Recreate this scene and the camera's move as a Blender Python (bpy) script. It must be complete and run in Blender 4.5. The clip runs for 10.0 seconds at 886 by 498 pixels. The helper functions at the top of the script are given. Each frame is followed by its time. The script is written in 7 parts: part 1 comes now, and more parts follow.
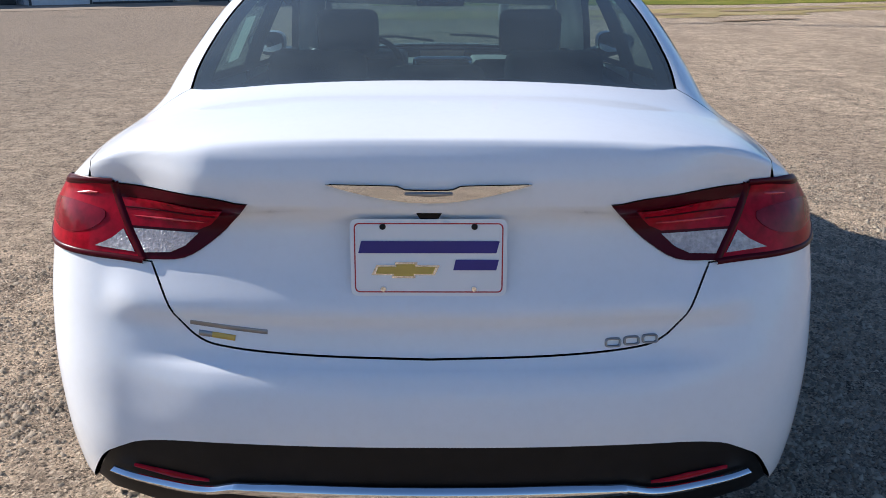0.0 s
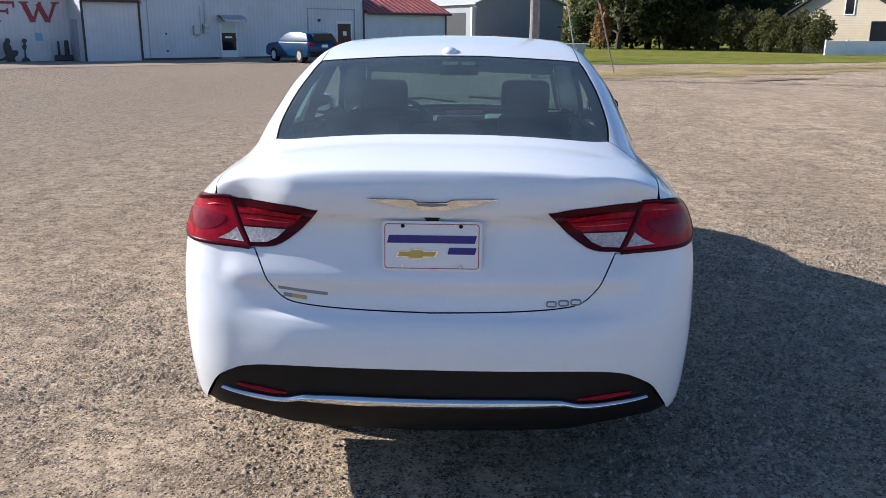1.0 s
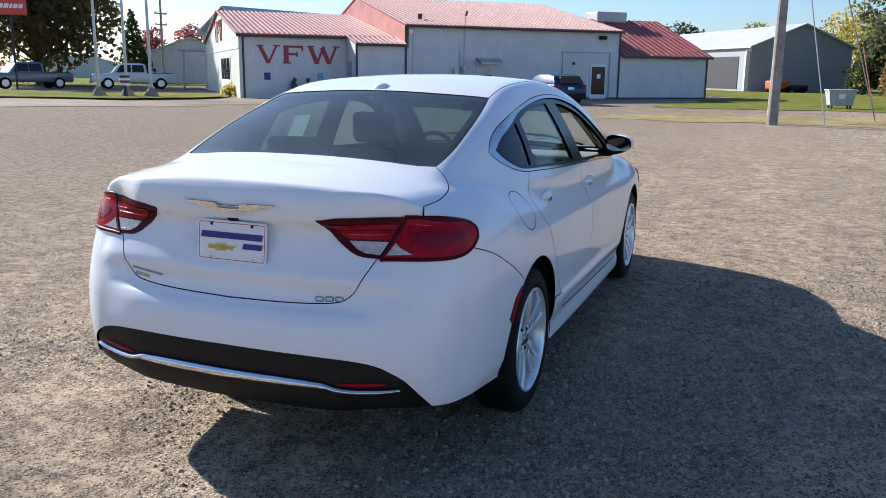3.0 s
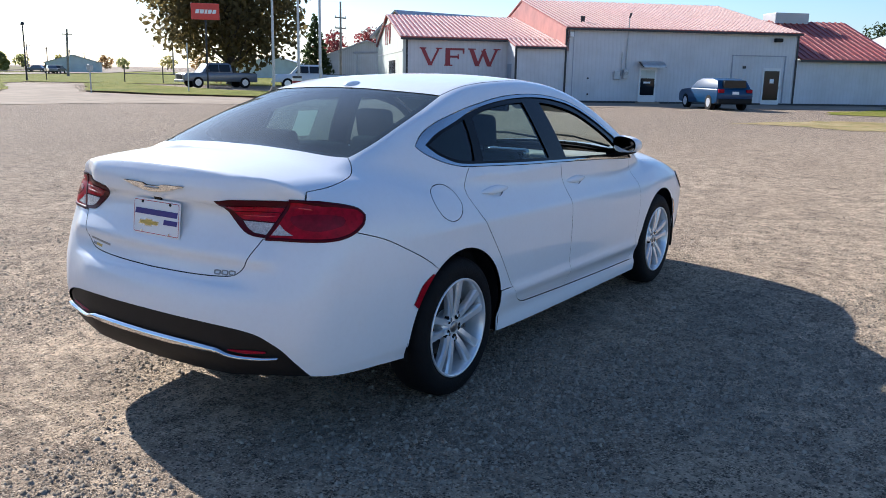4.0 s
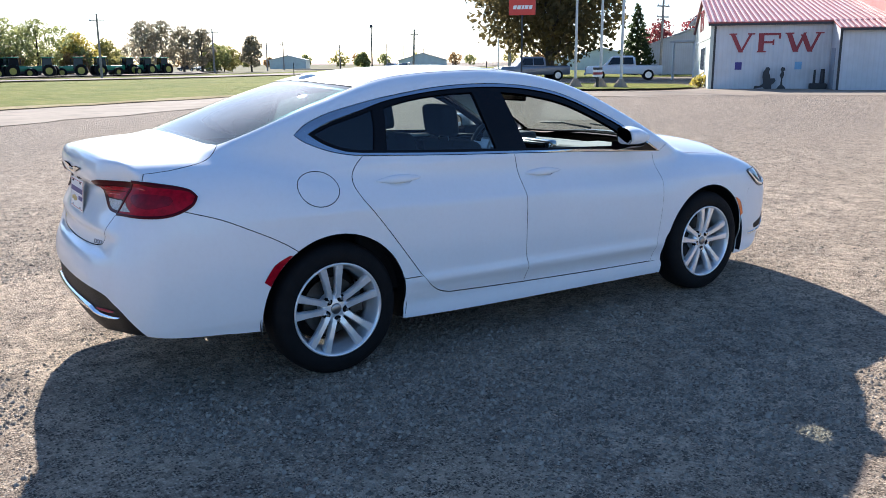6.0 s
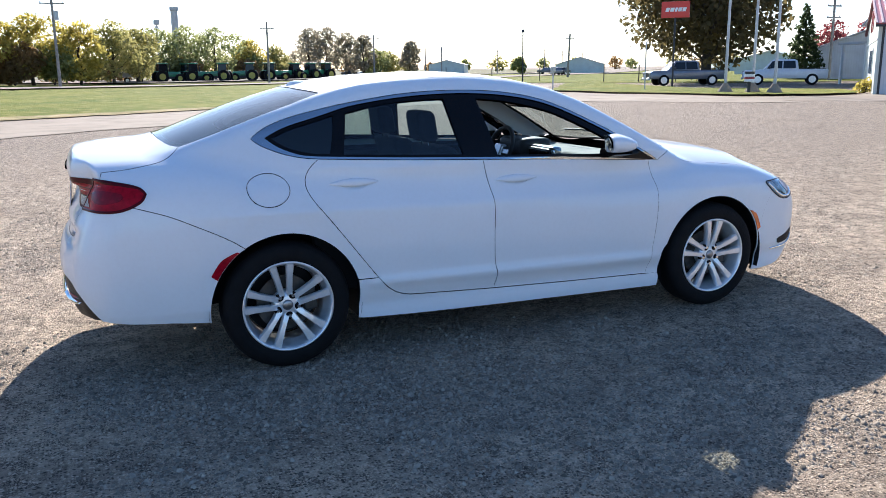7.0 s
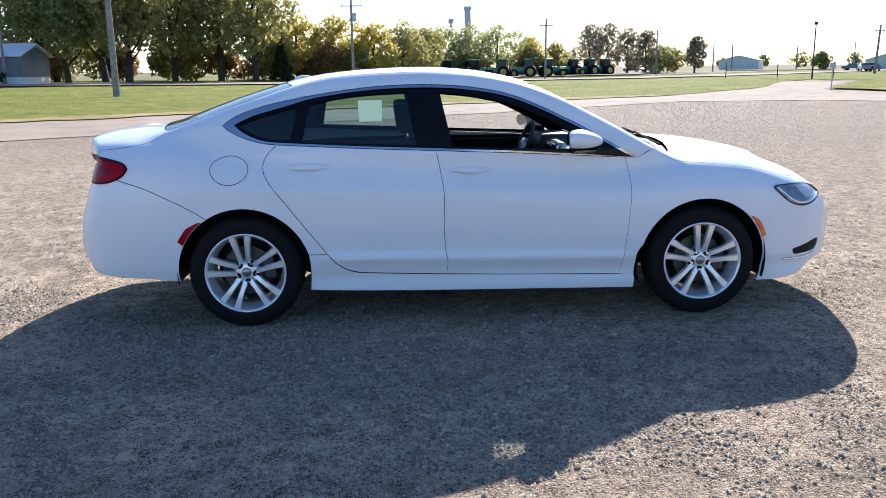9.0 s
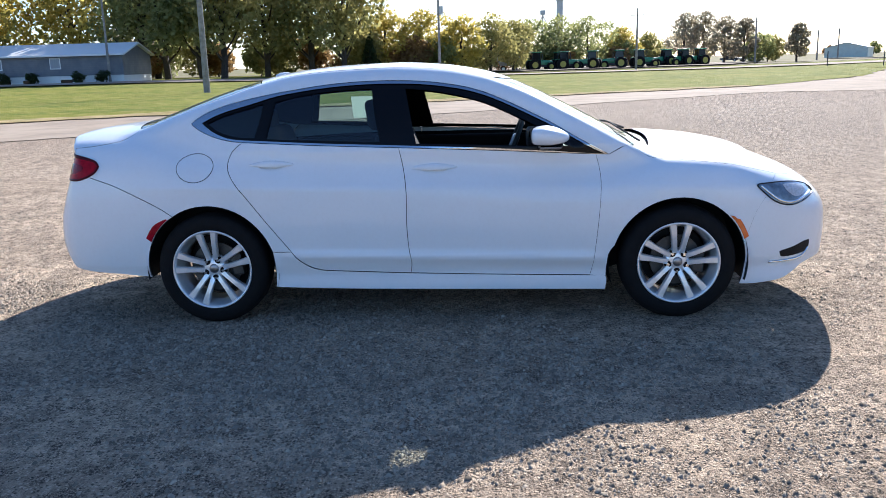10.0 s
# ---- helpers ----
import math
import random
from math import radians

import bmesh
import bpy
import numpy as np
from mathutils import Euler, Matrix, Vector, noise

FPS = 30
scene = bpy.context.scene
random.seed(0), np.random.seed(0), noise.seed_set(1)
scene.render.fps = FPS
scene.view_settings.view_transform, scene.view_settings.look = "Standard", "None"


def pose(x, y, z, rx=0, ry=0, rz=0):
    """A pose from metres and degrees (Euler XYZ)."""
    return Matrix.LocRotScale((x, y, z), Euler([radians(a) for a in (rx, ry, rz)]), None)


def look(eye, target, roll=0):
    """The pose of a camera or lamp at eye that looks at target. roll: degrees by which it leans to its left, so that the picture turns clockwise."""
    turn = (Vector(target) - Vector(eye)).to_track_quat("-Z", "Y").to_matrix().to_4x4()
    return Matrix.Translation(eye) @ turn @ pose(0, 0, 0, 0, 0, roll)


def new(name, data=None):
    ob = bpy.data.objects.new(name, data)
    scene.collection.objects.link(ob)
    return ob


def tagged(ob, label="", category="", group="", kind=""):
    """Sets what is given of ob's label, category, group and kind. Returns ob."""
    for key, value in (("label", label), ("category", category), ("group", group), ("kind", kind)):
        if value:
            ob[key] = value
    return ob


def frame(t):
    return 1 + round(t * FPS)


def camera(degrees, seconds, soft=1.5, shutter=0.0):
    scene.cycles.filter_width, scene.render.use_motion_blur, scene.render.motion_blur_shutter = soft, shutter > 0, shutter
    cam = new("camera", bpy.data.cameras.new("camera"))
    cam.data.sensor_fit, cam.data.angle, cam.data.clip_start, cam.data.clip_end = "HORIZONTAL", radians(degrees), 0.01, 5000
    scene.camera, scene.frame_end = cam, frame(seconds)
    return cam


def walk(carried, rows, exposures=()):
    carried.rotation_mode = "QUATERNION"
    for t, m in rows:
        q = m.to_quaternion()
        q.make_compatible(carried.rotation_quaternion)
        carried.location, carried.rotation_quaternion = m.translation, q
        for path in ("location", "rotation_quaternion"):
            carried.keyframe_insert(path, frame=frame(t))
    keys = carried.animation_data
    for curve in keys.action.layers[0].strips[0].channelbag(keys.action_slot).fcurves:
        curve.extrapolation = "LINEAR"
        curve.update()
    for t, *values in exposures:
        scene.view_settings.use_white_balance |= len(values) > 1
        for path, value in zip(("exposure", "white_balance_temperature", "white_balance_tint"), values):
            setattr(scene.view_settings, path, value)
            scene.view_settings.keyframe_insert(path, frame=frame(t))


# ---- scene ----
cam = camera(56.4, 10.0, 0.8)
PATH = [
    (0, (0.035, -3.886, 1.42), (0.025, -1.989, 0.788), -0.0),
    (0.5, (0.056, -4.374, 1.456), (0.046, -2.449, 0.915), -0.1),
    (1, (0.147, -4.801, 1.53), (0.057, -2.869, 1.02), 0.2),
    (1.5, (0.458, -5.081, 1.541), (0.255, -3.151, 1.061), 0.4),
    (2, (0.846, -5.101, 1.525), (0.491, -3.186, 1.071), 0.4),
    (2.5, (1.319, -5.033, 1.524), (0.791, -3.154, 1.089), 0.6),
    (2.7, (1.515, -4.963, 1.52), (0.914, -3.104, 1.092), 0.6),
    (3.8, (2.691, -4.647, 1.517), (1.683, -2.97, 1.104), 1.1),
    (4, (2.891, -4.555, 1.515), (1.815, -2.922, 1.097), 1.1),
    (4.5, (3.328, -4.24, 1.513), (2.087, -2.731, 1.088), 0.8),
    (5, (3.782, -3.906, 1.522), (2.394, -2.532, 1.087), 0.3),
    (5.5, (4.136, -3.534, 1.505), (2.621, -2.305, 1.067), -0.1),
    (5.7, (4.263, -3.368, 1.522), (2.701, -2.198, 1.082), -0.3),
    (6.8, (4.891, -2.393, 1.518), (3.119, -1.572, 1.087), -0.7),
    (7, (4.994, -2.22, 1.523), (3.191, -1.466, 1.096), -0.7),
    (7.5, (5.241, -1.767, 1.526), (3.377, -1.181, 1.1), -0.6),
    (8, (5.412, -1.328, 1.52), (3.503, -0.908, 1.097), -0.5),
    (8.5, (5.593, -0.893, 1.52), (3.657, -0.631, 1.094), -0.5),
    (9, (5.68, -0.48, 1.495), (3.729, -0.368, 1.068), -0.8),
    (9.5, (5.661, -0.113, 1.508), (3.708, -0.127, 1.079), -1.2),
    (10, (5.597, 0.269, 1.495), (3.648, 0.161, 1.056), -1.6),
]
walk(cam, [(t, look(eye, target, roll)) for t, eye, target, roll in PATH], [(0, 0.82, 5700, 11), (2.5, 0.93, 5650, 11), (4, 1.04, 5550, 11), (5.5, 1.27, 5500, 11), (10, 1.36, 5500, 12)])

# ---------------------------------------------------------------- daylight
SUN_TO = Vector((-1.73, 0.53, 1.0)).normalized()
world = bpy.data.worlds.new("world")
scene.world = world
world.use_nodes = True
wn = world.node_tree
sky = wn.nodes.new("ShaderNodeTexSky")
sky.sky_type = "NISHITA"
sky.sun_disc = False
sky.dust_density = 0.6
sky.ozone_density = 4.0
sky.sun_elevation = math.asin(SUN_TO.z)
sky.sun_rotation = math.atan2(SUN_TO.x, SUN_TO.y)
wn.links.new(sky.outputs[0], wn.nodes["Background"].inputs[0])
wn.nodes["Background"].inputs[1].default_value = 0.078
lamp = bpy.data.lights.new("sun", "SUN")
lamp.energy, lamp.angle, lamp.color = 5.0, radians(0.53), (1.0, 0.88, 0.72)
sun = new("sun", lamp)
sun.matrix_world = look(SUN_TO * 50, (0, 0, 0))
# ---------------------------------------------------------------- tools
def mat_new(name):
    m = bpy.data.materials.new(name)
    m.use_nodes = True
    return m, m.node_tree, m.node_tree.nodes["Principled BSDF"]


def mix_col(nt, fac, a, b):
    n = nt.nodes.new("ShaderNodeMix")
    n.data_type = "RGBA"
    if isinstance(fac, (int, float)):
        n.inputs[0].default_value = fac
    else:
        nt.links.new(fac, n.inputs[0])
    for sock, c in ((n.inputs[6], a), (n.inputs[7], b)):
        if isinstance(c, tuple):
            sock.default_value = (*c, 1)
        else:
            nt.links.new(c, sock)
    return n.outputs[2]


def tex_noise(nt, scale, detail=4.0, rough=0.6, coords="Object"):
    tc = nt.nodes.new("ShaderNodeTexCoord")
    n = nt.nodes.new("ShaderNodeTexNoise")
    n.inputs["Scale"].default_value = scale
    n.inputs["Detail"].default_value = detail
    n.inputs["Roughness"].default_value = rough
    nt.links.new(tc.outputs[coords], n.inputs["Vector"])
    return n.outputs[0]


def ramp(nt, fac, lo, hi, a=0.0, b=1.0):
    n = nt.nodes.new("ShaderNodeMapRange")
    for i, v in enumerate((lo, hi, a, b)):
        n.inputs[i + 1].default_value = v
    nt.links.new(fac, n.inputs[0])
    return n.outputs[0]


def bump(nt, bs, height, strength, dist):
    n = nt.nodes.new("ShaderNodeBump")
    n.inputs["Strength"].default_value = strength
    n.inputs["Distance"].default_value = dist
    nt.links.new(height, n.inputs["Height"])
    nt.links.new(n.outputs[0], bs.inputs["Normal"])


def simple(name, col, rough=0.5, metal=0.0, vary=0.12, scale=8.0, coat=0.0, bmp=0.0, bscale=60.0, spec=0.5):
    """A plain material with a slow and a fine variation of tone."""
    m, nt, bs = mat_new(name)
    dark = tuple(c * (1 - vary) for c in col)
    light = tuple(min(1, c * (1 + vary * 0.5)) for c in col)
    f = ramp(nt, tex_noise(nt, scale), 0.3, 0.7)
    nt.links.new(mix_col(nt, f, dark, light), bs.inputs["Base Color"])
    bs.inputs["Roughness"].default_value = rough
    bs.inputs["Metallic"].default_value = metal
    bs.inputs["Coat Weight"].default_value = coat
    bs.inputs["Coat Roughness"].default_value = 0.03
    bs.inputs["Specular IOR Level"].default_value = spec
    if bmp:
        bump(nt, bs, tex_noise(nt, bscale, 3), bmp, 0.01)
    return m


def glass(name, tint, rough=0.0, gloss=1.0, haze=0.0, dust=0.0):
    """Thin glass: mirror by Fresnel over a tinted see-through sheet."""
    m, nt, bs = mat_new(name)
    nt.nodes.remove(bs)
    out = nt.nodes["Material Output"]
    lw = nt.nodes.new("ShaderNodeLayerWeight")
    lw.inputs["Blend"].default_value = 0.5
    pw = nt.nodes.new("ShaderNodeMath")
    pw.operation = "POWER"
    pw.inputs[1].default_value = 5.5
    nt.links.new(lw.outputs["Facing"], pw.inputs[0])
    fac = ramp(nt, pw.outputs[0], 0, 1, 0.055, 0.7)
    gl = nt.nodes.new("ShaderNodeBsdfGlossy")
    gl.inputs["Roughness"].default_value = rough
    gl.inputs["Color"].default_value = (gloss, gloss, gloss, 1)
    tr = nt.nodes.new("ShaderNodeBsdfTransparent")
    tr.inputs["Color"].default_value = (*tint, 1)
    mx = nt.nodes.new("ShaderNodeMixShader")
    nt.links.new(fac, mx.inputs[0])
    gr = nt.nodes.new("ShaderNodeBsdfGlossy")
    gr.inputs["Roughness"].default_value = 0.46
    gm = nt.nodes.new("ShaderNodeMixShader")
    gm.inputs[0].default_value = haze
    nt.links.new(gl.outputs[0], gm.inputs[1])
    nt.links.new(gr.outputs[0], gm.inputs[2])
    nt.links.new(tr.outputs[0], mx.inputs[1])
    nt.links.new(gm.outputs[0], mx.inputs[2])
    df = nt.nodes.new("ShaderNodeBsdfDiffuse")
    df.inputs["Color"].default_value = (0.62, 0.74, 0.74, 1)
    dm = nt.nodes.new("ShaderNodeMixShader")
    nt.links.new(ramp(nt, tex_noise(nt, 3.0, 5), 0.3, 0.7, 0.6 * dust, 1.4 * dust), dm.inputs[0])
    nt.links.new(mx.outputs[0], dm.inputs[1])
    nt.links.new(df.outputs[0], dm.inputs[2])
    nt.links.new(dm.outputs[0], out.inputs[0])
    return m


def mesh_of(name, verts, faces, mat=None, smooth=False, normals=None):
    me = bpy.data.meshes.new(name)
    me.from_pydata([tuple(map(float, v)) for v in verts], [], [tuple(map(int, f)) for f in faces])
    if mat:
        me.materials.append(mat)
    if smooth or normals is not None:
        me.shade_smooth()
    if normals is not None:
        me.normals_split_custom_set_from_vertices([tuple(map(float, n)) for n in normals])
    return me


def part(name, shape, material, parent, label="", smooth=False):
    """One mesh object under a thing or a part, from a bmesh or a mesh."""
    if isinstance(shape, bmesh.types.BMesh):
        me = bpy.data.meshes.new(name)
        shape.to_mesh(me)
        shape.free()
        if smooth:
            me.shade_smooth()
    else:
        me = shape
    if material is not None and not me.materials:
        me.materials.append(material)
    ob = new(name, me)
    ob.parent = parent
    if label:
        ob["label"] = label
    return ob


def thing(name, m=None, label="", category="", group="", kind=""):
    ob = new(name)
    ob.empty_display_size = 0.1
    if m is not None:
        ob.matrix_world = m
    return tagged(ob, label, category, group, kind)


def add_box(bm, x0, x1, y0, y1, z0, z1, bevel=0.0):
    m = Matrix.Translation(((x0 + x1) / 2, (y0 + y1) / 2, (z0 + z1) / 2)) @ Matrix.Diagonal((abs(x1 - x0), abs(y1 - y0), abs(z1 - z0), 1))
    g = bmesh.ops.create_cube(bm, size=1, matrix=m)
    if bevel:
        edges = {e for v in g["verts"] for e in v.link_edges}
        bmesh.ops.bevel(bm, geom=list(edges), offset=bevel, segments=2, profile=0.5, affect="EDGES")
    return bm


def box(x0, x1, y0, y1, z0, z1, bevel=0.0):
    return add_box(bmesh.new(), x0, x1, y0, y1, z0, z1, bevel)


def add_tube(bm, a, b, r0, r1=None, n=10):
    a, b = Vector(a), Vector(b)
    r1 = r0 if r1 is None else r1
    m = Matrix.Translation((a + b) / 2) @ (b - a).to_track_quat("Z", "Y").to_matrix().to_4x4()
    bmesh.ops.create_cone(bm, cap_ends=True, segments=n, radius1=r0, radius2=r1, depth=(b - a).length, matrix=m)
    return bm


def tube(a, b, r0, r1=None, n=10):
    return add_tube(bmesh.new(), a, b, r0, r1, n)


def prism(outline, y0, y1):
    """An outline of (x, z) points carried from y0 to y1."""
    bm = bmesh.new()
    f0 = [bm.verts.new((x, y0, z)) for x, z in outline]
    f1 = [bm.verts.new((x, y1, z)) for x, z in outline]
    bm.faces.new(f0)
    bm.faces.new(f1[::-1])
    n = len(outline)
    for i in range(n):
        bm.faces.new((f0[i], f1[i], f1[(i + 1) % n], f0[(i + 1) % n]))
    bmesh.ops.recalc_face_normals(bm, faces=bm.faces)
    return bm


def lathe(profile, n=48, axis="X"):
    """A closed or open profile of (radius, along) points turned about the x or z axis."""
    bm = bmesh.new()
    rings = []
    for i in range(n):
        a = 2 * math.pi * i / n
        c, s = math.cos(a), math.sin(a)
        rings.append([bm.verts.new((h, r * c, r * s) if axis == "X" else (r * c, r * s, h)) for r, h in profile])
    for i in range(n):
        p, q = rings[i], rings[(i + 1) % n]
        for j in range(len(profile) - 1):
            bm.faces.new((p[j], p[j + 1], q[j + 1], q[j]))
    bmesh.ops.remove_doubles(bm, verts=bm.verts, dist=1e-5)
    bmesh.ops.recalc_face_normals(bm, faces=bm.faces)
    return bm


def curve_of(knots):
    """A smooth monotone curve through (at, value) knots, flat beyond the ends."""
    xs = np.array([k[0] for k in knots], float)
    ys = np.array([k[1] for k in knots], float)
    h = np.diff(xs)
    d = np.diff(ys) / h
    m = np.zeros(len(xs))
    for i in range(1, len(xs) - 1):
        if d[i - 1] * d[i] > 0:
            w1, w2 = 2 * h[i] + h[i - 1], h[i] + 2 * h[i - 1]
            m[i] = (w1 + w2) / (w1 / d[i - 1] + w2 / d[i])
    m[0], m[-1] = d[0], d[-1]

    def at(x):
        x = np.clip(x, xs[0], xs[-1])
        i = np.clip(np.searchsorted(xs, x) - 1, 0, len(h) - 1)
        t = (x - xs[i]) / h[i]
        return ((1 + 2 * t) * (1 - t) ** 2 * ys[i] + t * (1 - t) ** 2 * h[i] * m[i]
                + t * t * (3 - 2 * t) * ys[i + 1] + t * t * (t - 1) * h[i] * m[i + 1])
    return at


def smax(a, b, k):
    h = np.maximum(k - np.abs(a - b), 0) / k
    return np.maximum(a, b) + h * h * k * 0.25


def smin(a, b, k):
    return -smax(-a, -b, k)


def spline(pts, step=0.02, closed=False):
    """Points along a smooth line through the given ones."""
    p = [np.array(q, float) for q in pts]
    if len(p) == 2:
        n = max(1, int(np.linalg.norm(p[1] - p[0]) / step))
        return [p[0] + (p[1] - p[0]) * i / n for i in range(n + 1)]
    if closed:
        ext = [p[-1]] + p + [p[0], p[1]]
    else:
        ext = [2 * p[0] - p[1]] + p + [2 * p[-1] - p[-2]]
    out = []
    for i in range(1, len(ext) - 2):
        a, b, c, d = ext[i - 1], ext[i], ext[i + 1], ext[i + 2]
        n = max(1, int(np.linalg.norm(c - b) / step))
        for j in range(n):
            t = j / n
            out.append(0.5 * (2 * b + (c - a) * t + (2 * a - 5 * b + 4 * c - d) * t * t + (3 * b - a - 3 * c + d) * t ** 3))
    if not closed:
        out.append(p[-1])
    return out
# ---------------------------------------------------------------- materials of the car
def paint(name, col, flake=0.0):
    m, nt, bs = mat_new(name)
    f = ramp(nt, tex_noise(nt, 2.0, 5), 0.35, 0.65)
    dust = ramp(nt, tex_noise(nt, 45.0, 6), 0.45, 0.75)
    c = mix_col(nt, f, tuple(v * 0.97 for v in col), col)
    nt.links.new(mix_col(nt, ramp(nt, dust, 0, 1, 0, 0.05), c, (0.45, 0.40, 0.34)), bs.inputs["Base Color"])
    nt.links.new(ramp(nt, dust, 0, 1, 0.32, 0.42), bs.inputs["Roughness"])
    bs.inputs["Specular IOR Level"].default_value = 0.05
    bs.inputs["Coat Weight"].default_value = 0.75
    bs.inputs["Coat Roughness"].default_value = 0.025
    return m


PAINT = paint("white_paint", (0.78, 0.795, 0.82))
GLOSS_BLACK = simple("gloss_black", (0.004, 0.004, 0.005), 0.22, 0, 0.2, 5, 0.0, spec=0.2)
DARK_PLASTIC = simple("black_plastic", (0.008, 0.008, 0.009), 0.6, 0, 0.3, 20, 0, 0.15, 300, spec=0.25)
INTERIOR = simple("black_interior", (0.007, 0.007, 0.008), 0.8, 0, 0.3, 12, spec=0.2)
CHROME = simple("chrome", (0.78, 0.79, 0.80), 0.10, 1.0, 0.06, 10)
DARK_CHROME = simple("dull_metal", (0.30, 0.30, 0.31), 0.32, 1.0, 0.15, 10)
TRIM_CHROME = simple("trim_metal", (0.55, 0.56, 0.58), 0.16, 1.0, 0.06, 10)
RED_LENS = simple("red_lens", (0.33, 0.002, 0.014), 0.3, 0, 0.4, 40, 0.18, spec=0.05)
DARK_RED_LENS = simple("dark_red_lens", (0.06, 0.001, 0.006), 0.3, 0, 0.25, 25, 0.15, spec=0.05)
DEEP_RED_LENS = simple("deep_red_lens", (0.19, 0.002, 0.012), 0.25, 0, 0.4, 40, 0.25, spec=0.1)
AMBER_LENS = simple("amber_lens", (0.75, 0.13, 0.01), 0.12, 0, 0.2, 25, 1.0)
CLEAR_LENS = simple("clear_lens", (0.50, 0.46, 0.46), 0.2, 0.2, 0.35, 90, 0.4, 0.5, 160)
HEAD_GLASS = simple("headlamp_glass", (0.20, 0.22, 0.25), 0.10, 0.5, 0.6, 22, 1.0)
MIRROR = simple("mirror", (0.30, 0.31, 0.33), 0.02, 1.0, 0.02)
SIDE_GLASS = glass("side_glass", (0.52, 0.64, 0.63))
SCREEN_GLASS = glass("screen_glass", (0.25, 0.37, 0.38), haze=0.025, dust=0.055)
WINDSCREEN_GLASS = glass("windscreen_glass", (0.62, 0.72, 0.70), haze=0.02, dust=0.03)
PLATE_WHITE = simple("plate_white", (0.80, 0.80, 0.80), 0.35, 0, 0.03)
PLATE_RED = simple("plate_red", (0.45, 0.02, 0.03), 0.4)
PLATE_BLUE = simple("plate_blue", (0.03, 0.02, 0.20), 0.4)
PLATE_GOLD = simple("plate_gold", (0.55, 0.38, 0.08), 0.35)
SEAT = simple("seat_cloth", (0.012, 0.012, 0.014), 0.85, 0, 0.3, 30, 0, 0.3, 250, spec=0.2)
LINER = simple("pale_liner", (0.42, 0.41, 0.38), 0.9, 0, 0.1, 10, 0, 0.2, 300)
DASH = simple("dash_plastic", (0.035, 0.035, 0.037), 0.6, 0, 0.25, 20, 0, 0.2, 350)
TYRE = simple("tyre_rubber", (0.006, 0.006, 0.007), 0.75, 0, 0.35, 18, 0, 0.3, 120, spec=0.2)
ALLOY = simple("alloy", (0.80, 0.81, 0.83), 0.28, 0.55, 0.10, 14)
DISC = simple("brake_steel", (0.10, 0.095, 0.09), 0.5, 1.0, 0.3, 20)
FASCIA = simple("bumper_plastic", (0.006, 0.006, 0.007), 0.5, 0, 0.3, 20, 0, 0.08, 400, spec=0.25)
# pale red for the highlights painted as strips on the tail lamps
GLINT_RED = simple("glint_red", (0.55, 0.02, 0.03), 0.25, 0, 0.3, 40, 0.8)


def paper(name, col):
    """Thin paper that lets light through."""
    m, nt, bs = mat_new(name)
    c = mix_col(nt, ramp(nt, tex_noise(nt, 30, 3), 0.3, 0.7), tuple(q * 0.94 for q in col), col)
    nt.links.new(c, bs.inputs["Base Color"])
    tr = nt.nodes.new("ShaderNodeBsdfTranslucent")
    nt.links.new(c, tr.inputs["Color"])
    mx = nt.nodes.new("ShaderNodeMixShader")
    mx.inputs[0].default_value = 0.6
    nt.links.new(bs.outputs[0], mx.inputs[1])
    nt.links.new(tr.outputs[0], mx.inputs[2])
    nt.links.new(mx.outputs[0], nt.nodes["Material Output"].inputs[0])
    return m


STICKER = paper("window_paper", (0.52, 0.52, 0.46))
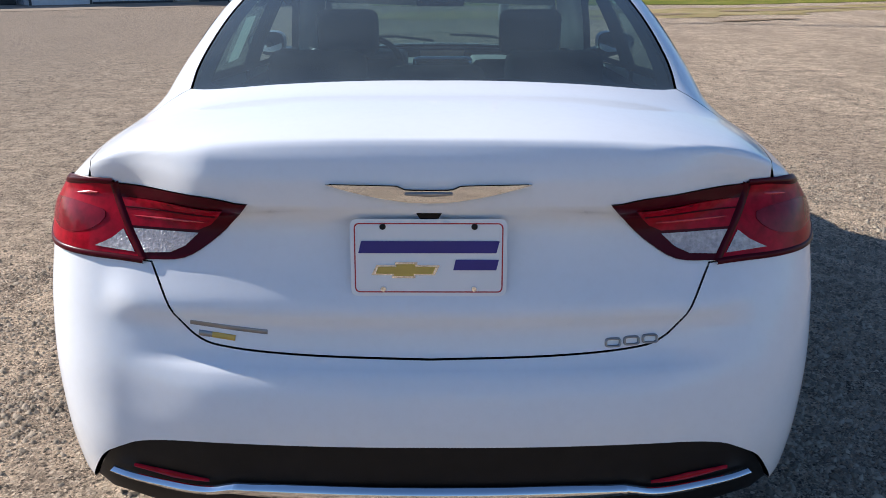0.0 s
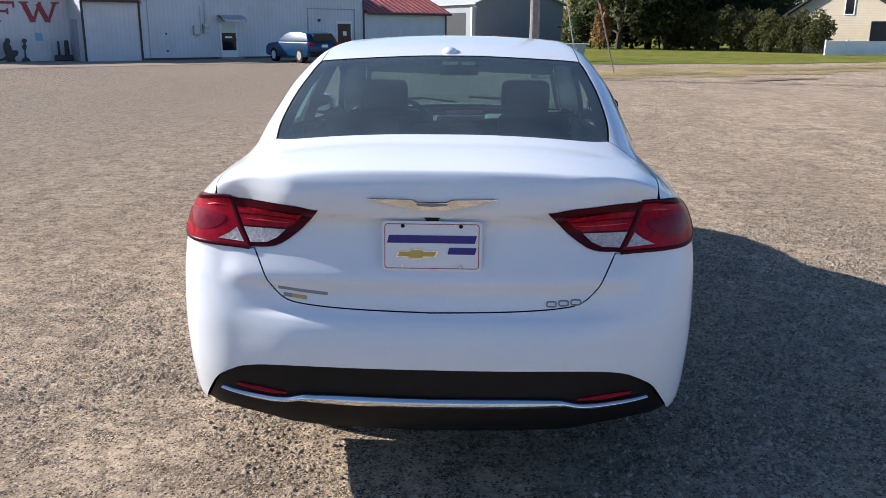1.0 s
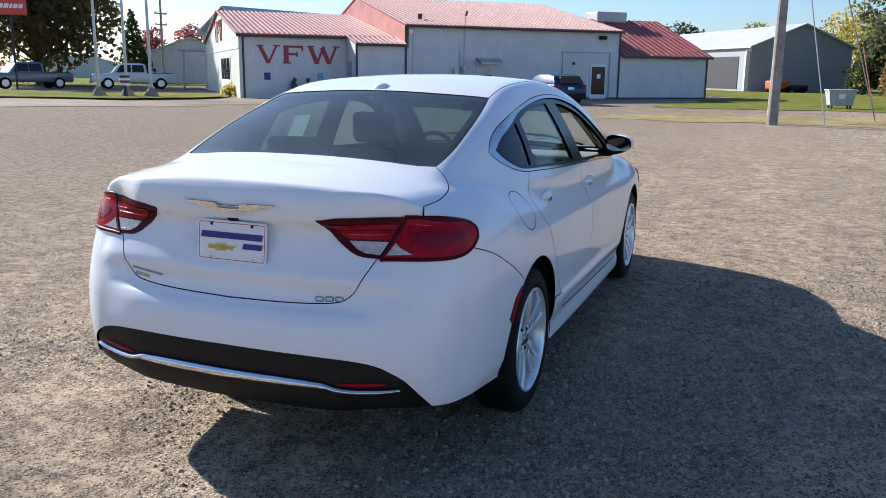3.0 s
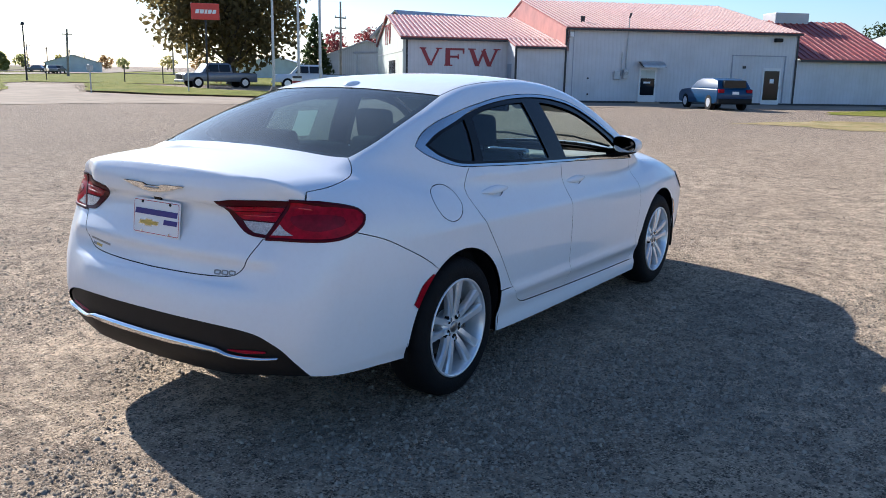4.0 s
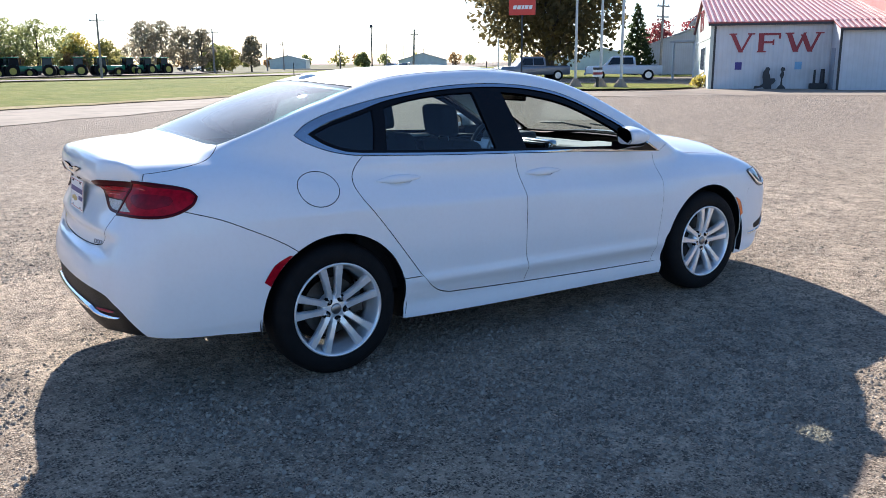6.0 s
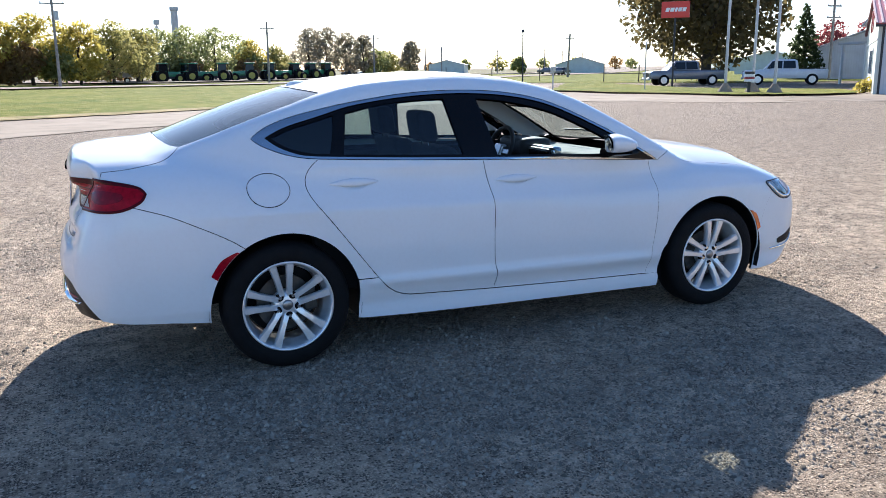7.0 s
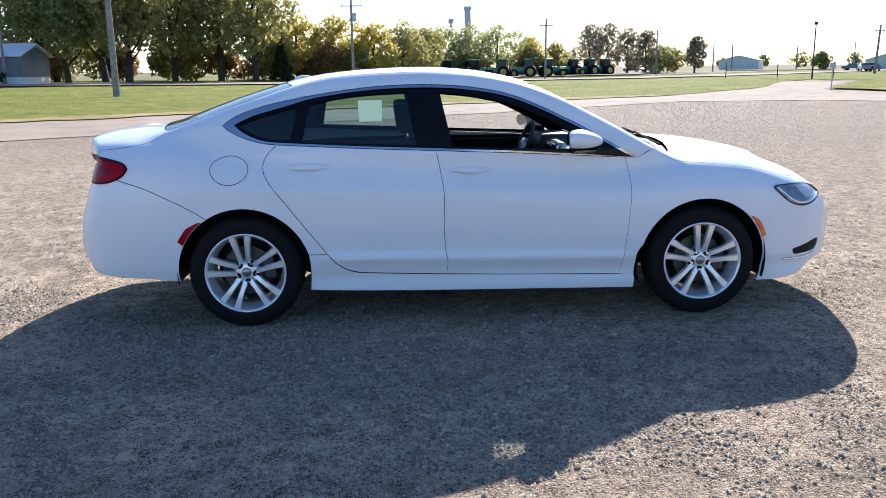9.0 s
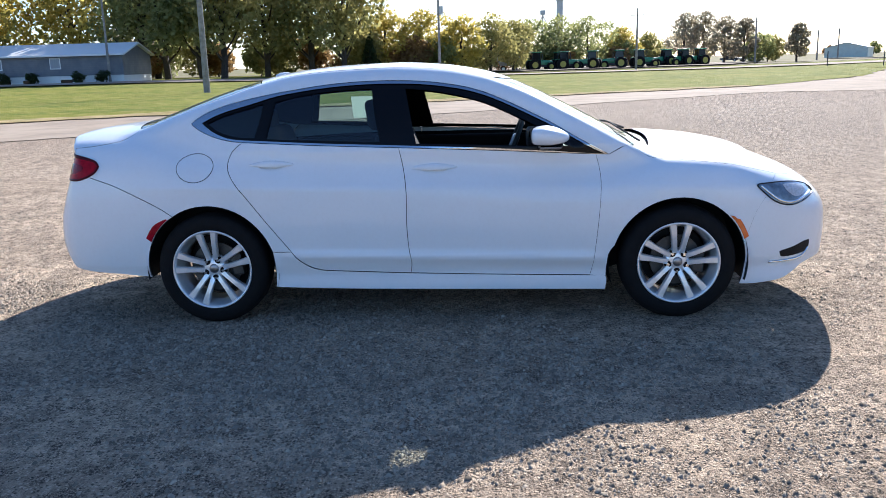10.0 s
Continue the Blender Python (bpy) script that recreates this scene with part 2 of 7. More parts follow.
# ---------------------------------------------------------------- materials of the place
def gravel_mat():
    """Crushed limestone: sandy drifts, grey grit, single chips at two sizes."""
    m, nt, bs = mat_new("gravel")
    tc = nt.nodes.new("ShaderNodeTexCoord")
    drift = nt.nodes.new("ShaderNodeMapping")
    drift.inputs["Rotation"].default_value = (0, 0, radians(38))
    drift.inputs["Scale"].default_value = (1.0, 0.28, 1.0)
    nt.links.new(tc.outputs["Object"], drift.inputs["Vector"])
    streak_n = nt.nodes.new("ShaderNodeTexNoise")
    streak_n.inputs["Scale"].default_value = 0.55
    streak_n.inputs["Detail"].default_value = 7
    streak_n.inputs["Roughness"].default_value = 0.62
    nt.links.new(drift.outputs[0], streak_n.inputs["Vector"])
    streak = ramp(nt, streak_n.outputs[0], 0.40, 0.60)
    big = ramp(nt, tex_noise(nt, 0.45, 7, 0.65), 0.40, 0.60)
    mid = ramp(nt, tex_noise(nt, 2.6, 8, 0.68), 0.37, 0.55)
    # chips: cells on coordinates that a fine noise has bent
    warp = nt.nodes.new("ShaderNodeTexNoise")
    warp.inputs["Scale"].default_value = 70
    warp.inputs["Detail"].default_value = 2
    nt.links.new(tc.outputs["Object"], warp.inputs["Vector"])
    bend = nt.nodes.new("ShaderNodeVectorMath")
    bend.operation = "MULTIPLY_ADD"
    nt.links.new(warp.outputs["Color"], bend.inputs[0])
    bend.inputs[1].default_value = (0.012, 0.012, 0.012)
    nt.links.new(tc.outputs["Object"], bend.inputs[2])

    def cells(scale):
        v = nt.nodes.new("ShaderNodeTexVoronoi")
        v.inputs["Scale"].default_value = scale
        nt.links.new(bend.outputs[0], v.inputs["Vector"])
        return v
    v, w = cells(62), cells(140)
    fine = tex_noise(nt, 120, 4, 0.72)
    sand = mix_col(nt, streak, (0.569, 0.431, 0.301), (0.897, 0.692, 0.484))
    grit = mix_col(nt, big, (0.274, 0.213, 0.159), (0.468, 0.358, 0.256))
    ground_tone = mix_col(nt, mid, grit, sand)
    # greyer, worn stone towards the hall, its colour also darkened for backlit relief shade
    along = nt.nodes.new("ShaderNodeVectorMath")
    along.operation = "DOT_PRODUCT"
    nt.links.new(tc.outputs["Object"], along.inputs[0])
    along.inputs[1].default_value = (-0.93, 0.37, 0)
    wander = nt.nodes.new("ShaderNodeMath")
    wander.operation = "MULTIPLY_ADD"
    nt.links.new(streak_n.outputs[0], wander.inputs[0])
    wander.inputs[1].default_value = 14
    nt.links.new(along.outputs["Value"], wander.inputs[2])
    ground_tone = mix_col(nt, ramp(nt, wander.outputs[0], 9, 19, 0, 0.8), ground_tone, (0.264, 0.214, 0.170))
    c1 = mix_col(nt, ramp(nt, v.outputs["Color"], 0.25, 0.70), (0.305, 0.236, 0.171), (0.692, 0.531, 0.376))
    c2 = mix_col(nt, ramp(nt, w.outputs["Color"], 0.25, 0.70), (0.264, 0.204, 0.151), (0.672, 0.511, 0.363))
    chips = mix_col(nt, ramp(nt, fine, 0.45, 0.55), c1, c2)
    c = mix_col(nt, ramp(nt, mid, 0, 1, 0.44, 0.26), ground_tone, chips)
    # gaps between chips darkened in the colour, standing in for their shade
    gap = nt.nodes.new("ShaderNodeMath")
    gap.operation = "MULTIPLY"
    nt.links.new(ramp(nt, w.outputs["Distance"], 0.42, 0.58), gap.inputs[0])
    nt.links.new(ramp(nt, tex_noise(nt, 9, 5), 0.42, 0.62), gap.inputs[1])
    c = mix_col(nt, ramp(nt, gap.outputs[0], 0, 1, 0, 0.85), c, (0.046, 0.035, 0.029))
    # dark grains, which also stand for tiny shadows painted between them
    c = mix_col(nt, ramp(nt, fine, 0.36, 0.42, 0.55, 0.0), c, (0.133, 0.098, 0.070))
    clod = ramp(nt, tex_noise(nt, 17, 6, 0.75), 0.40, 0.56, 0.42, 0.0)
    c = mix_col(nt, clod, c, (0.203, 0.159, 0.121))
    # single larger stones, and shade painted dark in the hollows between them
    lump, grain = cells(34), cells(66)

    def among(src, lo, hi, a, b):
        k = nt.nodes.new("ShaderNodeMath")
        k.operation = "MULTIPLY"
        nt.links.new(ramp(nt, src.outputs["Color"], lo, hi, a, b), k.inputs[0])
        nt.links.new(ramp(nt, src.outputs["Distance"], 0.28, 0.50, 1.0, 0.0), k.inputs[1])
        return k.outputs[0]
    c = mix_col(nt, among(lump, 0.28, 0.36, 0.5, 0.0), c, (0.085, 0.070, 0.055))
    c = mix_col(nt, among(lump, 0.62, 0.70, 0.0, 0.3), c, (0.80, 0.66, 0.49))
    # small dark cells: shadow specks among the grains, put into the colour
    c = mix_col(nt, among(grain, 0.36, 0.42, 0.85, 0.0), c, (0.05, 0.042, 0.034))
    c = mix_col(nt, among(grain, 0.56, 0.64, 0.0, 0.55), c, (0.86, 0.71, 0.53))
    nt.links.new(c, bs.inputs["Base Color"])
    bs.inputs["Roughness"].default_value = 0.95
    bs.inputs["Diffuse Roughness"].default_value = 0.1
    bs.inputs["Specular IOR Level"].default_value = 0.1
    add = nt.nodes.new("ShaderNodeMath")
    add.operation = "MULTIPLY_ADD"
    nt.links.new(ramp(nt, v.outputs["Distance"], 0.05, 0.55, 0.9, 0.0), add.inputs[0])
    nt.links.new(ramp(nt, v.outputs["Color"], 0.2, 0.8, 0.2, 1.0), add.inputs[1])
    nt.links.new(fine, add.inputs[2])
    bump(nt, bs, add.outputs[0], 1.0, 0.020)
    return m


def patchy(name, a, b, c3, s1, s2, rough=0.9, bmp=0.4, bscale=40, bd=0.02):
    m, nt, bs = mat_new(name)
    c = mix_col(nt, ramp(nt, tex_noise(nt, s1, 5), 0.35, 0.65), a, b)
    c = mix_col(nt, ramp(nt, tex_noise(nt, s2, 5), 0.45, 0.75), c, c3)
    nt.links.new(c, bs.inputs["Base Color"])
    bs.inputs["Roughness"].default_value = rough
    bs.inputs["Specular IOR Level"].default_value = 0.05
    bump(nt, bs, tex_noise(nt, bscale, 4), bmp, bd)
    return m


def siding(name, col, pitch=0.3, depth=0.02, dirt=(0.35, 0.33, 0.30), across="X"):
    """Ribbed metal sheet: ribs upright in the thing's own frame."""
    m, nt, bs = mat_new(name)
    tc = nt.nodes.new("ShaderNodeTexCoord")
    wv = nt.nodes.new("ShaderNodeTexWave")
    wv.bands_direction = across
    wv.inputs["Scale"].default_value = 0.314 / pitch
    wv.inputs["Distortion"].default_value = 0
    nt.links.new(tc.outputs["Object"], wv.inputs["Vector"])
    f = ramp(nt, tex_noise(nt, 0.7, 6), 0.4, 0.75, 0.0, 0.35)
    c = mix_col(nt, f, col, dirt)
    # valleys between ribs darkened in the colour, as their shade
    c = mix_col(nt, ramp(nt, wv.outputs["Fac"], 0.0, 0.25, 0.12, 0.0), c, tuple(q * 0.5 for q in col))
    nt.links.new(c, bs.inputs["Base Color"])
    bs.inputs["Roughness"].default_value = 0.5
    bump(nt, bs, wv.outputs["Fac"], 0.5, depth)
    return m


def leaf_mat(name, a, b):
    m, nt, bs = mat_new(name)
    gi = nt.nodes.new("ShaderNodeNewGeometry")
    c = mix_col(nt, gi.outputs["Random Per Island"], a, b)
    c = mix_col(nt, ramp(nt, tex_noise(nt, 0.35, 4), 0.35, 0.7, 0, 0.6), c, tuple(q * 0.55 for q in a))
    nt.links.new(c, bs.inputs["Base Color"])
    bs.inputs["Roughness"].default_value = 0.7
    bs.inputs["Specular IOR Level"].default_value = 0.2
    tr = nt.nodes.new("ShaderNodeBsdfTranslucent")
    nt.links.new(mix_col(nt, 0.45, c, b), tr.inputs["Color"])
    mx = nt.nodes.new("ShaderNodeMixShader")
    mx.inputs[0].default_value = 0.6
    nt.links.new(bs.outputs[0], mx.inputs[1])
    nt.links.new(tr.outputs[0], mx.inputs[2])
    nt.links.new(mx.outputs[0], nt.nodes["Material Output"].inputs[0])
    return m


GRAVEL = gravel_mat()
GRASS = patchy("grass", (0.105, 0.135, 0.020), (0.185, 0.19, 0.032), (0.29, 0.245, 0.075), 0.18, 1.1, 0.95, 0.8, 30, 0.05)
DRY_GRASS = patchy("dry_grass", (0.30, 0.22, 0.10), (0.46, 0.36, 0.20), (0.15, 0.17, 0.045), 0.5, 2.0, 0.95, 0.8, 30, 0.05)
CONCRETE = patchy("concrete", (0.29, 0.235, 0.18), (0.36, 0.295, 0.227), (0.22, 0.18, 0.14), 0.15, 0.9, 0.9, 0.2, 60, 0.006)
ASPHALT = patchy("asphalt", (0.13, 0.12, 0.115), (0.19, 0.175, 0.165), (0.09, 0.085, 0.08), 0.3, 2.0, 0.9, 0.4, 120, 0.006)
FIELD = patchy("field", (0.20, 0.17, 0.10), (0.14, 0.14, 0.06), (0.25, 0.21, 0.13), 0.02, 0.1, 0.95, 0.2, 3, 0.1)
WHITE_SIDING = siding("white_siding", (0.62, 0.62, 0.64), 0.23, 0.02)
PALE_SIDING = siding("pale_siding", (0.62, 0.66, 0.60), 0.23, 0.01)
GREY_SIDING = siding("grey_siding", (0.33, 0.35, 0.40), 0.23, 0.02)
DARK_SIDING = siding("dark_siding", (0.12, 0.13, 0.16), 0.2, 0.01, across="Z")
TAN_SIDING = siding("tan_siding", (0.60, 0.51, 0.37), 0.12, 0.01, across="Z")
RED_METAL = simple("red_metal", (0.30, 0.055, 0.045), 0.45, 0, 0.25, 0.6)
RED_FADED = simple("red_faded_metal", (0.42, 0.15, 0.12), 0.5, 0, 0.25, 1.0)
ROOF_RIB = simple("pale_rib", (0.55, 0.38, 0.34), 0.5, 0, 0.2, 2.0)
GREY_ROOF = simple("grey_roof", (0.50, 0.50, 0.50), 0.5, 0, 0.12, 0.8)
TRIM_DARK = simple("dark_trim", (0.03, 0.03, 0.035), 0.5)
WHITE_TRIM = simple("white_trim", (0.75, 0.75, 0.74), 0.5, 0, 0.05)
RED_LETTER = simple("red_letter", (0.28, 0.03, 0.04), 0.5, 0, 0.1)
DARK_GLASS = simple("dark_glass", (0.012, 0.014, 0.018), 0.08, 0, 0.1, 4, 0.0, spec=0.3)
WOOD_POLE = simple("weathered_pole", (0.28, 0.26, 0.24), 0.9, 0, 0.35, 4, 0, 0.4, 60)
GALV = simple("galvanised_steel", (0.48, 0.49, 0.50), 0.45, 0.5, 0.15, 5)
BARK = simple("bark", (0.065, 0.052, 0.042), 0.95, 0, 0.4, 6, 0, 0.6, 30)
BLUE_PAINT = simple("blue_car_paint", (0.003, 0.042, 0.115), 0.35, 0.0, 0.1, 4, 0.3, spec=0.3)
SILVER_PAINT = simple("silver_car_paint", (0.15, 0.165, 0.19), 0.3, 0.4, 0.1, 4, 0.8)
WHITE_PAINT = simple("white_truck_paint", (0.72, 0.73, 0.75), 0.3, 0, 0.05, 4, 0.8)
GREEN_PAINT = simple("green_machine_paint", (0.03, 0.21, 0.09), 0.4, 0, 0.15, 4, 0.3)
YELLOW_PAINT = simple("yellow_machine_paint", (0.42, 0.36, 0.06), 0.45, 0, 0.1, 4)
BIN_GREY = simple("bin_grey", (0.42, 0.43, 0.45), 0.6, 0, 0.2, 4)
SIGN_RED = simple("sign_red", (0.62, 0.05, 0.035), 0.4, 0, 0.05)
VINYL = simple("white_vinyl", (0.80, 0.80, 0.80), 0.4, 0, 0.03)
ORANGE = simple("orange_machine", (0.45, 0.09, 0.03), 0.5)
LEAF_GREEN = leaf_mat("leaf_green", (0.14, 0.165, 0.06), (0.46, 0.46, 0.19))
LEAF_OLIVE = leaf_mat("leaf_olive", (0.19, 0.185, 0.06), (0.52, 0.46, 0.17))
LEAF_GOLD = leaf_mat("leaf_gold", (0.30, 0.25, 0.06), (0.66, 0.54, 0.13))
LEAF_RUST = leaf_mat("leaf_rust", (0.20, 0.12, 0.06), (0.40, 0.26, 0.11))
LEAF_OAK = leaf_mat("leaf_oak", (0.065, 0.056, 0.026), (0.20, 0.155, 0.065))
LEAF_RED = leaf_mat("leaf_red", (0.16, 0.04, 0.045), (0.32, 0.09, 0.09))
LEAF_DARK = leaf_mat("leaf_dark", (0.025, 0.042, 0.02), (0.07, 0.09, 0.035))
LEAF_WILLOW = leaf_mat("leaf_willow", (0.07, 0.085, 0.04), (0.17, 0.18, 0.085))
LEAF_BARE = leaf_mat("leaf_bare", (0.256, 0.224, 0.160), (0.480, 0.416, 0.288))
LEAF_HEDGE = leaf_mat("leaf_hedge", (0.05, 0.062, 0.028), (0.17, 0.165, 0.065))
DIRT = patchy("bare_earth", (0.16, 0.12, 0.08), (0.30, 0.22, 0.14), (0.40, 0.31, 0.20), 0.9, 3.0, 0.95, 0.6, 30, 0.03)
# ---------------------------------------------------------------- the car: body surface
from mathutils.geometry import delaunay_2d_cdt

HALF = curve_of([(-2.46, 0.72), (-2.2, 0.84), (-1.95, 0.890), (-1.37, 0.915), (-0.6, 0.916), (0.4, 0.916), (1.3, 0.912), (1.75, 0.885), (2.05, 0.83), (2.35, 0.70)])
TUCK = curve_of([(0.1, 0.075), (0.17, 0.047), (0.22, 0.040), (0.28, 0.044), (0.36, 0.022), (0.5, 0.006), (0.62, 0.0), (0.74, 0.002), (0.84, 0.012), (0.92, 0.027), (1.0, 0.052), (1.1, 0.10), (1.25, 0.2)])
DECK = curve_of([(-2.42, 1.095), (-2.34, 1.122), (-2.2, 1.148), (-2.0, 1.163), (-1.8, 1.17), (-1.5, 1.13), (-1.0, 1.085), (0.0, 1.035), (0.9, 0.99), (1.15, 1.0), (1.3, 1.018), (1.55, 1.0), (1.86, 0.945), (2.12, 0.865), (2.28, 0.78), (2.42, 0.66)])
REAR = curve_of([(0.14, -2.26), (0.25, -2.37), (0.35, -2.425), (0.45, -2.445), (0.55, -2.45), (0.62, -2.44), (0.665, -2.42), (0.69, -2.39), (0.72, -2.38), (0.8, -2.365), (0.88, -2.342), (0.95, -2.325), (0.972, -2.332), (0.988, -2.362), (1.04, -2.37), (1.08, -2.362), (1.12, -2.34)])
CORNER = curve_of([(0.14, -2.25), (0.25, -2.35), (0.36, -2.41), (0.5, -2.437), (0.62, -2.425), (0.75, -2.385), (0.87, -2.340), (0.94, -2.318), (1.0, -2.296), (1.06, -2.308), (1.12, -2.304)])
NOSE = curve_of([(0.12, 2.2), (0.22, 2.36), (0.32, 2.40), (0.5, 2.41), (0.6, 2.40), (0.7, 2.35), (0.78, 2.26), (0.9, 2.0)])
ROOF = curve_of([(-2.7, 0.3), (-2.2, 1.0), (-1.95, 1.155), (-1.62, 1.285), (-1.36, 1.372), (-1.13, 1.434), (-0.9, 1.475), (-0.6, 1.50), (-0.3, 1.508), (0.0, 1.49), (0.25, 1.448), (0.45, 1.385), (0.76, 1.24), (1.05, 1.085), (1.3, 0.94), (1.7, 0.4)])
BELT_W = curve_of([(-2.1, 0.63), (-1.7, 0.735), (-1.44, 0.775), (-1.17, 0.81), (-0.5, 0.835), (0.3, 0.83), (0.8, 0.81), (1.05, 0.785), (1.3, 0.74)])


def body(p):
    """Below zero inside the car's outer skin, above zero outside."""
    x, y, z = np.abs(p[..., 0]), p[..., 1], p[..., 2]
    ridge = 0.017 * np.exp(-((z - 0.39 + 0.02 * y) / 0.032) ** 2) * np.clip((1.0 - np.abs(y)) * 6, 0, 1)
    crease = 0.006 * np.exp(-((z - 0.80 + 0.015 * y) / 0.03) ** 2) * np.clip((y + 2.0) * 1.8, 0, 1)
    side = x - (HALF(y) - TUCK(z) + ridge + crease)
    top = z - (DECK(y) - 0.06 * (x / 0.64) ** 3)
    w = np.clip((x - 0.42) / 0.22, 0, 1)
    w = w * w * (3 - 2 * w)
    rear = REAR(z) * (1 - w) + CORNER(z) * w + 0.085 * (x / 0.75) ** 2.4 - y
    nose = y - (NOSE(z) - 0.20 * (x / 0.75) ** 2.2)
    low = smax(smax(top, rear, 0.012), side, 0.13)
    low = smax(low, nose, 0.16)
    up = np.maximum(z - 1.04, -0.02)
    cab = smax(x - (BELT_W(y) - 0.40 * up - 0.36 * up * np.abs(up)), z - (ROOF(y) - (0.022 + 0.018 * np.clip((-0.85 - y) / 0.4, 0, 1)) * (x / 0.5) ** 2.2), 0.065)
    cab = smax(cab, 0.78 - z, 0.05)
    return smin(low, cab, 0.05)


def cast(o, d, far, near):
    """The outermost point of the skin on each ray o + t d, seen from t = far."""
    ts = np.linspace(far, near, 40)
    vals = np.stack([body(o + d * t) for t in ts], axis=1)
    inside = vals < 0
    i = np.where(inside.any(axis=1), inside.argmax(axis=1), len(ts) - 1)
    i = np.maximum(i, 1)
    out, inn = ts[i - 1], ts[i]
    for _ in range(24):
        mid = (out + inn) / 2
        neg = body(o + d * mid[:, None]) < 0
        inn = np.where(neg, mid, inn)
        out = np.where(neg, out, mid)
    return o + d * inn[:, None]


def grad(p):
    g = np.stack([body(p + e) - body(p - e) for e in np.eye(3) * 0.003], axis=-1)
    return g / np.maximum(np.linalg.norm(g, axis=-1, keepdims=True), 1e-9)


class Barrel:
    """Round the car's length: across is y, up is the turn about a low axis."""
    X, Z, R = 0.15, 0.62, 0.72

    @classmethod
    def to(cls, p):
        return np.stack([p[:, 1], np.arctan2(p[:, 2] - cls.Z, p[:, 0] - cls.X) * cls.R], axis=1)

    @classmethod
    def back(cls, q):
        a = q[:, 1] / cls.R
        o = np.stack([np.full(len(q), cls.X), q[:, 0], np.full(len(q), cls.Z)], axis=1)
        d = np.stack([np.cos(a), np.zeros(len(q)), np.sin(a)], axis=1)
        return cast(o, d, 1.3, 0.15)


class Wrap:
    """Round a bumper in plan: across is the turn about an upright axis, up is z."""
    Y, S, R = -1.6, -1.0, 0.85

    @classmethod
    def to(cls, p):
        return np.stack([np.arctan2(p[:, 0], cls.S * (p[:, 1] - cls.Y)) * cls.R, p[:, 2]], axis=1)

    @classmethod
    def back(cls, q):
        a = q[:, 0] / cls.R
        o = np.stack([np.zeros(len(q)), np.full(len(q), cls.Y), q[:, 1]], axis=1)
        d = np.stack([np.sin(a), cls.S * np.cos(a), np.zeros(len(q))], axis=1)
        return cast(o, d, 1.3, 0.2)


class WrapFront(Wrap):
    Y, S = 1.55, 1.0


class Fan:
    """Over the boot: across is x, up is the turn from the rear face to the deck."""
    Y, Z, R = -1.7, 0.74, 0.6

    @classmethod
    def to(cls, p):
        return np.stack([p[:, 0], np.arctan2(p[:, 2] - cls.Z, cls.Y - p[:, 1]) * cls.R], axis=1)

    @classmethod
    def back(cls, q):
        a = q[:, 1] / cls.R
        o = np.stack([q[:, 0], np.full(len(q), cls.Y), np.full(len(q), cls.Z)], axis=1)
        d = np.stack([np.zeros(len(q)), -np.cos(a), np.sin(a)], axis=1)
        return cast(o, d, 1.0, 0.1)


class Top:
    """Seen from above."""
    @classmethod
    def to(cls, p):
        return p[:, :2].copy()

    @classmethod
    def back(cls, q):
        o = np.stack([q[:, 0], q[:, 1], np.zeros(len(q))], axis=1)
        return cast(o, np.tile([0.0, 0.0, 1.0], (len(q), 1)), 1.7, 0.5)


def on_side(pts):
    """(y, z) points laid on the car's right flank."""
    q = np.array(pts, float)
    o = np.stack([np.zeros(len(q)), q[:, 0], q[:, 1]], axis=1)
    return cast(o, np.tile([1.0, 0.0, 0.0], (len(q), 1)), 1.1, 0.2)


def on_rear(pts):
    """(x, z) points laid on the car's rear."""
    q = np.array(pts, float)
    o = np.stack([q[:, 0], np.zeros(len(q)), q[:, 1]], axis=1)
    return cast(o, np.tile([0.0, -1.0, 0.0], (len(q), 1)), 2.7, 1.2)


def on_front(pts):
    q = np.array(pts, float)
    o = np.stack([q[:, 0], np.zeros(len(q)), q[:, 1]], axis=1)
    return cast(o, np.tile([0.0, 1.0, 0.0], (len(q), 1)), 2.7, 1.2)


def on_top(pts):
    """(x, y) points laid on the car's upper side."""
    return Top.back(np.array(pts, float))


def run(*lines):
    """Lines of points in space joined into one, without doubled ends."""
    out = []
    for line in lines:
        for p in line:
            p = np.array(p, float)
            if not out or np.linalg.norm(p - out[-1]) > 1e-4:
                out.append(p)
    if np.linalg.norm(out[0] - out[-1]) < 1e-4:
        out.pop()
    return np.array(out)


def inside_of(poly, pts):
    x, y = pts[:, 0], pts[:, 1]
    res = np.zeros(len(pts), bool)
    a, b = poly, np.roll(poly, -1, axis=0)
    for (x0, y0), (x1, y1) in zip(a, b):
        if y0 != y1:
            res ^= ((y0 > y) != (y1 > y)) & (x < (x1 - x0) * (y - y0) / (y1 - y0) + x0)
    return res


def shrink(poly, d):
    """The closed outline moved inwards by d."""
    area = 0.5 * np.sum(poly[:, 0] * np.roll(poly[:, 1], -1) - np.roll(poly[:, 0], -1) * poly[:, 1])
    t = np.roll(poly, -1, axis=0) - np.roll(poly, 1, axis=0)
    t /= np.maximum(np.linalg.norm(t, axis=1, keepdims=True), 1e-9)
    n = np.stack([-t[:, 1], t[:, 0]], axis=1) * (1 if area > 0 else -1)
    return poly + n * d


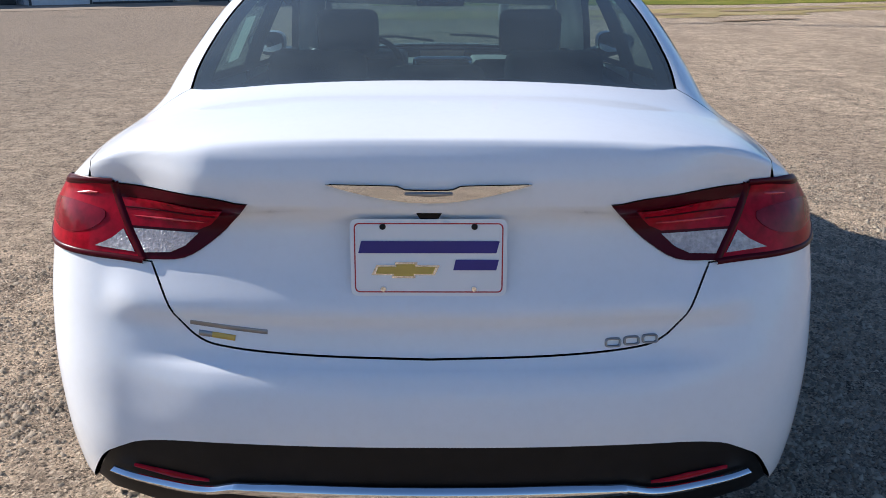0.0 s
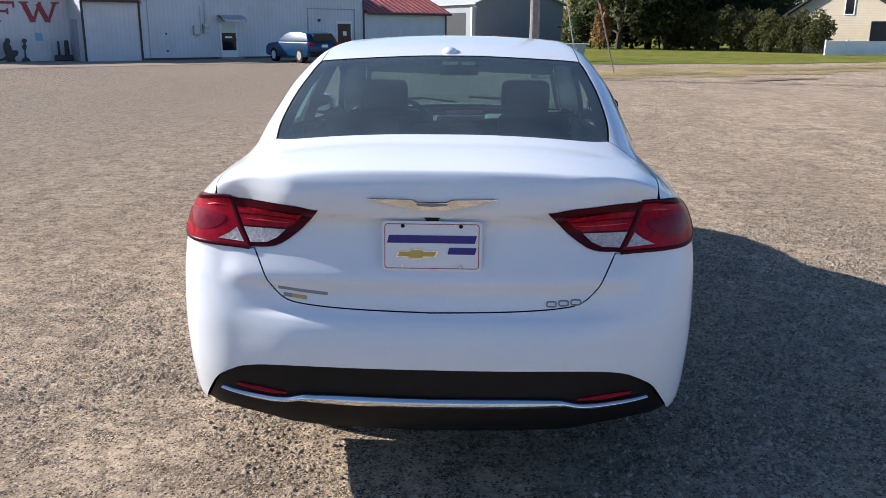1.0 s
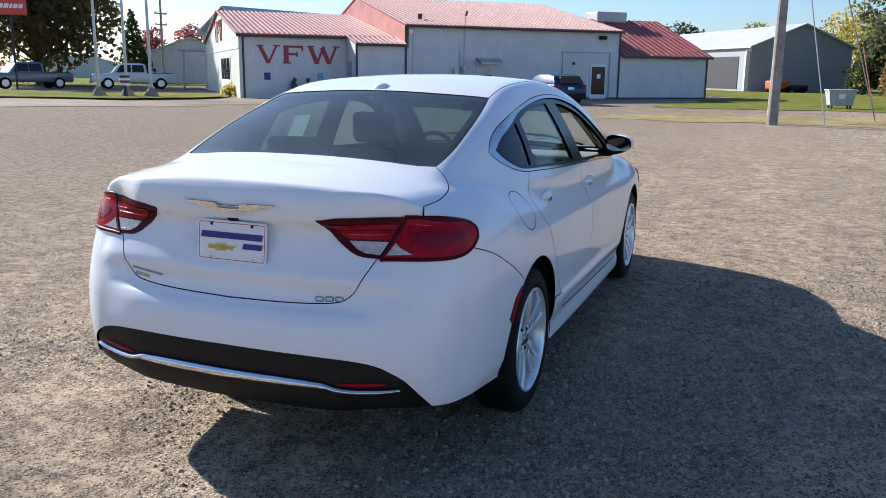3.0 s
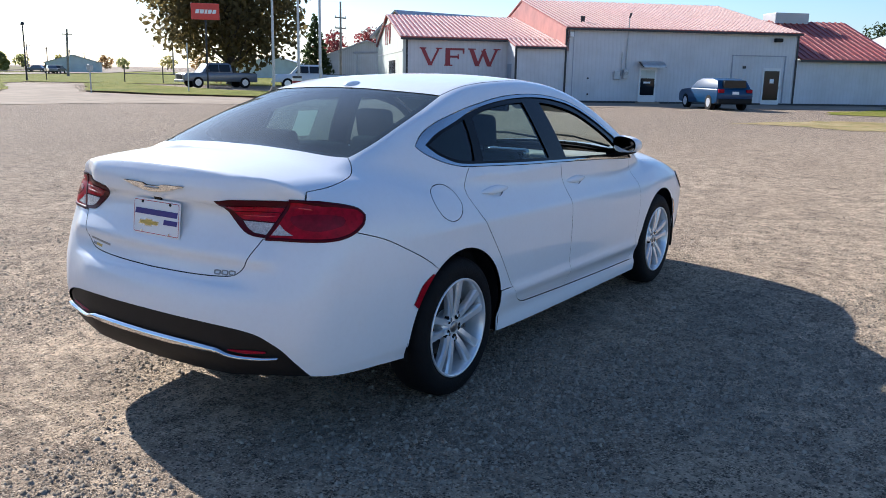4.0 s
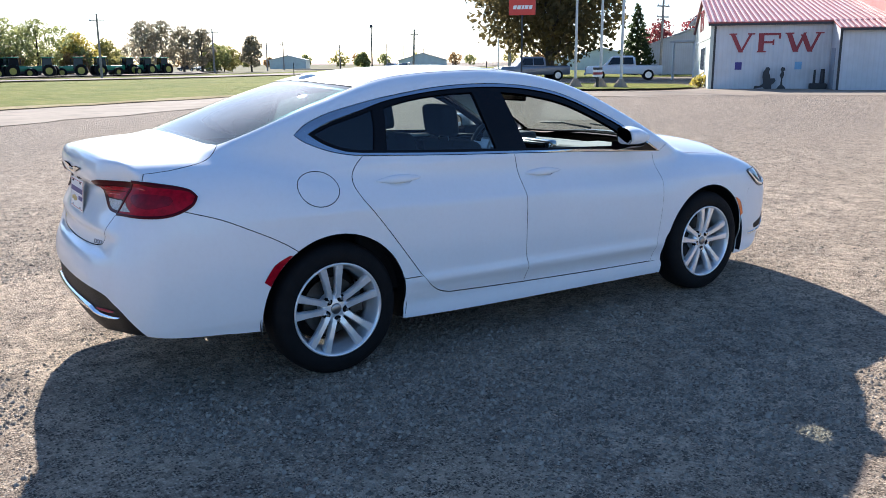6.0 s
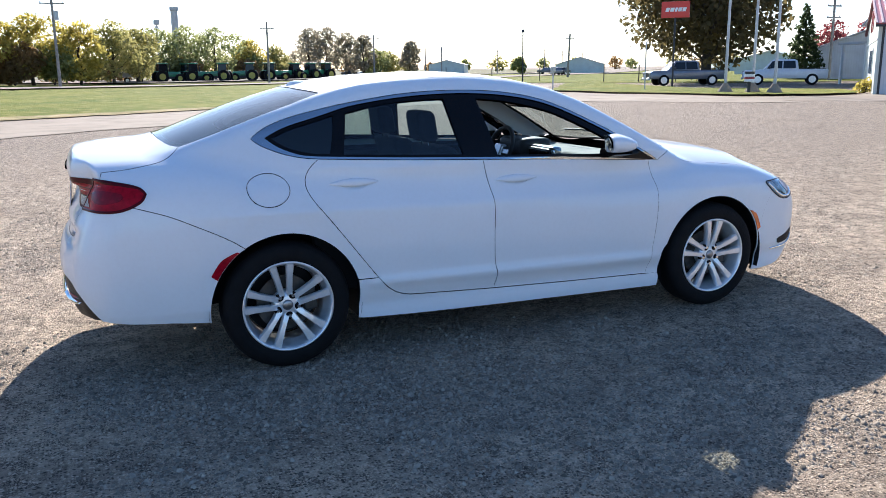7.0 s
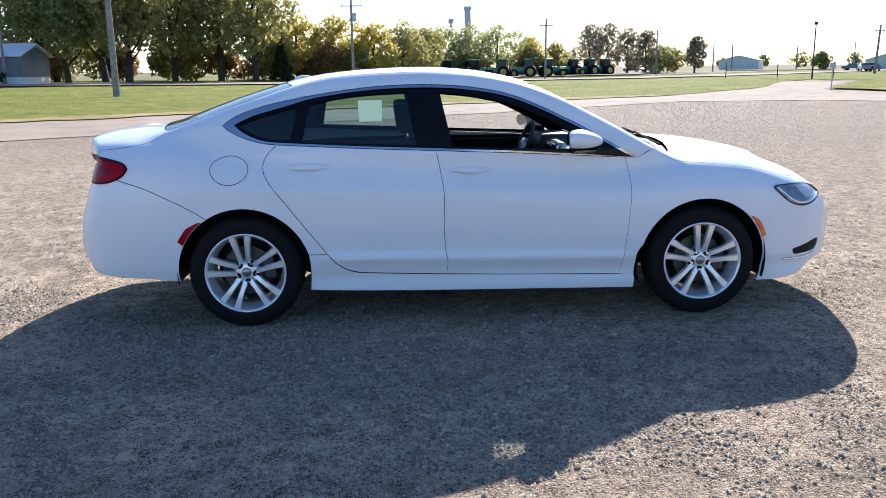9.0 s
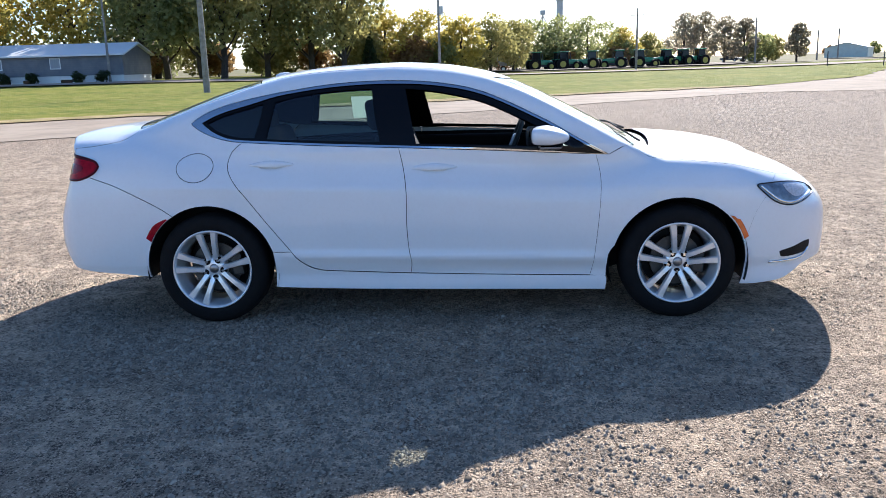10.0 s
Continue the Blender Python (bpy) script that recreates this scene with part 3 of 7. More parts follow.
def panel(name, chart, outline, step=0.022, gap=0.0019, lift=0.0, deep=0.016, holes=(), mat=None, mirror=False):
    """A sheet of the car's skin inside an outline, with turned-in edges. Returns its mesh."""
    loops = [shrink(chart.to(outline), gap)] + [shrink(chart.to(h), -gap) for h in holes]
    lo, hi = loops[0].min(axis=0), loops[0].max(axis=0)
    gx, gy = np.meshgrid(np.arange(lo[0], hi[0], step), np.arange(lo[1], hi[1], step * 0.87))
    gx[1::2] += step / 2
    grid = np.stack([gx.ravel(), gy.ravel()], axis=1)
    keep = inside_of(loops[0], grid)
    for h in loops[1:]:
        keep &= ~inside_of(h, grid)
    for loop in loops:
        near = np.full(len(grid), 9.0)
        for q in loop:
            near = np.minimum(near, np.hypot(grid[:, 0] - q[0], grid[:, 1] - q[1]))
        keep &= near > step * 0.45
    pts, edges, n = [], [], 0
    for loop in loops:
        pts += [Vector(q) for q in loop]
        edges += [(n + i, n + (i + 1) % len(loop)) for i in range(len(loop))]
        n += len(loop)
    pts += [Vector(q) for q in grid[keep]]
    v2, _, faces, _, _, _ = delaunay_2d_cdt(pts, edges, [], 0, 1e-6, False)
    v2 = np.array([tuple(v) for v in v2])
    tri = np.array([f for f in faces if len(f) == 3])
    mid = v2[tri].mean(axis=1)
    ok = inside_of(loops[0], mid)
    for h in loops[1:]:
        ok &= ~inside_of(h, mid)
    tri = tri[ok]
    p = chart.back(v2)
    nrm = grad(p)
    p = p + nrm * lift
    tn = np.cross(p[tri[:, 1]] - p[tri[:, 0]], p[tri[:, 2]] - p[tri[:, 0]])
    flip = (tn * nrm[tri[:, 0]]).sum(axis=1) < 0
    tri[flip] = tri[flip][:, ::-1]
    verts, norms, out = [p], [nrm], [tuple(t) for t in tri]
    base = len(p)
    for loop in loops:
        q = chart.back(loop)
        g = grad(q)
        q = q + g * lift
        t = np.roll(q, -1, axis=0) - np.roll(q, 1, axis=0)
        s = np.cross(t, g)
        s /= np.maximum(np.linalg.norm(s, axis=1, keepdims=True), 1e-9)
        verts += [q, q - g * deep]
        norms += [s, s]
        k = len(q)
        out += [(base + i, base + (i + 1) % k, base + k + (i + 1) % k, base + k + i) for i in range(k)]
        base += 2 * k
    verts, norms = np.concatenate(verts), np.concatenate(norms)
    if mirror:
        verts, norms = verts * (-1, 1, 1), norms * (-1, 1, 1)
        out = [f[::-1] for f in out]
    return mesh_of(name, verts, out, mat, True, norms)


def ribbon(name, line, width, lift, mat, thick=0.004, mirror=False):
    """A raised strip of a given width along a line on the skin."""
    p = np.array(line, float)
    g = grad(p)
    t = np.gradient(p, axis=0)
    s = np.cross(t, g)
    s /= np.maximum(np.linalg.norm(s, axis=1, keepdims=True), 1e-9)
    w = np.full(len(p), width) if np.isscalar(width) else np.interp(np.linspace(0, 1, len(p)), np.linspace(0, 1, len(width)), width)
    rows = [p - s * w[:, None] / 2 + g * (lift - thick), p - s * w[:, None] / 2 * 0.7 + g * lift,
            p + s * w[:, None] / 2 * 0.7 + g * lift, p + s * w[:, None] / 2 + g * (lift - thick)]
    verts = np.concatenate(rows)
    k = len(p)
    faces = [(j * k + i, j * k + i + 1, (j + 1) * k + i + 1, (j + 1) * k + i) for j in range(3) for i in range(k - 1)]
    if mirror:
        verts = verts * (-1, 1, 1)
        faces = [f[::-1] for f in faces]
    me = mesh_of(name, verts, faces, mat, True)
    return me


AXLE_R, AXLE_F, HUB_Z = -1.371, 1.371, 0.328
ARCH = 0.388


def arch_line(y0, a0, a1, n=26, r=ARCH):
    """Points of a wheel arch on the flank, angles in degrees from straight ahead, upwards."""
    return on_side([(y0 + r * math.cos(radians(a0 + (a1 - a0) * i / (n - 1))), HUB_Z + r * math.sin(radians(a0 + (a1 - a0) * i / (n - 1)))) for i in range(n)])


car = thing("car", None, "white four-door sedan with clear glass parked on gravel", "car")

# --- lines on the skin that neighbouring panels share
SIDE = lambda pts, step=0.02: on_side(spline(pts, step))
REARL = lambda pts, step=0.02: on_rear(spline(pts, step))
TOPL = lambda pts, step=0.02: on_top(spline(pts, step))
win_top = SIDE([(-1.485, 1.183), (-1.44, 1.217), (-1.38, 1.248), (-1.26, 1.288), (-1.09, 1.325), (-0.93, 1.353), (-0.62, 1.392), (-0.30, 1.403), (0.0, 1.383), (0.27, 1.322), (0.60, 1.17), (0.80, 1.055), (0.975, 0.958)])
win_low = SIDE([(-1.485, 1.183), (-1.44, 1.148), (-1.34, 1.105), (-1.24, 1.081), (-1.16, 1.072)])
belt_end = SIDE([(0.90, 0.962), (0.975, 0.958)])
seam_c = SIDE([(-1.16, 1.072), (-1.218, 1.02), (-1.243, 0.95), (-1.215, 0.872), (-1.115, 0.74), (-1.01, 0.60), (-0.885, 0.435)])
seam_c2 = SIDE([(-0.885, 0.435), (-0.83, 0.375), (-0.77, 0.335), (-0.70, 0.315)])
seam_bot_r = SIDE([(-0.70, 0.315), (-0.45, 0.302), (-0.185, 0.29)])
seam_bot_f = SIDE([(-0.185, 0.29), (0.3, 0.275), (0.865, 0.262)])
seam_b = SIDE([(-0.235, 1.026), (-0.208, 0.89), (-0.194, 0.77), (-0.197, 0.60), (-0.190, 0.45), (-0.176, 0.365), (-0.185, 0.29)])
seam_a = SIDE([(0.90, 0.962), (0.922, 0.86), (0.919, 0.75), (0.905, 0.56), (0.882, 0.342), (0.865, 0.262)])
DIVIDE = [(0.580, 0.866), (0.612, 0.926), (0.638, 0.978), (0.648, 1.017)]          # the joint between the two halves of a tail lamp
lamp_top = run(REARL([(0.648, 1.017), (0.690, 1.017)]), Wrap.back(np.array(spline([Wrap.to(on_rear([(0.690, 1.017)]))[0], (0.925 * 0.85, 1.007), (1.02 * 0.85, 0.991), (1.08 * 0.85, 0.976), (1.108 * 0.85, 0.952)], 0.015))))
lamp_bot = Wrap.back(np.array(spline([(1.108 * 0.85, 0.952), (1.095 * 0.85, 0.922), (1.05 * 0.85, 0.895), (1.0 * 0.85, 0.879), (0.94 * 0.85, 0.872), (0.85 * 0.85, 0.871), (0.74 * 0.85, 0.869), Wrap.to(on_rear([(0.580, 0.866)]))[0]], 0.015)))
cut = lamp_bot[5]
seam_low = run(SIDE([(cut[1], cut[2]), (-1.93, 0.845), (-1.80, 0.785), (-1.70, 0.735), (-1.63, 0.695)]), arch_line(AXLE_R, 122, 121, 2)[:1])
seam_q = run(lamp_bot[:6], seam_low)
n_lamp = len(REARL([(0.668, 1.018), (0.690, 1.018)]))
trunk_top = run(lamp_top[n_lamp - 1:n_lamp], TOPL([(0.702, -2.225), (0.716, -2.14), (0.720, -2.07), (0.708, -1.975), (0.682, -1.907), (0.641, -1.86), (0.598, -1.83)]))
trunk_side = run(REARL(DIVIDE), lamp_top[:n_lamp], trunk_top)
trunk_low = run(REARL([(0.0, 0.689), (0.25, 0.694), (0.40, 0.703), (0.463, 0.718), (0.506, 0.757), (0.540, 0.818), (0.566, 0.866)], 0.015))
glass_side = TOPL([(0.598, -1.83), (0.610, -1.72), (0.612, -1.6), (0.603, -1.4), (0.583, -1.2), (0.565, -1.08)])
roof_seam = TOPL([(0.565, -1.08), (0.56, -0.7), (0.555, -0.3), (0.55, 0.0), (0.548, 0.30)])
screen_side = TOPL([(0.548, 0.30), (0.60, 0.6), (0.655, 0.9), (0.70, 1.12)])
cowl_edge = run(TOPL([(0.70, 1.12), (0.745, 1.10)]), [win_top[-1]])

# --- panels of the flank, built once on the right and mirrored
uniside = run(lamp_top[n_lamp - 1:][::-1], trunk_top, glass_side, roof_seam, screen_side, cowl_edge, win_top[::-1], win_low, seam_c,
              SIDE([(-0.885, 0.435), (-0.995, 0.435)]), arch_line(AXLE_R, 17, 122), seam_q[::-1])
belt_r = SIDE([(-1.16, 1.072), (-0.7, 1.047), (-0.235, 1.026)])
belt_f = SIDE([(-0.235, 1.026), (0.3, 1.0), (0.90, 0.962)])
door_rear = run(belt_r, seam_b, seam_bot_r[::-1], seam_c2[::-1], seam_c[::-1])
door_front = run(belt_f, seam_a, seam_bot_f[::-1], seam_b[::-1])
hood_front = TOPL([(0.0, 2.268), (0.3, 2.225), (0.55, 2.115), (0.715, 1.95)])
hood_side = TOPL([(0.745, 1.10), (0.755, 1.3), (0.765, 1.55), (0.752, 1.80), (0.715, 1.95)])
fend_seam = run(hood_side[-1:], SIDE([(1.90, 0.785), (1.86, 0.715), (1.80, 0.62), (1.742, 0.44)]))
fender = run(hood_side, fend_seam, arch_line(AXLE_F, 17, 163), SIDE([(0.998, 0.44), (0.965, 0.39), (0.955, 0.255)]), SIDE([(0.955, 0.255), (0.865, 0.262)]), seam_a[::-1], belt_end, cowl_edge[::-1])
sill = run(SIDE([(-0.995, 0.435), (-0.885, 0.435)]), seam_c2, seam_bot_r, seam_bot_f, SIDE([(0.865, 0.262), (0.955, 0.255), (0.955, 0.175)]), SIDE([(0.955, 0.175), (-0.4, 0.195), (-0.90, 0.21), (-0.995, 0.217)]), SIDE([(-0.995, 0.217), (-0.988, 0.35), (-0.995, 0.435)]))

c0 = Barrel.to(on_side([(-1.435, 0.940)]))[0]
fuel = Barrel.back(np.array([c0 + np.array((0.108 * math.cos(a), 0.088 * math.sin(a))) for a in np.linspace(0, 2 * math.pi, 40, endpoint=False)]))

dlo = run(win_low, belt_r, belt_f, belt_end, win_top[::-1])
inner = run(SIDE([(-1.415, 1.185), (-1.30, 1.236), (-1.12, 1.285), (-0.93, 1.334), (-0.62, 1.373), (-0.30, 1.384), (0.0, 1.364), (0.27, 1.303), (0.60, 1.152), (0.80, 1.039), (0.945, 0.964)]),
            SIDE([(0.945, 0.964), (0.3, 1.014), (-0.235, 1.040), (-0.7, 1.061), (-1.16, 1.086)]), SIDE([(-1.16, 1.086), (-1.25, 1.098), (-1.35, 1.137), (-1.415, 1.185)]))
pane_q = run(SIDE([(-1.385, 1.186), (-1.28, 1.228), (-1.13, 1.268), (-1.045, 1.292)]), SIDE([(-1.045, 1.292), (-1.06, 1.2), (-1.09, 1.098)]), SIDE([(-1.09, 1.098), (-1.20, 1.105), (-1.31, 1.138), (-1.385, 1.186)]))
pane_r = run(SIDE([(-0.975, 1.30), (-0.80, 1.335), (-0.60, 1.355), (-0.40, 1.362)]), SIDE([(-0.40, 1.362), (-0.375, 1.2), (-0.345, 1.06)]), SIDE([(-0.345, 1.06), (-0.7, 1.076), (-1.02, 1.09)]), SIDE([(-1.02, 1.09), (-0.975, 1.30)]))
pane_f = run(SIDE([(-0.20, 1.358), (0.0, 1.335), (0.25, 1.275), (0.50, 1.162), (0.66, 1.072), (0.745, 1.012)]), SIDE([(0.745, 1.012), (0.4, 1.026), (-0.135, 1.048)]), SIDE([(-0.135, 1.048), (-0.20, 1.358)]))

for mirrored in (False, True):
    flank = part("side_panel", panel("side_panel", Barrel, uniside, 0.02, holes=[fuel], mirror=mirrored), PAINT, car)
    if not mirrored:
        part("fuel_flap", panel("fuel_flap", Barrel, fuel, 0.02), PAINT, flank, "round fuel filler flap")
    for nm, loop, y0, z0 in (("rear_door", door_rear, -0.982, 0.944), ("front_door", door_front, -0.034, 0.909)):
        pocket = on_side([(y0 + 0.074 * math.cos(a), z0 - 0.006 + 0.024 * math.sin(a)) for a in np.linspace(0, 2 * math.pi, 32, endpoint=False)])
        d = part(nm, panel(nm, Barrel, loop, 0.022, holes=[pocket], mirror=mirrored), PAINT, car)
        part("handle_pocket", panel("handle_pocket", Barrel, pocket, 0.012, -0.004, -0.009, 0.003, mirror=mirrored), PAINT, d, "hollow behind the pull handle")
        bm = bmesh.new()
        bmesh.ops.create_uvsphere(bm, u_segments=24, v_segments=12, radius=1)
        hx = on_side([(y0, z0)])[0][0]
        for v in bm.verts:
            a = v.co.y
            v.co = (hx + 0.006 + v.co.x * 0.012 - 0.0075 * a * a - 0.0045 * v.co.z, y0 + a * 0.138, z0 + v.co.z * 0.0205 * (1 - 0.5 * a * a) + 0.003 * (1 - a * a))
            if mirrored:
                v.co.x *= -1
        part("door_handle", bm, PAINT, d, "body-coloured pull handle", True)
    part("fender", panel("fender", Barrel, fender, 0.022, 0.0006, mirror=mirrored), PAINT, car)
    part("side_sill", panel("side_sill", Barrel, sill, 0.022, 0.0016, 0.003, mirror=mirrored), PAINT, car)
    surround = part("window_surround", panel("window_surround", Barrel, inner, 0.025, 0.0, -0.006, 0.02, [pane_q, pane_r, pane_f], mirror=mirrored), GLOSS_BLACK, car, "gloss black window frame and pillar")
    part("window_trim", panel("window_trim", Barrel, dlo, 0.012, 0.0015, 0.001, 0.012, [inner], mirror=mirrored), TRIM_CHROME, surround, "bright metal window trim")
    part("quarter_glass", panel("quarter_glass", Barrel, pane_q, 0.04, -0.004, -0.012, 0.003, mirror=mirrored), SIDE_GLASS, car)
    part("rear_door_glass", panel("rear_door_glass", Barrel, pane_r, 0.04, -0.004, -0.012, 0.003, mirror=mirrored), SIDE_GLASS, car)
    part("quarter_lining", panel("quarter_lining", Barrel, pane_q, 0.03, -0.02, -0.035, 0.003, mirror=mirrored), INTERIOR, car, "black pillar lining")
    # wheel housings
    for y0 in (AXLE_R, AXLE_F):
        bm = bmesh.new()
        rows = []
        for i in range(29):
            a = radians(-16 + (204 if y0 < 0 else 214) * i / 28)
            r = ARCH + 0.012
            rows.append([bm.verts.new((sx, y0 + r * math.cos(a), HUB_Z + r * math.sin(a))) for sx in (0.50, 0.88)])
        hub = bm.verts.new((0.50, y0, HUB_Z))
        for i in range(28):
            bm.faces.new((rows[i][0], rows[i + 1][0], rows[i + 1][1], rows[i][1]))
            bm.faces.new((rows[i][0], hub, rows[i + 1][0]))
        if mirrored:
            for v in bm.verts:
                v.co.x *= -1
        part("wheel_housing", bm, DARK_PLASTIC, car, "black plastic wheel housing")

def both(line):
    """A line on the right half, carried on over the middle to the left half."""
    line = np.array(line)
    return run(line[::-1] * (-1, 1, 1), line)

# --- roof, hood, boot lid
rw_low = TOPL([(0.0, -1.915), (0.25, -1.908), (0.42, -1.89), (0.53, -1.865), (0.598, -1.83)])
rw_top = TOPL([(0.0, -1.155), (0.3, -1.14), (0.565, -1.08)])
ws_top = TOPL([(0.0, 0.44), (0.3, 0.41), (0.548, 0.30)])
ws_low = TOPL([(0.0, 1.20), (0.35, 1.19), (0.55, 1.165), (0.70, 1.12)])
roof_half = run(rw_top, roof_seam, ws_top[::-1])
roof_loop = run(roof_half, roof_half[::-1] * (-1, 1, 1))
part("roof", panel("roof", Top, roof_loop, 0.03), PAINT, car)
boot_half = run(trunk_low, trunk_side, rw_low[::-1])
boot = part("boot_lid", panel("boot_lid", Fan, run(boot_half, boot_half[::-1] * (-1, 1, 1)), 0.011), PAINT, car)
hood_back = TOPL([(0.0, 1.285), (0.4, 1.265), (0.62, 1.215), (0.745, 1.10)])
hood_half = run(hood_back, hood_side, hood_front[::-1])
part("hood", panel("hood", Top, run(hood_half, hood_half[::-1] * (-1, 1, 1)), 0.03), PAINT, car)
cowl_half = run(ws_low, cowl_edge[:4], hood_back[::-1])
part("cowl", panel("cowl", Top, run(cowl_half, cowl_half[::-1] * (-1, 1, 1)), 0.03, 0.0, -0.02), DARK_PLASTIC, car)

# --- glass of the cabin with its black border
def pane_and_border(name, half, inset):
    loop = run(half, half[::-1] * (-1, 1, 1))
    inn = Top.back(shrink(Top.to(loop), inset))
    part(name, panel(name, Top, loop, 0.02, 0.003, -0.003, 0.006, mat=None), SCREEN_GLASS if name == "rear_window" else WINDSCREEN_GLASS, car)
    part(name + "_border", panel(name + "_border", Top, loop, 0.02, 0.004, -0.012, 0.002, [inn]), GLOSS_BLACK, car, "black printed glass edge")

pane_and_border("rear_window", run(rw_low, glass_side, rw_top[::-1]), 0.045)
pane_and_border("windscreen", run(ws_low, screen_side[::-1], ws_top[::-1]), 0.035)

# --- bumpers
fascia_top = run(REARL([(0.0, 0.522), (0.35, 0.520), (0.50, 0.514), (0.60, 0.499), (0.65, 0.478)], 0.012), Wrap.back(np.array(spline([Wrap.to(on_rear([(0.65, 0.478)]))[0], (0.745 * 0.85, 0.448), (0.80 * 0.85, 0.390), (0.858 * 0.85, 0.330)], 0.012))))
low_side = run(SIDE([(-1.775, 0.285), (-1.86, 0.292), (-1.95, 0.302)]), Wrap.back(np.array(spline([Wrap.to(on_side([(-1.95, 0.302)]))[0], (1.0 * 0.85, 0.312), (0.858 * 0.85, 0.330)], 0.02))))
bump_half = run(trunk_low, lamp_bot[5:][::-1][1:], seam_low, arch_line(AXLE_R, 122, 187), low_side, fascia_top[::-1])
bumper = part("rear_bumper", panel("rear_bumper", Wrap, run(bump_half, bump_half[::-1] * (-1, 1, 1)), 0.018), PAINT, car)
fas_half = run(fascia_top, Wrap.back(np.array([(0.80 * 0.85, 0.322)])), REARL([(0.62, 0.318), (0.50, 0.302), (0.40, 0.290), (0.0, 0.282)]))
part("lower_fascia", panel("lower_fascia", Wrap, run(fas_half, fas_half[::-1] * (-1, 1, 1)), 0.02, 0.002, -0.010, 0.03), FASCIA, bumper, "black plastic lower bumper")
strip = REARL([(0.0, 0.408), (0.36, 0.410), (0.41, 0.410), (0.46, 0.399), (0.52, 0.396), (0.60, 0.401), (0.68, 0.414)], 0.012)
part("chrome_strip", ribbon("chrome_strip", both(strip), [0.004, 0.011, 0.013, 0.026, 0.03, 0.03, 0.03, 0.03, 0.03, 0.026, 0.013, 0.011, 0.004], 0.012, CHROME, 0.016), CHROME, bumper, "chrome strip")
for mirrored in (False, True):
    refl = REARL([(0.46, 0.4175), (0.54, 0.4185), (0.63, 0.428)], 0.02)
    part("reflector", ribbon("reflector", refl, [0.005, 0.018, 0.008], -0.003, RED_LENS, 0.004, mirrored), RED_LENS, bumper, "red reflector strip")
nose_half = run(hood_front, fend_seam[1:], arch_line(AXLE_F, 17, -19), SIDE([(1.738, 0.19), (1.83, 0.188)]), WrapFront.back(np.array(spline([WrapFront.to(on_side([(1.83, 0.188)]))[0], (1.099 * 0.85, 0.202), (1.03 * 0.85, 0.225), (0.961 * 0.85, 0.262), (0.88 * 0.85, 0.295), (0.6 * 0.85, 0.31), (0.0, 0.31)], 0.03))))
nose = part("front_bumper", panel("front_bumper", WrapFront, run(nose_half, nose_half[::-1] * (-1, 1, 1)), 0.025, 0.0003), PAINT, car)

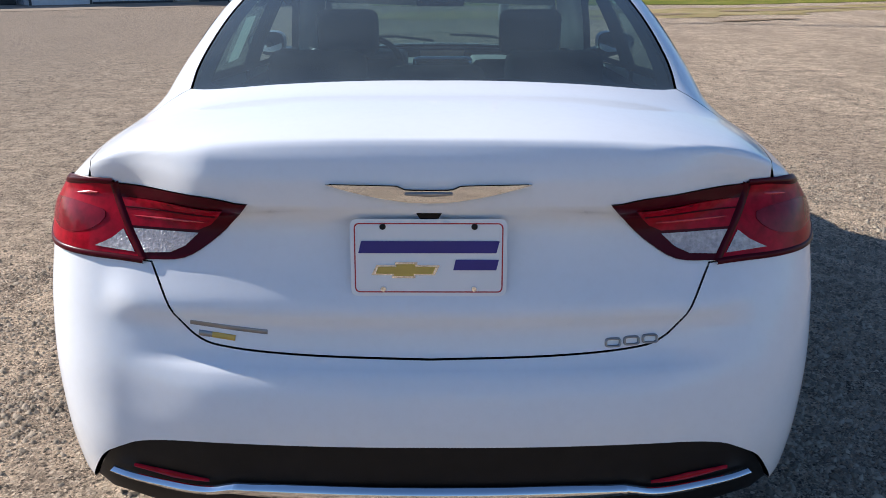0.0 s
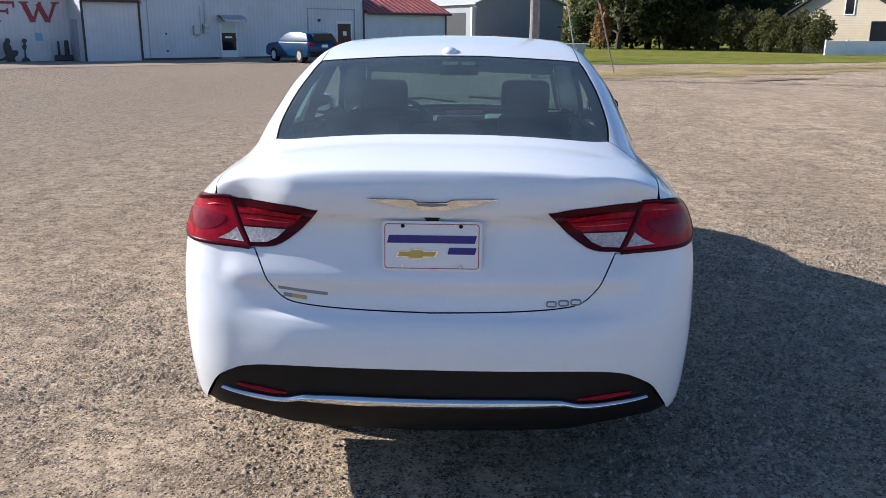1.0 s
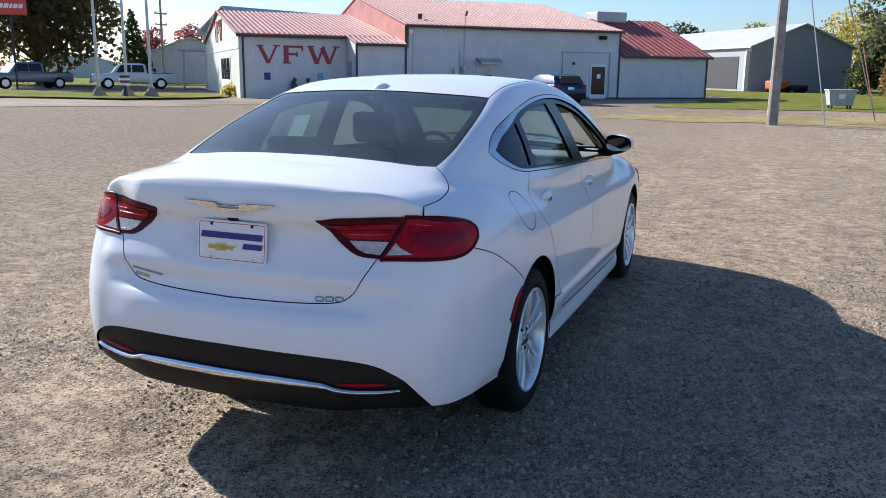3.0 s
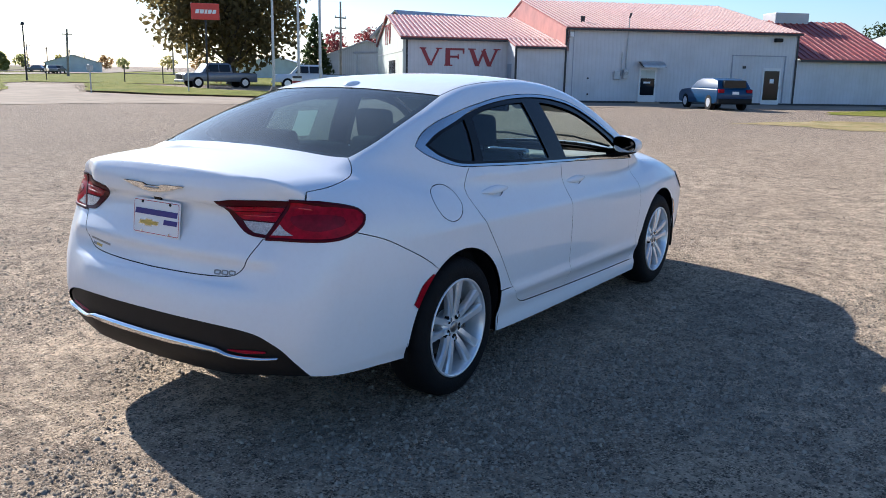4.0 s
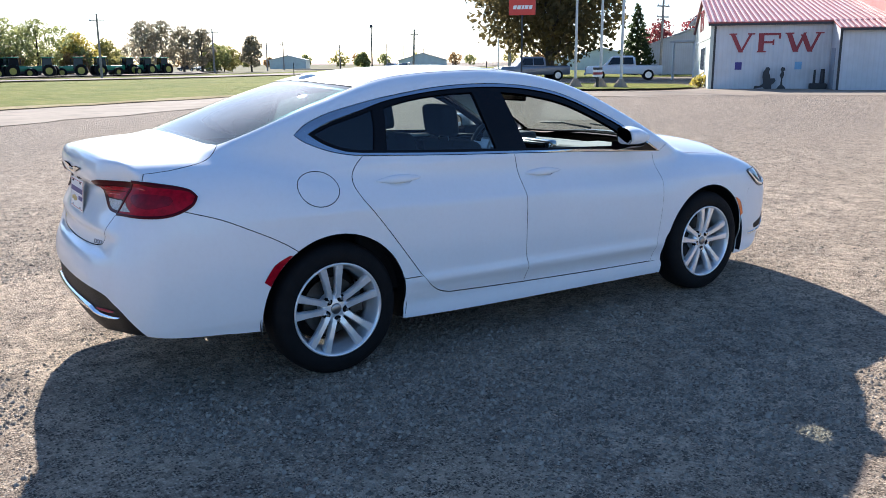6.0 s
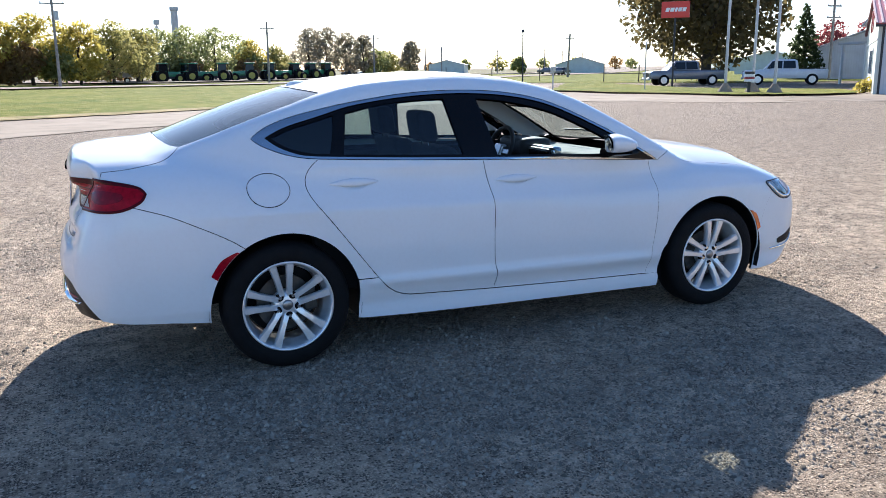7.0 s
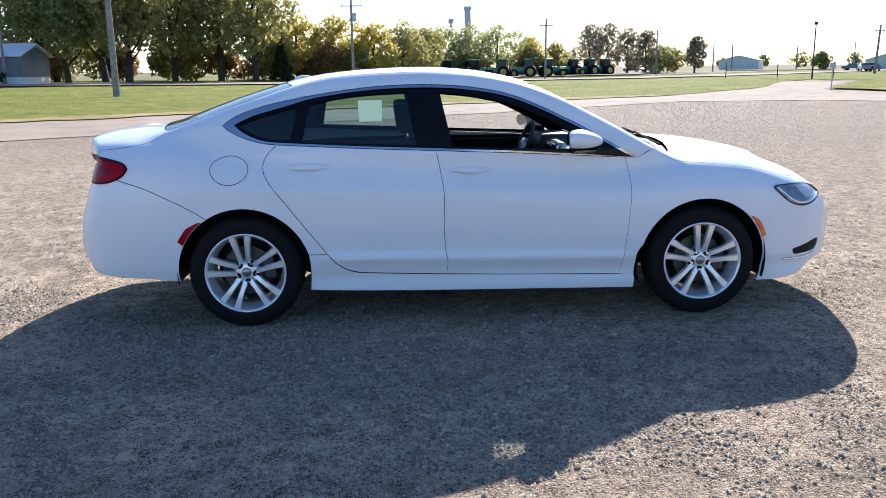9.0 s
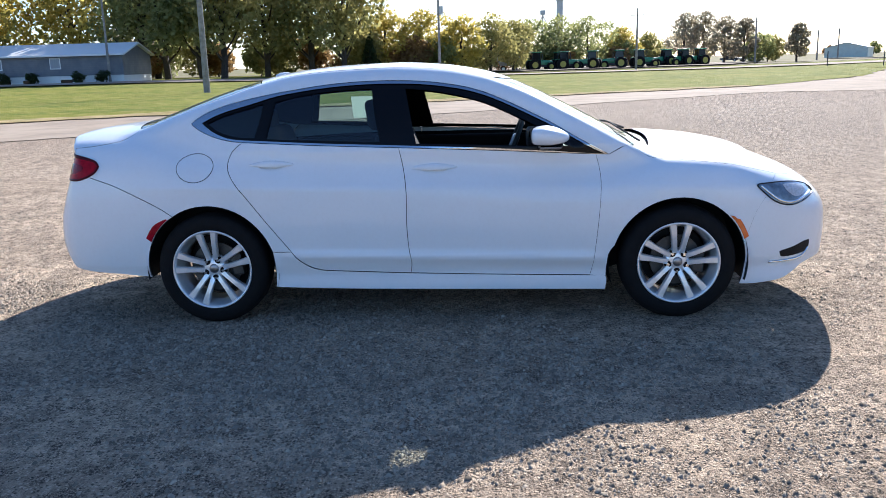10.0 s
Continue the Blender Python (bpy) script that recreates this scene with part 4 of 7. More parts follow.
# --- lamps, markers, mirrors
inner_top = REARL([(0.648, 1.017), (0.55, 1.017), (0.47, 1.016), (0.42, 1.013), (0.347, 0.998)])
inner_low = REARL([(0.347, 0.998), (0.386, 0.953), (0.418, 0.921), (0.474, 0.882), (0.516, 0.869), (0.580, 0.866)])
inner_lamp = run(inner_top, inner_low, REARL(DIVIDE))
outer_lamp = run(lamp_top, lamp_bot, REARL(DIVIDE))
for mirrored in (False, True):
    a = part("tail_lamp_inner", panel("tail_lamp_inner", Wrap, inner_lamp, 0.015, 0.003, 0.005, 0.02, mirror=mirrored), DARK_RED_LENS, boot, "dark red tail lamp lens")
    part("lit_band", panel("lit_band", Wrap, run(REARL([(0.630, 0.985), (0.52, 0.989), (0.402, 0.987)]), REARL([(0.402, 0.987), (0.436, 0.944), (0.462, 0.932)]), REARL([(0.462, 0.932), (0.606, 0.932)]), REARL([(0.606, 0.932), (0.630, 0.985)])), 0.015, 0.0, 0.0065, 0.003, mirror=mirrored), RED_LENS, a)
    part("lamp_rib", ribbon("lamp_rib", REARL([(0.622, 0.966), (0.52, 0.967), (0.425, 0.964)]), 0.004, 0.008, DARK_RED_LENS, 0.003, mirrored), DARK_RED_LENS, a)
    part("lamp_glint", ribbon("lamp_glint", REARL([(0.600, 0.951), (0.54, 0.950), (0.45, 0.949)]), [0.002, 0.006, 0.003], 0.008, GLINT_RED, 0.003, mirrored), GLINT_RED, a)
    part("reverse_lens", panel("reverse_lens", Wrap, run(REARL([(0.603, 0.927), (0.462, 0.926)]), REARL([(0.462, 0.926), (0.490, 0.900), (0.522, 0.885)]), REARL([(0.522, 0.885), (0.578, 0.881)]), REARL([(0.578, 0.881), (0.603, 0.927)])), 0.012, 0.0, 0.0065, 0.003, mirror=mirrored), CLEAR_LENS, a, "clear reversing lens")
    b = part("tail_lamp_outer", panel("tail_lamp_outer", Wrap, outer_lamp, 0.015, 0.003, 0.005, 0.02, mirror=mirrored), RED_LENS, car, "red wrap-round tail lamp lens")
    part("reverse_lens", panel("reverse_lens", Wrap, run(REARL([(0.626, 0.924), (0.650, 0.906), (0.690, 0.887)]), REARL([(0.690, 0.887), (0.600, 0.881)]), REARL([(0.600, 0.881), (0.626, 0.924)])), 0.012, 0.0, 0.0065, 0.003, mirror=mirrored), CLEAR_LENS, b, "clear reversing lens")
    part("lamp_joint", ribbon("lamp_joint", REARL(DIVIDE, 0.01), 0.020, 0.0068, DARK_RED_LENS, 0.006, mirrored), DARK_RED_LENS, b)
    bowl = Wrap.back(np.array(spline([(0.80 * 0.85, 0.955), (0.90 * 0.85, 0.968), (1.0 * 0.85, 0.955), (1.0 * 0.85, 0.925), (0.90 * 0.85, 0.905), (0.82 * 0.85, 0.92)], 0.012, True)))
    part("lamp_bowl", panel("lamp_bowl", Wrap, bowl, 0.014, 0.0, 0.0065, 0.002, mirror=mirrored), DEEP_RED_LENS, b)
    part("lamp_hood", ribbon("lamp_hood", lamp_top, [0.006, 0.022, 0.022, 0.010], 0.0070, DARK_RED_LENS, 0.003, mirrored), DARK_RED_LENS, b)
    part("lamp_glint", ribbon("lamp_glint", REARL([(0.685, 0.990), (0.71, 0.988), (0.735, 0.984)]), [0.003, 0.008, 0.003], 0.008, GLINT_RED, 0.003, mirrored), GLINT_RED, b)
    part("lamp_edge", ribbon("lamp_edge", run(lamp_top, lamp_bot), 0.014, 0.0075, DARK_RED_LENS, 0.004, mirrored), DARK_RED_LENS, b)
    wedge = [(AXLE_R + (ARCH + 0.006 + 0.036 * min(1.0, 0.25 + 1.6 * k / 14)) * math.cos(radians(128 + 24.0 * k / 14)), HUB_Z + (ARCH + 0.006 + 0.036 * min(1.0, 0.25 + 1.6 * k / 14)) * math.sin(radians(128 + 24.0 * k / 14))) for k in range(15)]
    part("side_marker", panel("side_marker", Barrel, run(arch_line(AXLE_R, 153, 127, 14, ARCH + 0.003), on_side(wedge)), 0.012, 0.001, 0.004, 0.01, mirror=mirrored), RED_LENS, car, "red side marker reflector")
    part("side_marker", panel("side_marker", Barrel, run(arch_line(AXLE_F, 20, 45, 12, ARCH + 0.006), arch_line(AXLE_F, 41, 39, 2, ARCH + 0.024), arch_line(AXLE_F, 37, 21, 8, ARCH + 0.036)), 0.015, 0.001, 0.004, 0.01, mirror=mirrored), AMBER_LENS, car, "amber side marker")
    turn = lambda pts: np.array([(q * 0.85, z) for q, z in pts])
    hl = WrapFront.back(np.array(spline(turn([(1.285, 0.771), (1.22, 0.777), (1.10, 0.777), (0.95, 0.765), (0.80, 0.737), (0.776, 0.701), (0.926, 0.675), (1.033, 0.655), (1.103, 0.653), (1.18, 0.679), (1.248, 0.731)]), 0.02, True)))
    h = part("headlamp", panel("headlamp", WrapFront, hl, 0.02, 0.0, 0.004, 0.02, mirror=mirrored), HEAD_GLASS, car, "clear headlamp with dark inside")
    part("headlamp_rim", ribbon("headlamp_rim", np.concatenate([hl, hl[:1]]), 0.007, 0.0065, GLOSS_BLACK, 0.004, mirrored), GLOSS_BLACK, h)
    part("headlamp_bar", ribbon("headlamp_bar", WrapFront.back(np.array(spline(turn([(0.83, 0.703), (0.93, 0.689), (1.033, 0.670), (1.10, 0.670), (1.165, 0.693), (1.23, 0.742), (1.26, 0.765)]), 0.015))), 0.013, 0.008, CHROME, 0.004, mirrored), CHROME, h)
    part("lamp_bowl", panel("lamp_bowl", WrapFront, WrapFront.back(np.array(spline(turn([(1.10, 0.760), (0.98, 0.755), (0.88, 0.735), (0.93, 0.707), (1.04, 0.695)]), 0.015, True))), 0.015, 0, 0.0055, 0.002, mirror=mirrored), CLEAR_LENS, h)
    fg = WrapFront.back(np.array(spline(turn([(1.115, 0.376), (1.035, 0.400), (0.945, 0.428), (0.90, 0.430), (0.91, 0.370), (1.044, 0.346), (1.10, 0.348)]), 0.02, True)))
    part("fog_recess", panel("fog_recess", WrapFront, fg, 0.02, 0.0, 0.003, 0.012, mirror=mirrored), DARK_PLASTIC, nose, "black fog lamp recess")
    part("fog_strip", ribbon("fog_strip", WrapFront.back(np.array(spline(turn([(0.90, 0.385), (0.930, 0.352), (0.972, 0.330), (1.076, 0.318), (1.171, 0.315)]), 0.02))), 0.014, 0.008, CHROME, 0.006, mirrored), CHROME, nose)
    sg = -1 if mirrored else 1
    MX, MY, MZ = 0.912, 0.60, 1.082
    bm = bmesh.new()
    bmesh.ops.create_uvsphere(bm, u_segments=28, v_segments=16, radius=1)
    for v in bm.verts:
        x, y, z = v.co
        back = y < 0
        y = max(y, -0.5) * (0.130 if not back else 0.11)
        taper = 1 - 0.30 * max(0.0, v.co.y) ** 1.5
        x, z = (math.copysign(abs(q) ** 0.72, q) for q in (x, z))
        v.co = (sg * (MX + x * 0.093 * taper + 0.02 * max(0.0, v.co.y)), MY + y - 0.03 * x, MZ + z * 0.054 * taper * (1 - 0.14 * x) - 0.012 * max(0.0, v.co.y))
    mirror_ob = part("door_mirror", bm, PAINT, car, "white door mirror housing", True)
    for nm, w, h, off, mt, lb in (("mirror_bezel", 0.089, 0.0505, 0.057, GLOSS_BLACK, "black mirror bezel"), ("mirror_glass", 0.079, 0.043, 0.0605, MIRROR, "mirror glass")):
        bm = bmesh.new()
        bmesh.ops.create_circle(bm, cap_ends=True, segments=32, radius=1)
        for v in bm.verts:
            x, z = (math.copysign(abs(q) ** 0.72, q) for q in (v.co.x, v.co.y))
            v.co = (sg * (MX + x * w), MY - off - 0.03 * x - 0.008 * z, MZ + z * h * (1 - 0.14 * x))
        part(nm, bm, mt, mirror_ob, lb)
    foot = prism([(sg * 0.78, 0.985), (sg * 0.87, 1.0), (sg * 0.95, 1.022), (sg * 0.93, 1.045), (sg * 0.84, 1.05), (sg * 0.78, 1.045)], 0.565, 0.70)
    bmesh.ops.bevel(foot, geom=list(foot.edges), offset=0.008, segments=2, affect="EDGES")
    part("mirror_foot", foot, GLOSS_BLACK, mirror_ob)

# --- boot fittings
wing = [(0.0, 1.009), (0.05, 1.012), (0.12, 1.024), (0.196, 1.043), (0.06, 1.0405), (0.045, 1.034), (0.0, 1.033)]
wing_half = REARL(wing[:4], 0.01), REARL(wing[3:], 0.01)
wh = run(*wing_half)
part("wing_badge", panel("wing_badge", Wrap, run(wh, wh[::-1] * (-1, 1, 1)), 0.01, 0.0, 0.009, 0.009), CHROME, boot, "chrome wing-shaped badge")
part("badge_centre", ribbon("badge_centre", REARL([(-0.045, 1.0275), (0.0, 1.0265), (0.045, 1.0275)], 0.01), [0.006, 0.011, 0.006], 0.012, DARK_CHROME, 0.003), DARK_CHROME, boot)
part("camera_pod", prism([(-0.026, 0.984), (-0.018, 0.970), (0.018, 0.970), (0.026, 0.984)], -2.352, -2.325), GLOSS_BLACK, boot, "small black reversing camera")
PLATE = Matrix.Translation((-0.001, -2.362, 0.894)) @ Matrix.Rotation(radians(-6), 4, "X")


def on_plate(name, outline, lift, mat, parent, label=""):
    bm = prism(outline, -lift - 0.0015, -lift)
    bm.transform(PLATE)
    return part(name, bm, mat, parent, label)


def round_rect(w, h, r, n=6):
    return [(sx * (w / 2 - r) + r * math.cos(a), sz * (h / 2 - r) + r * math.sin(a)) for sx, sz, a0 in ((1, 1, 0), (-1, 1, 90), (-1, -1, 180), (1, -1, 270)) for a in [radians(a0 + 90 * i / n) for i in range(n + 1)]]


plate = on_plate("number_plate_panel", round_rect(0.305, 0.154, 0.014), 0.0, PLATE_WHITE, boot, "white dealer plate with red border")
red = bmesh.new()
out, inn = round_rect(0.290, 0.139, 0.010), round_rect(0.285, 0.134, 0.008)
vo, vi = [red.verts.new((x, -0.0022, z)) for x, z in out], [red.verts.new((x, -0.0022, z)) for x, z in inn]
for i in range(len(vo)):
    j = (i + 1) % len(vo)
    red.faces.new((vo[i], vo[j], vi[j], vi[i]))
red.transform(PLATE)
part("plate_border", red, PLATE_RED, plate, "thin red line")


def bar(x0, x1, z0, z1, slant=0.0):
    return [(x0, z0), (x1, z0), (x1 + slant, z1), (x0 + slant, z1)]


on_plate("plate_bar", bar(-0.137, 0.132, 0.010, 0.034, 0.006), 0.002, PLATE_BLUE, plate, "blue bar")
on_plate("plate_bar", bar(0.048, 0.132, -0.024, -0.003, 0.005), 0.002, PLATE_BLUE, plate, "blue bar")
on_plate("plate_shape", [(-0.112, -0.034), (-0.072, -0.034), (-0.072, -0.040), (-0.026, -0.040), (-0.026, -0.034), (0.012, -0.034), (0.022, -0.014), (-0.022, -0.014), (-0.022, -0.008), (-0.066, -0.008), (-0.066, -0.014), (-0.102, -0.014)], 0.002, CHROME, plate, "silver rim shape")
on_plate("plate_shape", [(-0.104, -0.031), (-0.068, -0.031), (-0.068, -0.036), (-0.029, -0.036), (-0.029, -0.031), (0.008, -0.031), (0.014, -0.017), (-0.026, -0.017), (-0.026, -0.012), (-0.063, -0.012), (-0.063, -0.017), (-0.098, -0.017)], 0.0032, PLATE_GOLD, plate, "gold shape")
for sx, sz, m in ((-0.089, 0.062, DARK_PLASTIC), (0.089, 0.062, DARK_PLASTIC), (-0.089, -0.062, CHROME), (0.089, -0.062, CHROME)):
    bm = tube((sx, -0.001, sz), (sx, -0.006, sz), 0.0065, 0.005, 12)
    bm.transform(PLATE)
    part("plate_screw", bm, m, plate)
part("boot_bar", ribbon("boot_bar", REARL([(-0.484, 0.752), (-0.40, 0.743), (-0.325, 0.737)], 0.02), 0.010, 0.0015, DARK_CHROME, 0.001), DARK_CHROME, boot, "grey lettering bar")
part("boot_bar", ribbon("boot_bar", REARL([(-0.468, 0.730), (-0.44, 0.727)], 0.02), 0.012, 0.0015, DARK_CHROME, 0.001), DARK_CHROME, boot, "grey bar")
part("boot_bar", ribbon("boot_bar", REARL([(-0.44, 0.727), (-0.392, 0.722)], 0.02), 0.012, 0.0015, PLATE_GOLD, 0.001), PLATE_GOLD, boot, "yellow bar")
for x0 in (0.352, 0.390, 0.428):
    ring = [(x0 + 0.017 + 0.0145 * math.copysign(abs(math.cos(k)) ** 0.5, math.cos(k)), 0.716 + 0.06 * (x0 - 0.352) + 0.0075 * math.copysign(abs(math.sin(k)) ** 0.5, math.sin(k))) for k in [radians(12 * i) for i in range(31)]]
    part("boot_shape", ribbon("boot_shape", on_rear(ring), 0.0052, 0.004, DARK_CHROME, 0.004), DARK_CHROME, boot, "small chrome ring shape")

# --- roof aerial
bm = bmesh.new()
bmesh.ops.create_uvsphere(bm, u_segments=20, v_segments=10, radius=1)
for v in bm.verts:
    x, y, z = v.co
    v.co = (x * 0.034 * (1 - 0.2 * y), -1.075 + y * 0.06, float(ROOF(-1.075)) - 0.004 + 0.16 * y * 0.06 + max(z, 0) * 0.022 * (1 - 0.3 * y))
part("roof_aerial", bm, PAINT, car, "white roof aerial", True)

# --- dark inner shell behind the joints, floor and cabin
rows, faces = [], []
ys = np.arange(-2.22, 2.12, 0.06)
for y in ys:
    cabin = -1.85 < y < 1.18
    top_a = math.atan2((0.95 if cabin else 3.0) - Barrel.Z, 0.62 if cabin else 0.001)
    a = np.linspace(-0.52 if y > -1.66 else -0.36, top_a, 14)
    q = np.stack([np.full(14, y), a * Barrel.R], axis=1)
    p = Barrel.back(q)
    rows.append(p - grad(p) * 0.03)
for sgn in (1, -1):
    base = 0 if sgn == 1 else len(ys) * 14
    for i in range(len(ys) - 1):
        ca, cb = (-1.85 < ys[i] < 1.18), (-1.85 < ys[i + 1] < 1.18)
        if ca != cb:
            continue
        for j in range(13):
            m = (rows[i][j] + rows[i + 1][j + 1]) / 2
            if min(math.hypot(m[1] - AXLE_R, m[2] - HUB_Z), math.hypot(m[1] - AXLE_F, m[2] - HUB_Z)) < ARCH + 0.04:
                continue
            f = (base + i * 14 + j, base + i * 14 + j + 1, base + (i + 1) * 14 + j + 1, base + (i + 1) * 14 + j)
            faces.append(f if sgn == 1 else f[::-1])
allr = np.concatenate(rows)
part("inner_shell", mesh_of("inner_shell", np.concatenate([allr, allr * (-1, 1, 1)]), faces, INTERIOR), INTERIOR, car, "black inner body")
q = np.array([(a * 0.85, z) for z in np.arange(0.30, 1.08, 0.06) for a in np.linspace(-1.35, 1.35, 40)])
p = Wrap.back(q)
p = p - grad(p) * 0.035
part("inner_shell", mesh_of("inner_shell", p, [(r * 40 + i, r * 40 + i + 1, (r + 1) * 40 + i + 1, (r + 1) * 40 + i) for r in range(12) for i in range(39)], INTERIOR), INTERIOR, car)
q = np.array([(a * 0.85, z) for z in np.arange(0.34, 0.77, 0.05) for a in np.linspace(-1.2, 1.2, 30)])
p = WrapFront.back(q)
p = p - grad(p) * 0.035
part("inner_shell", mesh_of("inner_shell", p, [(r * 30 + i, r * 30 + i + 1, (r + 1) * 30 + i + 1, (r + 1) * 30 + i) for r in range(9) for i in range(29)], INTERIOR), INTERIOR, car)
bm = box(-0.78, 0.78, -0.97, 0.95, 0.20, 0.24)
add_box(bm, -0.47, 0.47, -2.2, -0.97, 0.30, 0.34)
add_box(bm, -0.80, 0.80, -2.12, -1.80, 0.30, 0.33)
add_box(bm, -0.47, 0.47, 0.95, 2.0, 0.24, 0.29)
part("underbody", bm, DARK_PLASTIC, car, "dark underside")
bm = tube((-0.35, -2.05, 0.36), (0.35, -2.05, 0.36), 0.09, 0.09, 14)
part("silencer", bm, DARK_CHROME, car, "dull metal exhaust silencer", True)
# --- wheels
def wheel(m):
    w = part("wheel", lathe([(0.236, -0.095), (0.262, -0.103), (0.300, -0.100), (0.322, -0.086), (0.334, -0.060), (0.336, -0.02), (0.336, 0.02), (0.334, 0.060), (0.322, 0.086), (0.300, 0.100), (0.262, 0.103), (0.236, 0.095), (0.228, 0.08), (0.228, -0.08), (0.236, -0.095)], 72), TYRE, car, "black tyre on alloy wheel", True)
    w.matrix_local = m
    rim = part("rim", lathe([(0.237, 0.085), (0.239, 0.100), (0.234, 0.104), (0.227, 0.099), (0.221, 0.080), (0.208, 0.02), (0.203, -0.085), (0.198, -0.085), (0.201, 0.02)], 72), ALLOY, w, "silver alloy rim", True)
    bm = bmesh.new()
    for i in range(5):
        for lean in (-1, 1):
            a = radians(90 + 72 * i)
            prof = []
            for r, off, half, x in ((0.045, 0.020, 0.019, 0.066), (0.09, 0.025, 0.0165, 0.078), (0.15, 0.034, 0.0175, 0.087), (0.226, 0.048, 0.0235, 0.092)):
                for dx, dh in ((0.0, 0.72), (-0.012, 1.0), (-0.035, 0.9)):
                    prof.append([(x + dx, r, lean * off + sg * half * dh) for sg in (-1, 1)])
            rows = [prof[k * 3:(k + 1) * 3] for k in range(4)]
            rings = []
            for k in rows:
                loop = [k[0][0], k[0][1], k[1][1], k[2][1], k[2][0], k[1][0]]
                rings.append([bm.verts.new((x, r * math.cos(a) - t * math.sin(a), r * math.sin(a) + t * math.cos(a))) for x, r, t in loop])
            for p, q in zip(rings, rings[1:]):
                for j in range(6):
                    bm.faces.new((p[j], p[(j + 1) % 6], q[(j + 1) % 6], q[j]))
    bmesh.ops.recalc_face_normals(bm, faces=bm.faces)
    part("spokes", bm, ALLOY, rim)
    part("hub_face", lathe([(0.0, 0.066), (0.045, 0.066), (0.066, 0.058), (0.074, 0.04), (0.074, -0.03)], 40), ALLOY, rim, "", True)
    part("hub_cap", lathe([(0.0, 0.074), (0.02, 0.074), (0.027, 0.070), (0.029, 0.062)], 28), DARK_CHROME, rim, "grey centre cap", True)
    for i in range(5):
        a = radians(90 + 36 + 72 * i)
        c, s = 0.0575 * math.cos(a), 0.0575 * math.sin(a)
        part("lug_nut", tube((0.05, c, s), (0.079, c, s), 0.0115, 0.009, 8), CHROME, rim)
        part("lug_recess", tube((0.05, c, s), (0.0680, c, s), 0.0205, 0.0205, 14), GLOSS_BLACK, rim)
    part("brake_disc", lathe([(0.06, 0.005), (0.148, 0.005), (0.148, -0.018), (0.06, -0.018)], 48), DISC, w, "steel brake disc")
    bm = box(-0.04, 0.03, 0.09, 0.165, -0.07, 0.07, 0.012)
    part("brake_caliper", bm, DISC, w)
    part("barrel", lathe([(0.19, -0.09), (0.06, -0.085), (0.0, -0.085)], 40), DARK_PLASTIC, w)


for sx in (1, -1):
    for y0, spin in ((AXLE_R, 7), (AXLE_F, -3)):
        wheel(Matrix.Translation((sx * 0.795, y0, 0.331)) @ Matrix.Rotation(0 if sx == 1 else math.pi, 4, "Z") @ Matrix.Rotation(radians(spin), 4, "X"))

# --- cabin
def soft_box(x0, x1, y0, y1, z0, z1, r=0.04, lean=0.0):
    bm = box(x0, x1, y0, y1, z0, z1)
    bmesh.ops.bevel(bm, geom=list(bm.edges), offset=r, segments=3, profile=0.6, affect="EDGES")
    for v in bm.verts:
        v.co.y += lean * (v.co.z - z0)
    return bm


for sx in (-1, 1):
    c = sx * 0.37
    s = part("front_seat", soft_box(c - 0.25, c + 0.25, -0.20, 0.30, 0.34, 0.56, 0.05), SEAT, car, "black cloth front seat", True)
    part("backrest", soft_box(c - 0.24, c + 0.24, -0.22, -0.08, 0.52, 1.08, 0.055, -0.36), SEAT, s, "", True)
    part("headrest", soft_box(c - 0.125, c + 0.125, -0.455, -0.345, 1.10, 1.285, 0.045, -0.15), SEAT, s, "", True)
    for px in (-0.05, 0.05):
        part("headrest_post", tube((c + px, -0.385, 1.03), (c + px, -0.40, 1.13), 0.006, None, 8), CHROME, s)
rs = part("rear_bench", soft_box(-0.62, 0.62, -1.10, -0.62, 0.32, 0.52, 0.05), SEAT, car, "black cloth rear bench", True)
part("backrest", soft_box(-0.62, 0.62, -1.10, -0.97, 0.48, 1.085, 0.05, -0.36), SEAT, rs, "", True)
for c, h in ((-0.36, 1.20), (0.36, 1.20), (0.0, 1.155)):
    part("headrest", soft_box(c - 0.15, c + 0.15, -1.35, -1.24, 1.02, h, 0.045, -0.1), SEAT, rs, "", True)
part("rear_shelf", soft_box(-0.62, 0.62, -1.80, -1.28, 1.045, 1.075, 0.012), DASH, car, "dark parcel shelf")
for c in (0.02, 0.30):
    part("shelf_clip", soft_box(c - 0.03, c + 0.03, -1.43, -1.40, 1.076, 1.084, 0.002), CHROME, car)
part("shelf_panel", box(-0.16, 0.16, -1.70, -1.50, 1.076, 1.082, 0.002), INTERIOR, car)
bm = prism([(-0.74, 0.62), (0.74, 0.62), (0.74, 0.90), (0.55, 0.945), (-0.55, 0.945), (-0.74, 0.90)], 0.62, 1.02)
bmesh.ops.bevel(bm, geom=[e for e in bm.edges if e.calc_length() > 0.3], offset=0.03, segments=3, affect="EDGES")
dash = part("dashboard", bm, DASH, car, "dark dashboard", True)
part("dash_top", prism([(-0.72, 0.93), (0.72, 0.93), (0.72, 0.95), (-0.72, 0.95)], 0.72, 1.12), LINER, dash, "pale dashboard top")
part("glove_panel", soft_box(0.16, 0.74, 0.66, 1.06, 0.66, 0.975, 0.035), LINER, dash, "pale passenger side of the dashboard", True)
part("instrument_hood", soft_box(-0.56, -0.18, 0.56, 0.80, 0.88, 1.03, 0.045), DASH, dash, "", True)
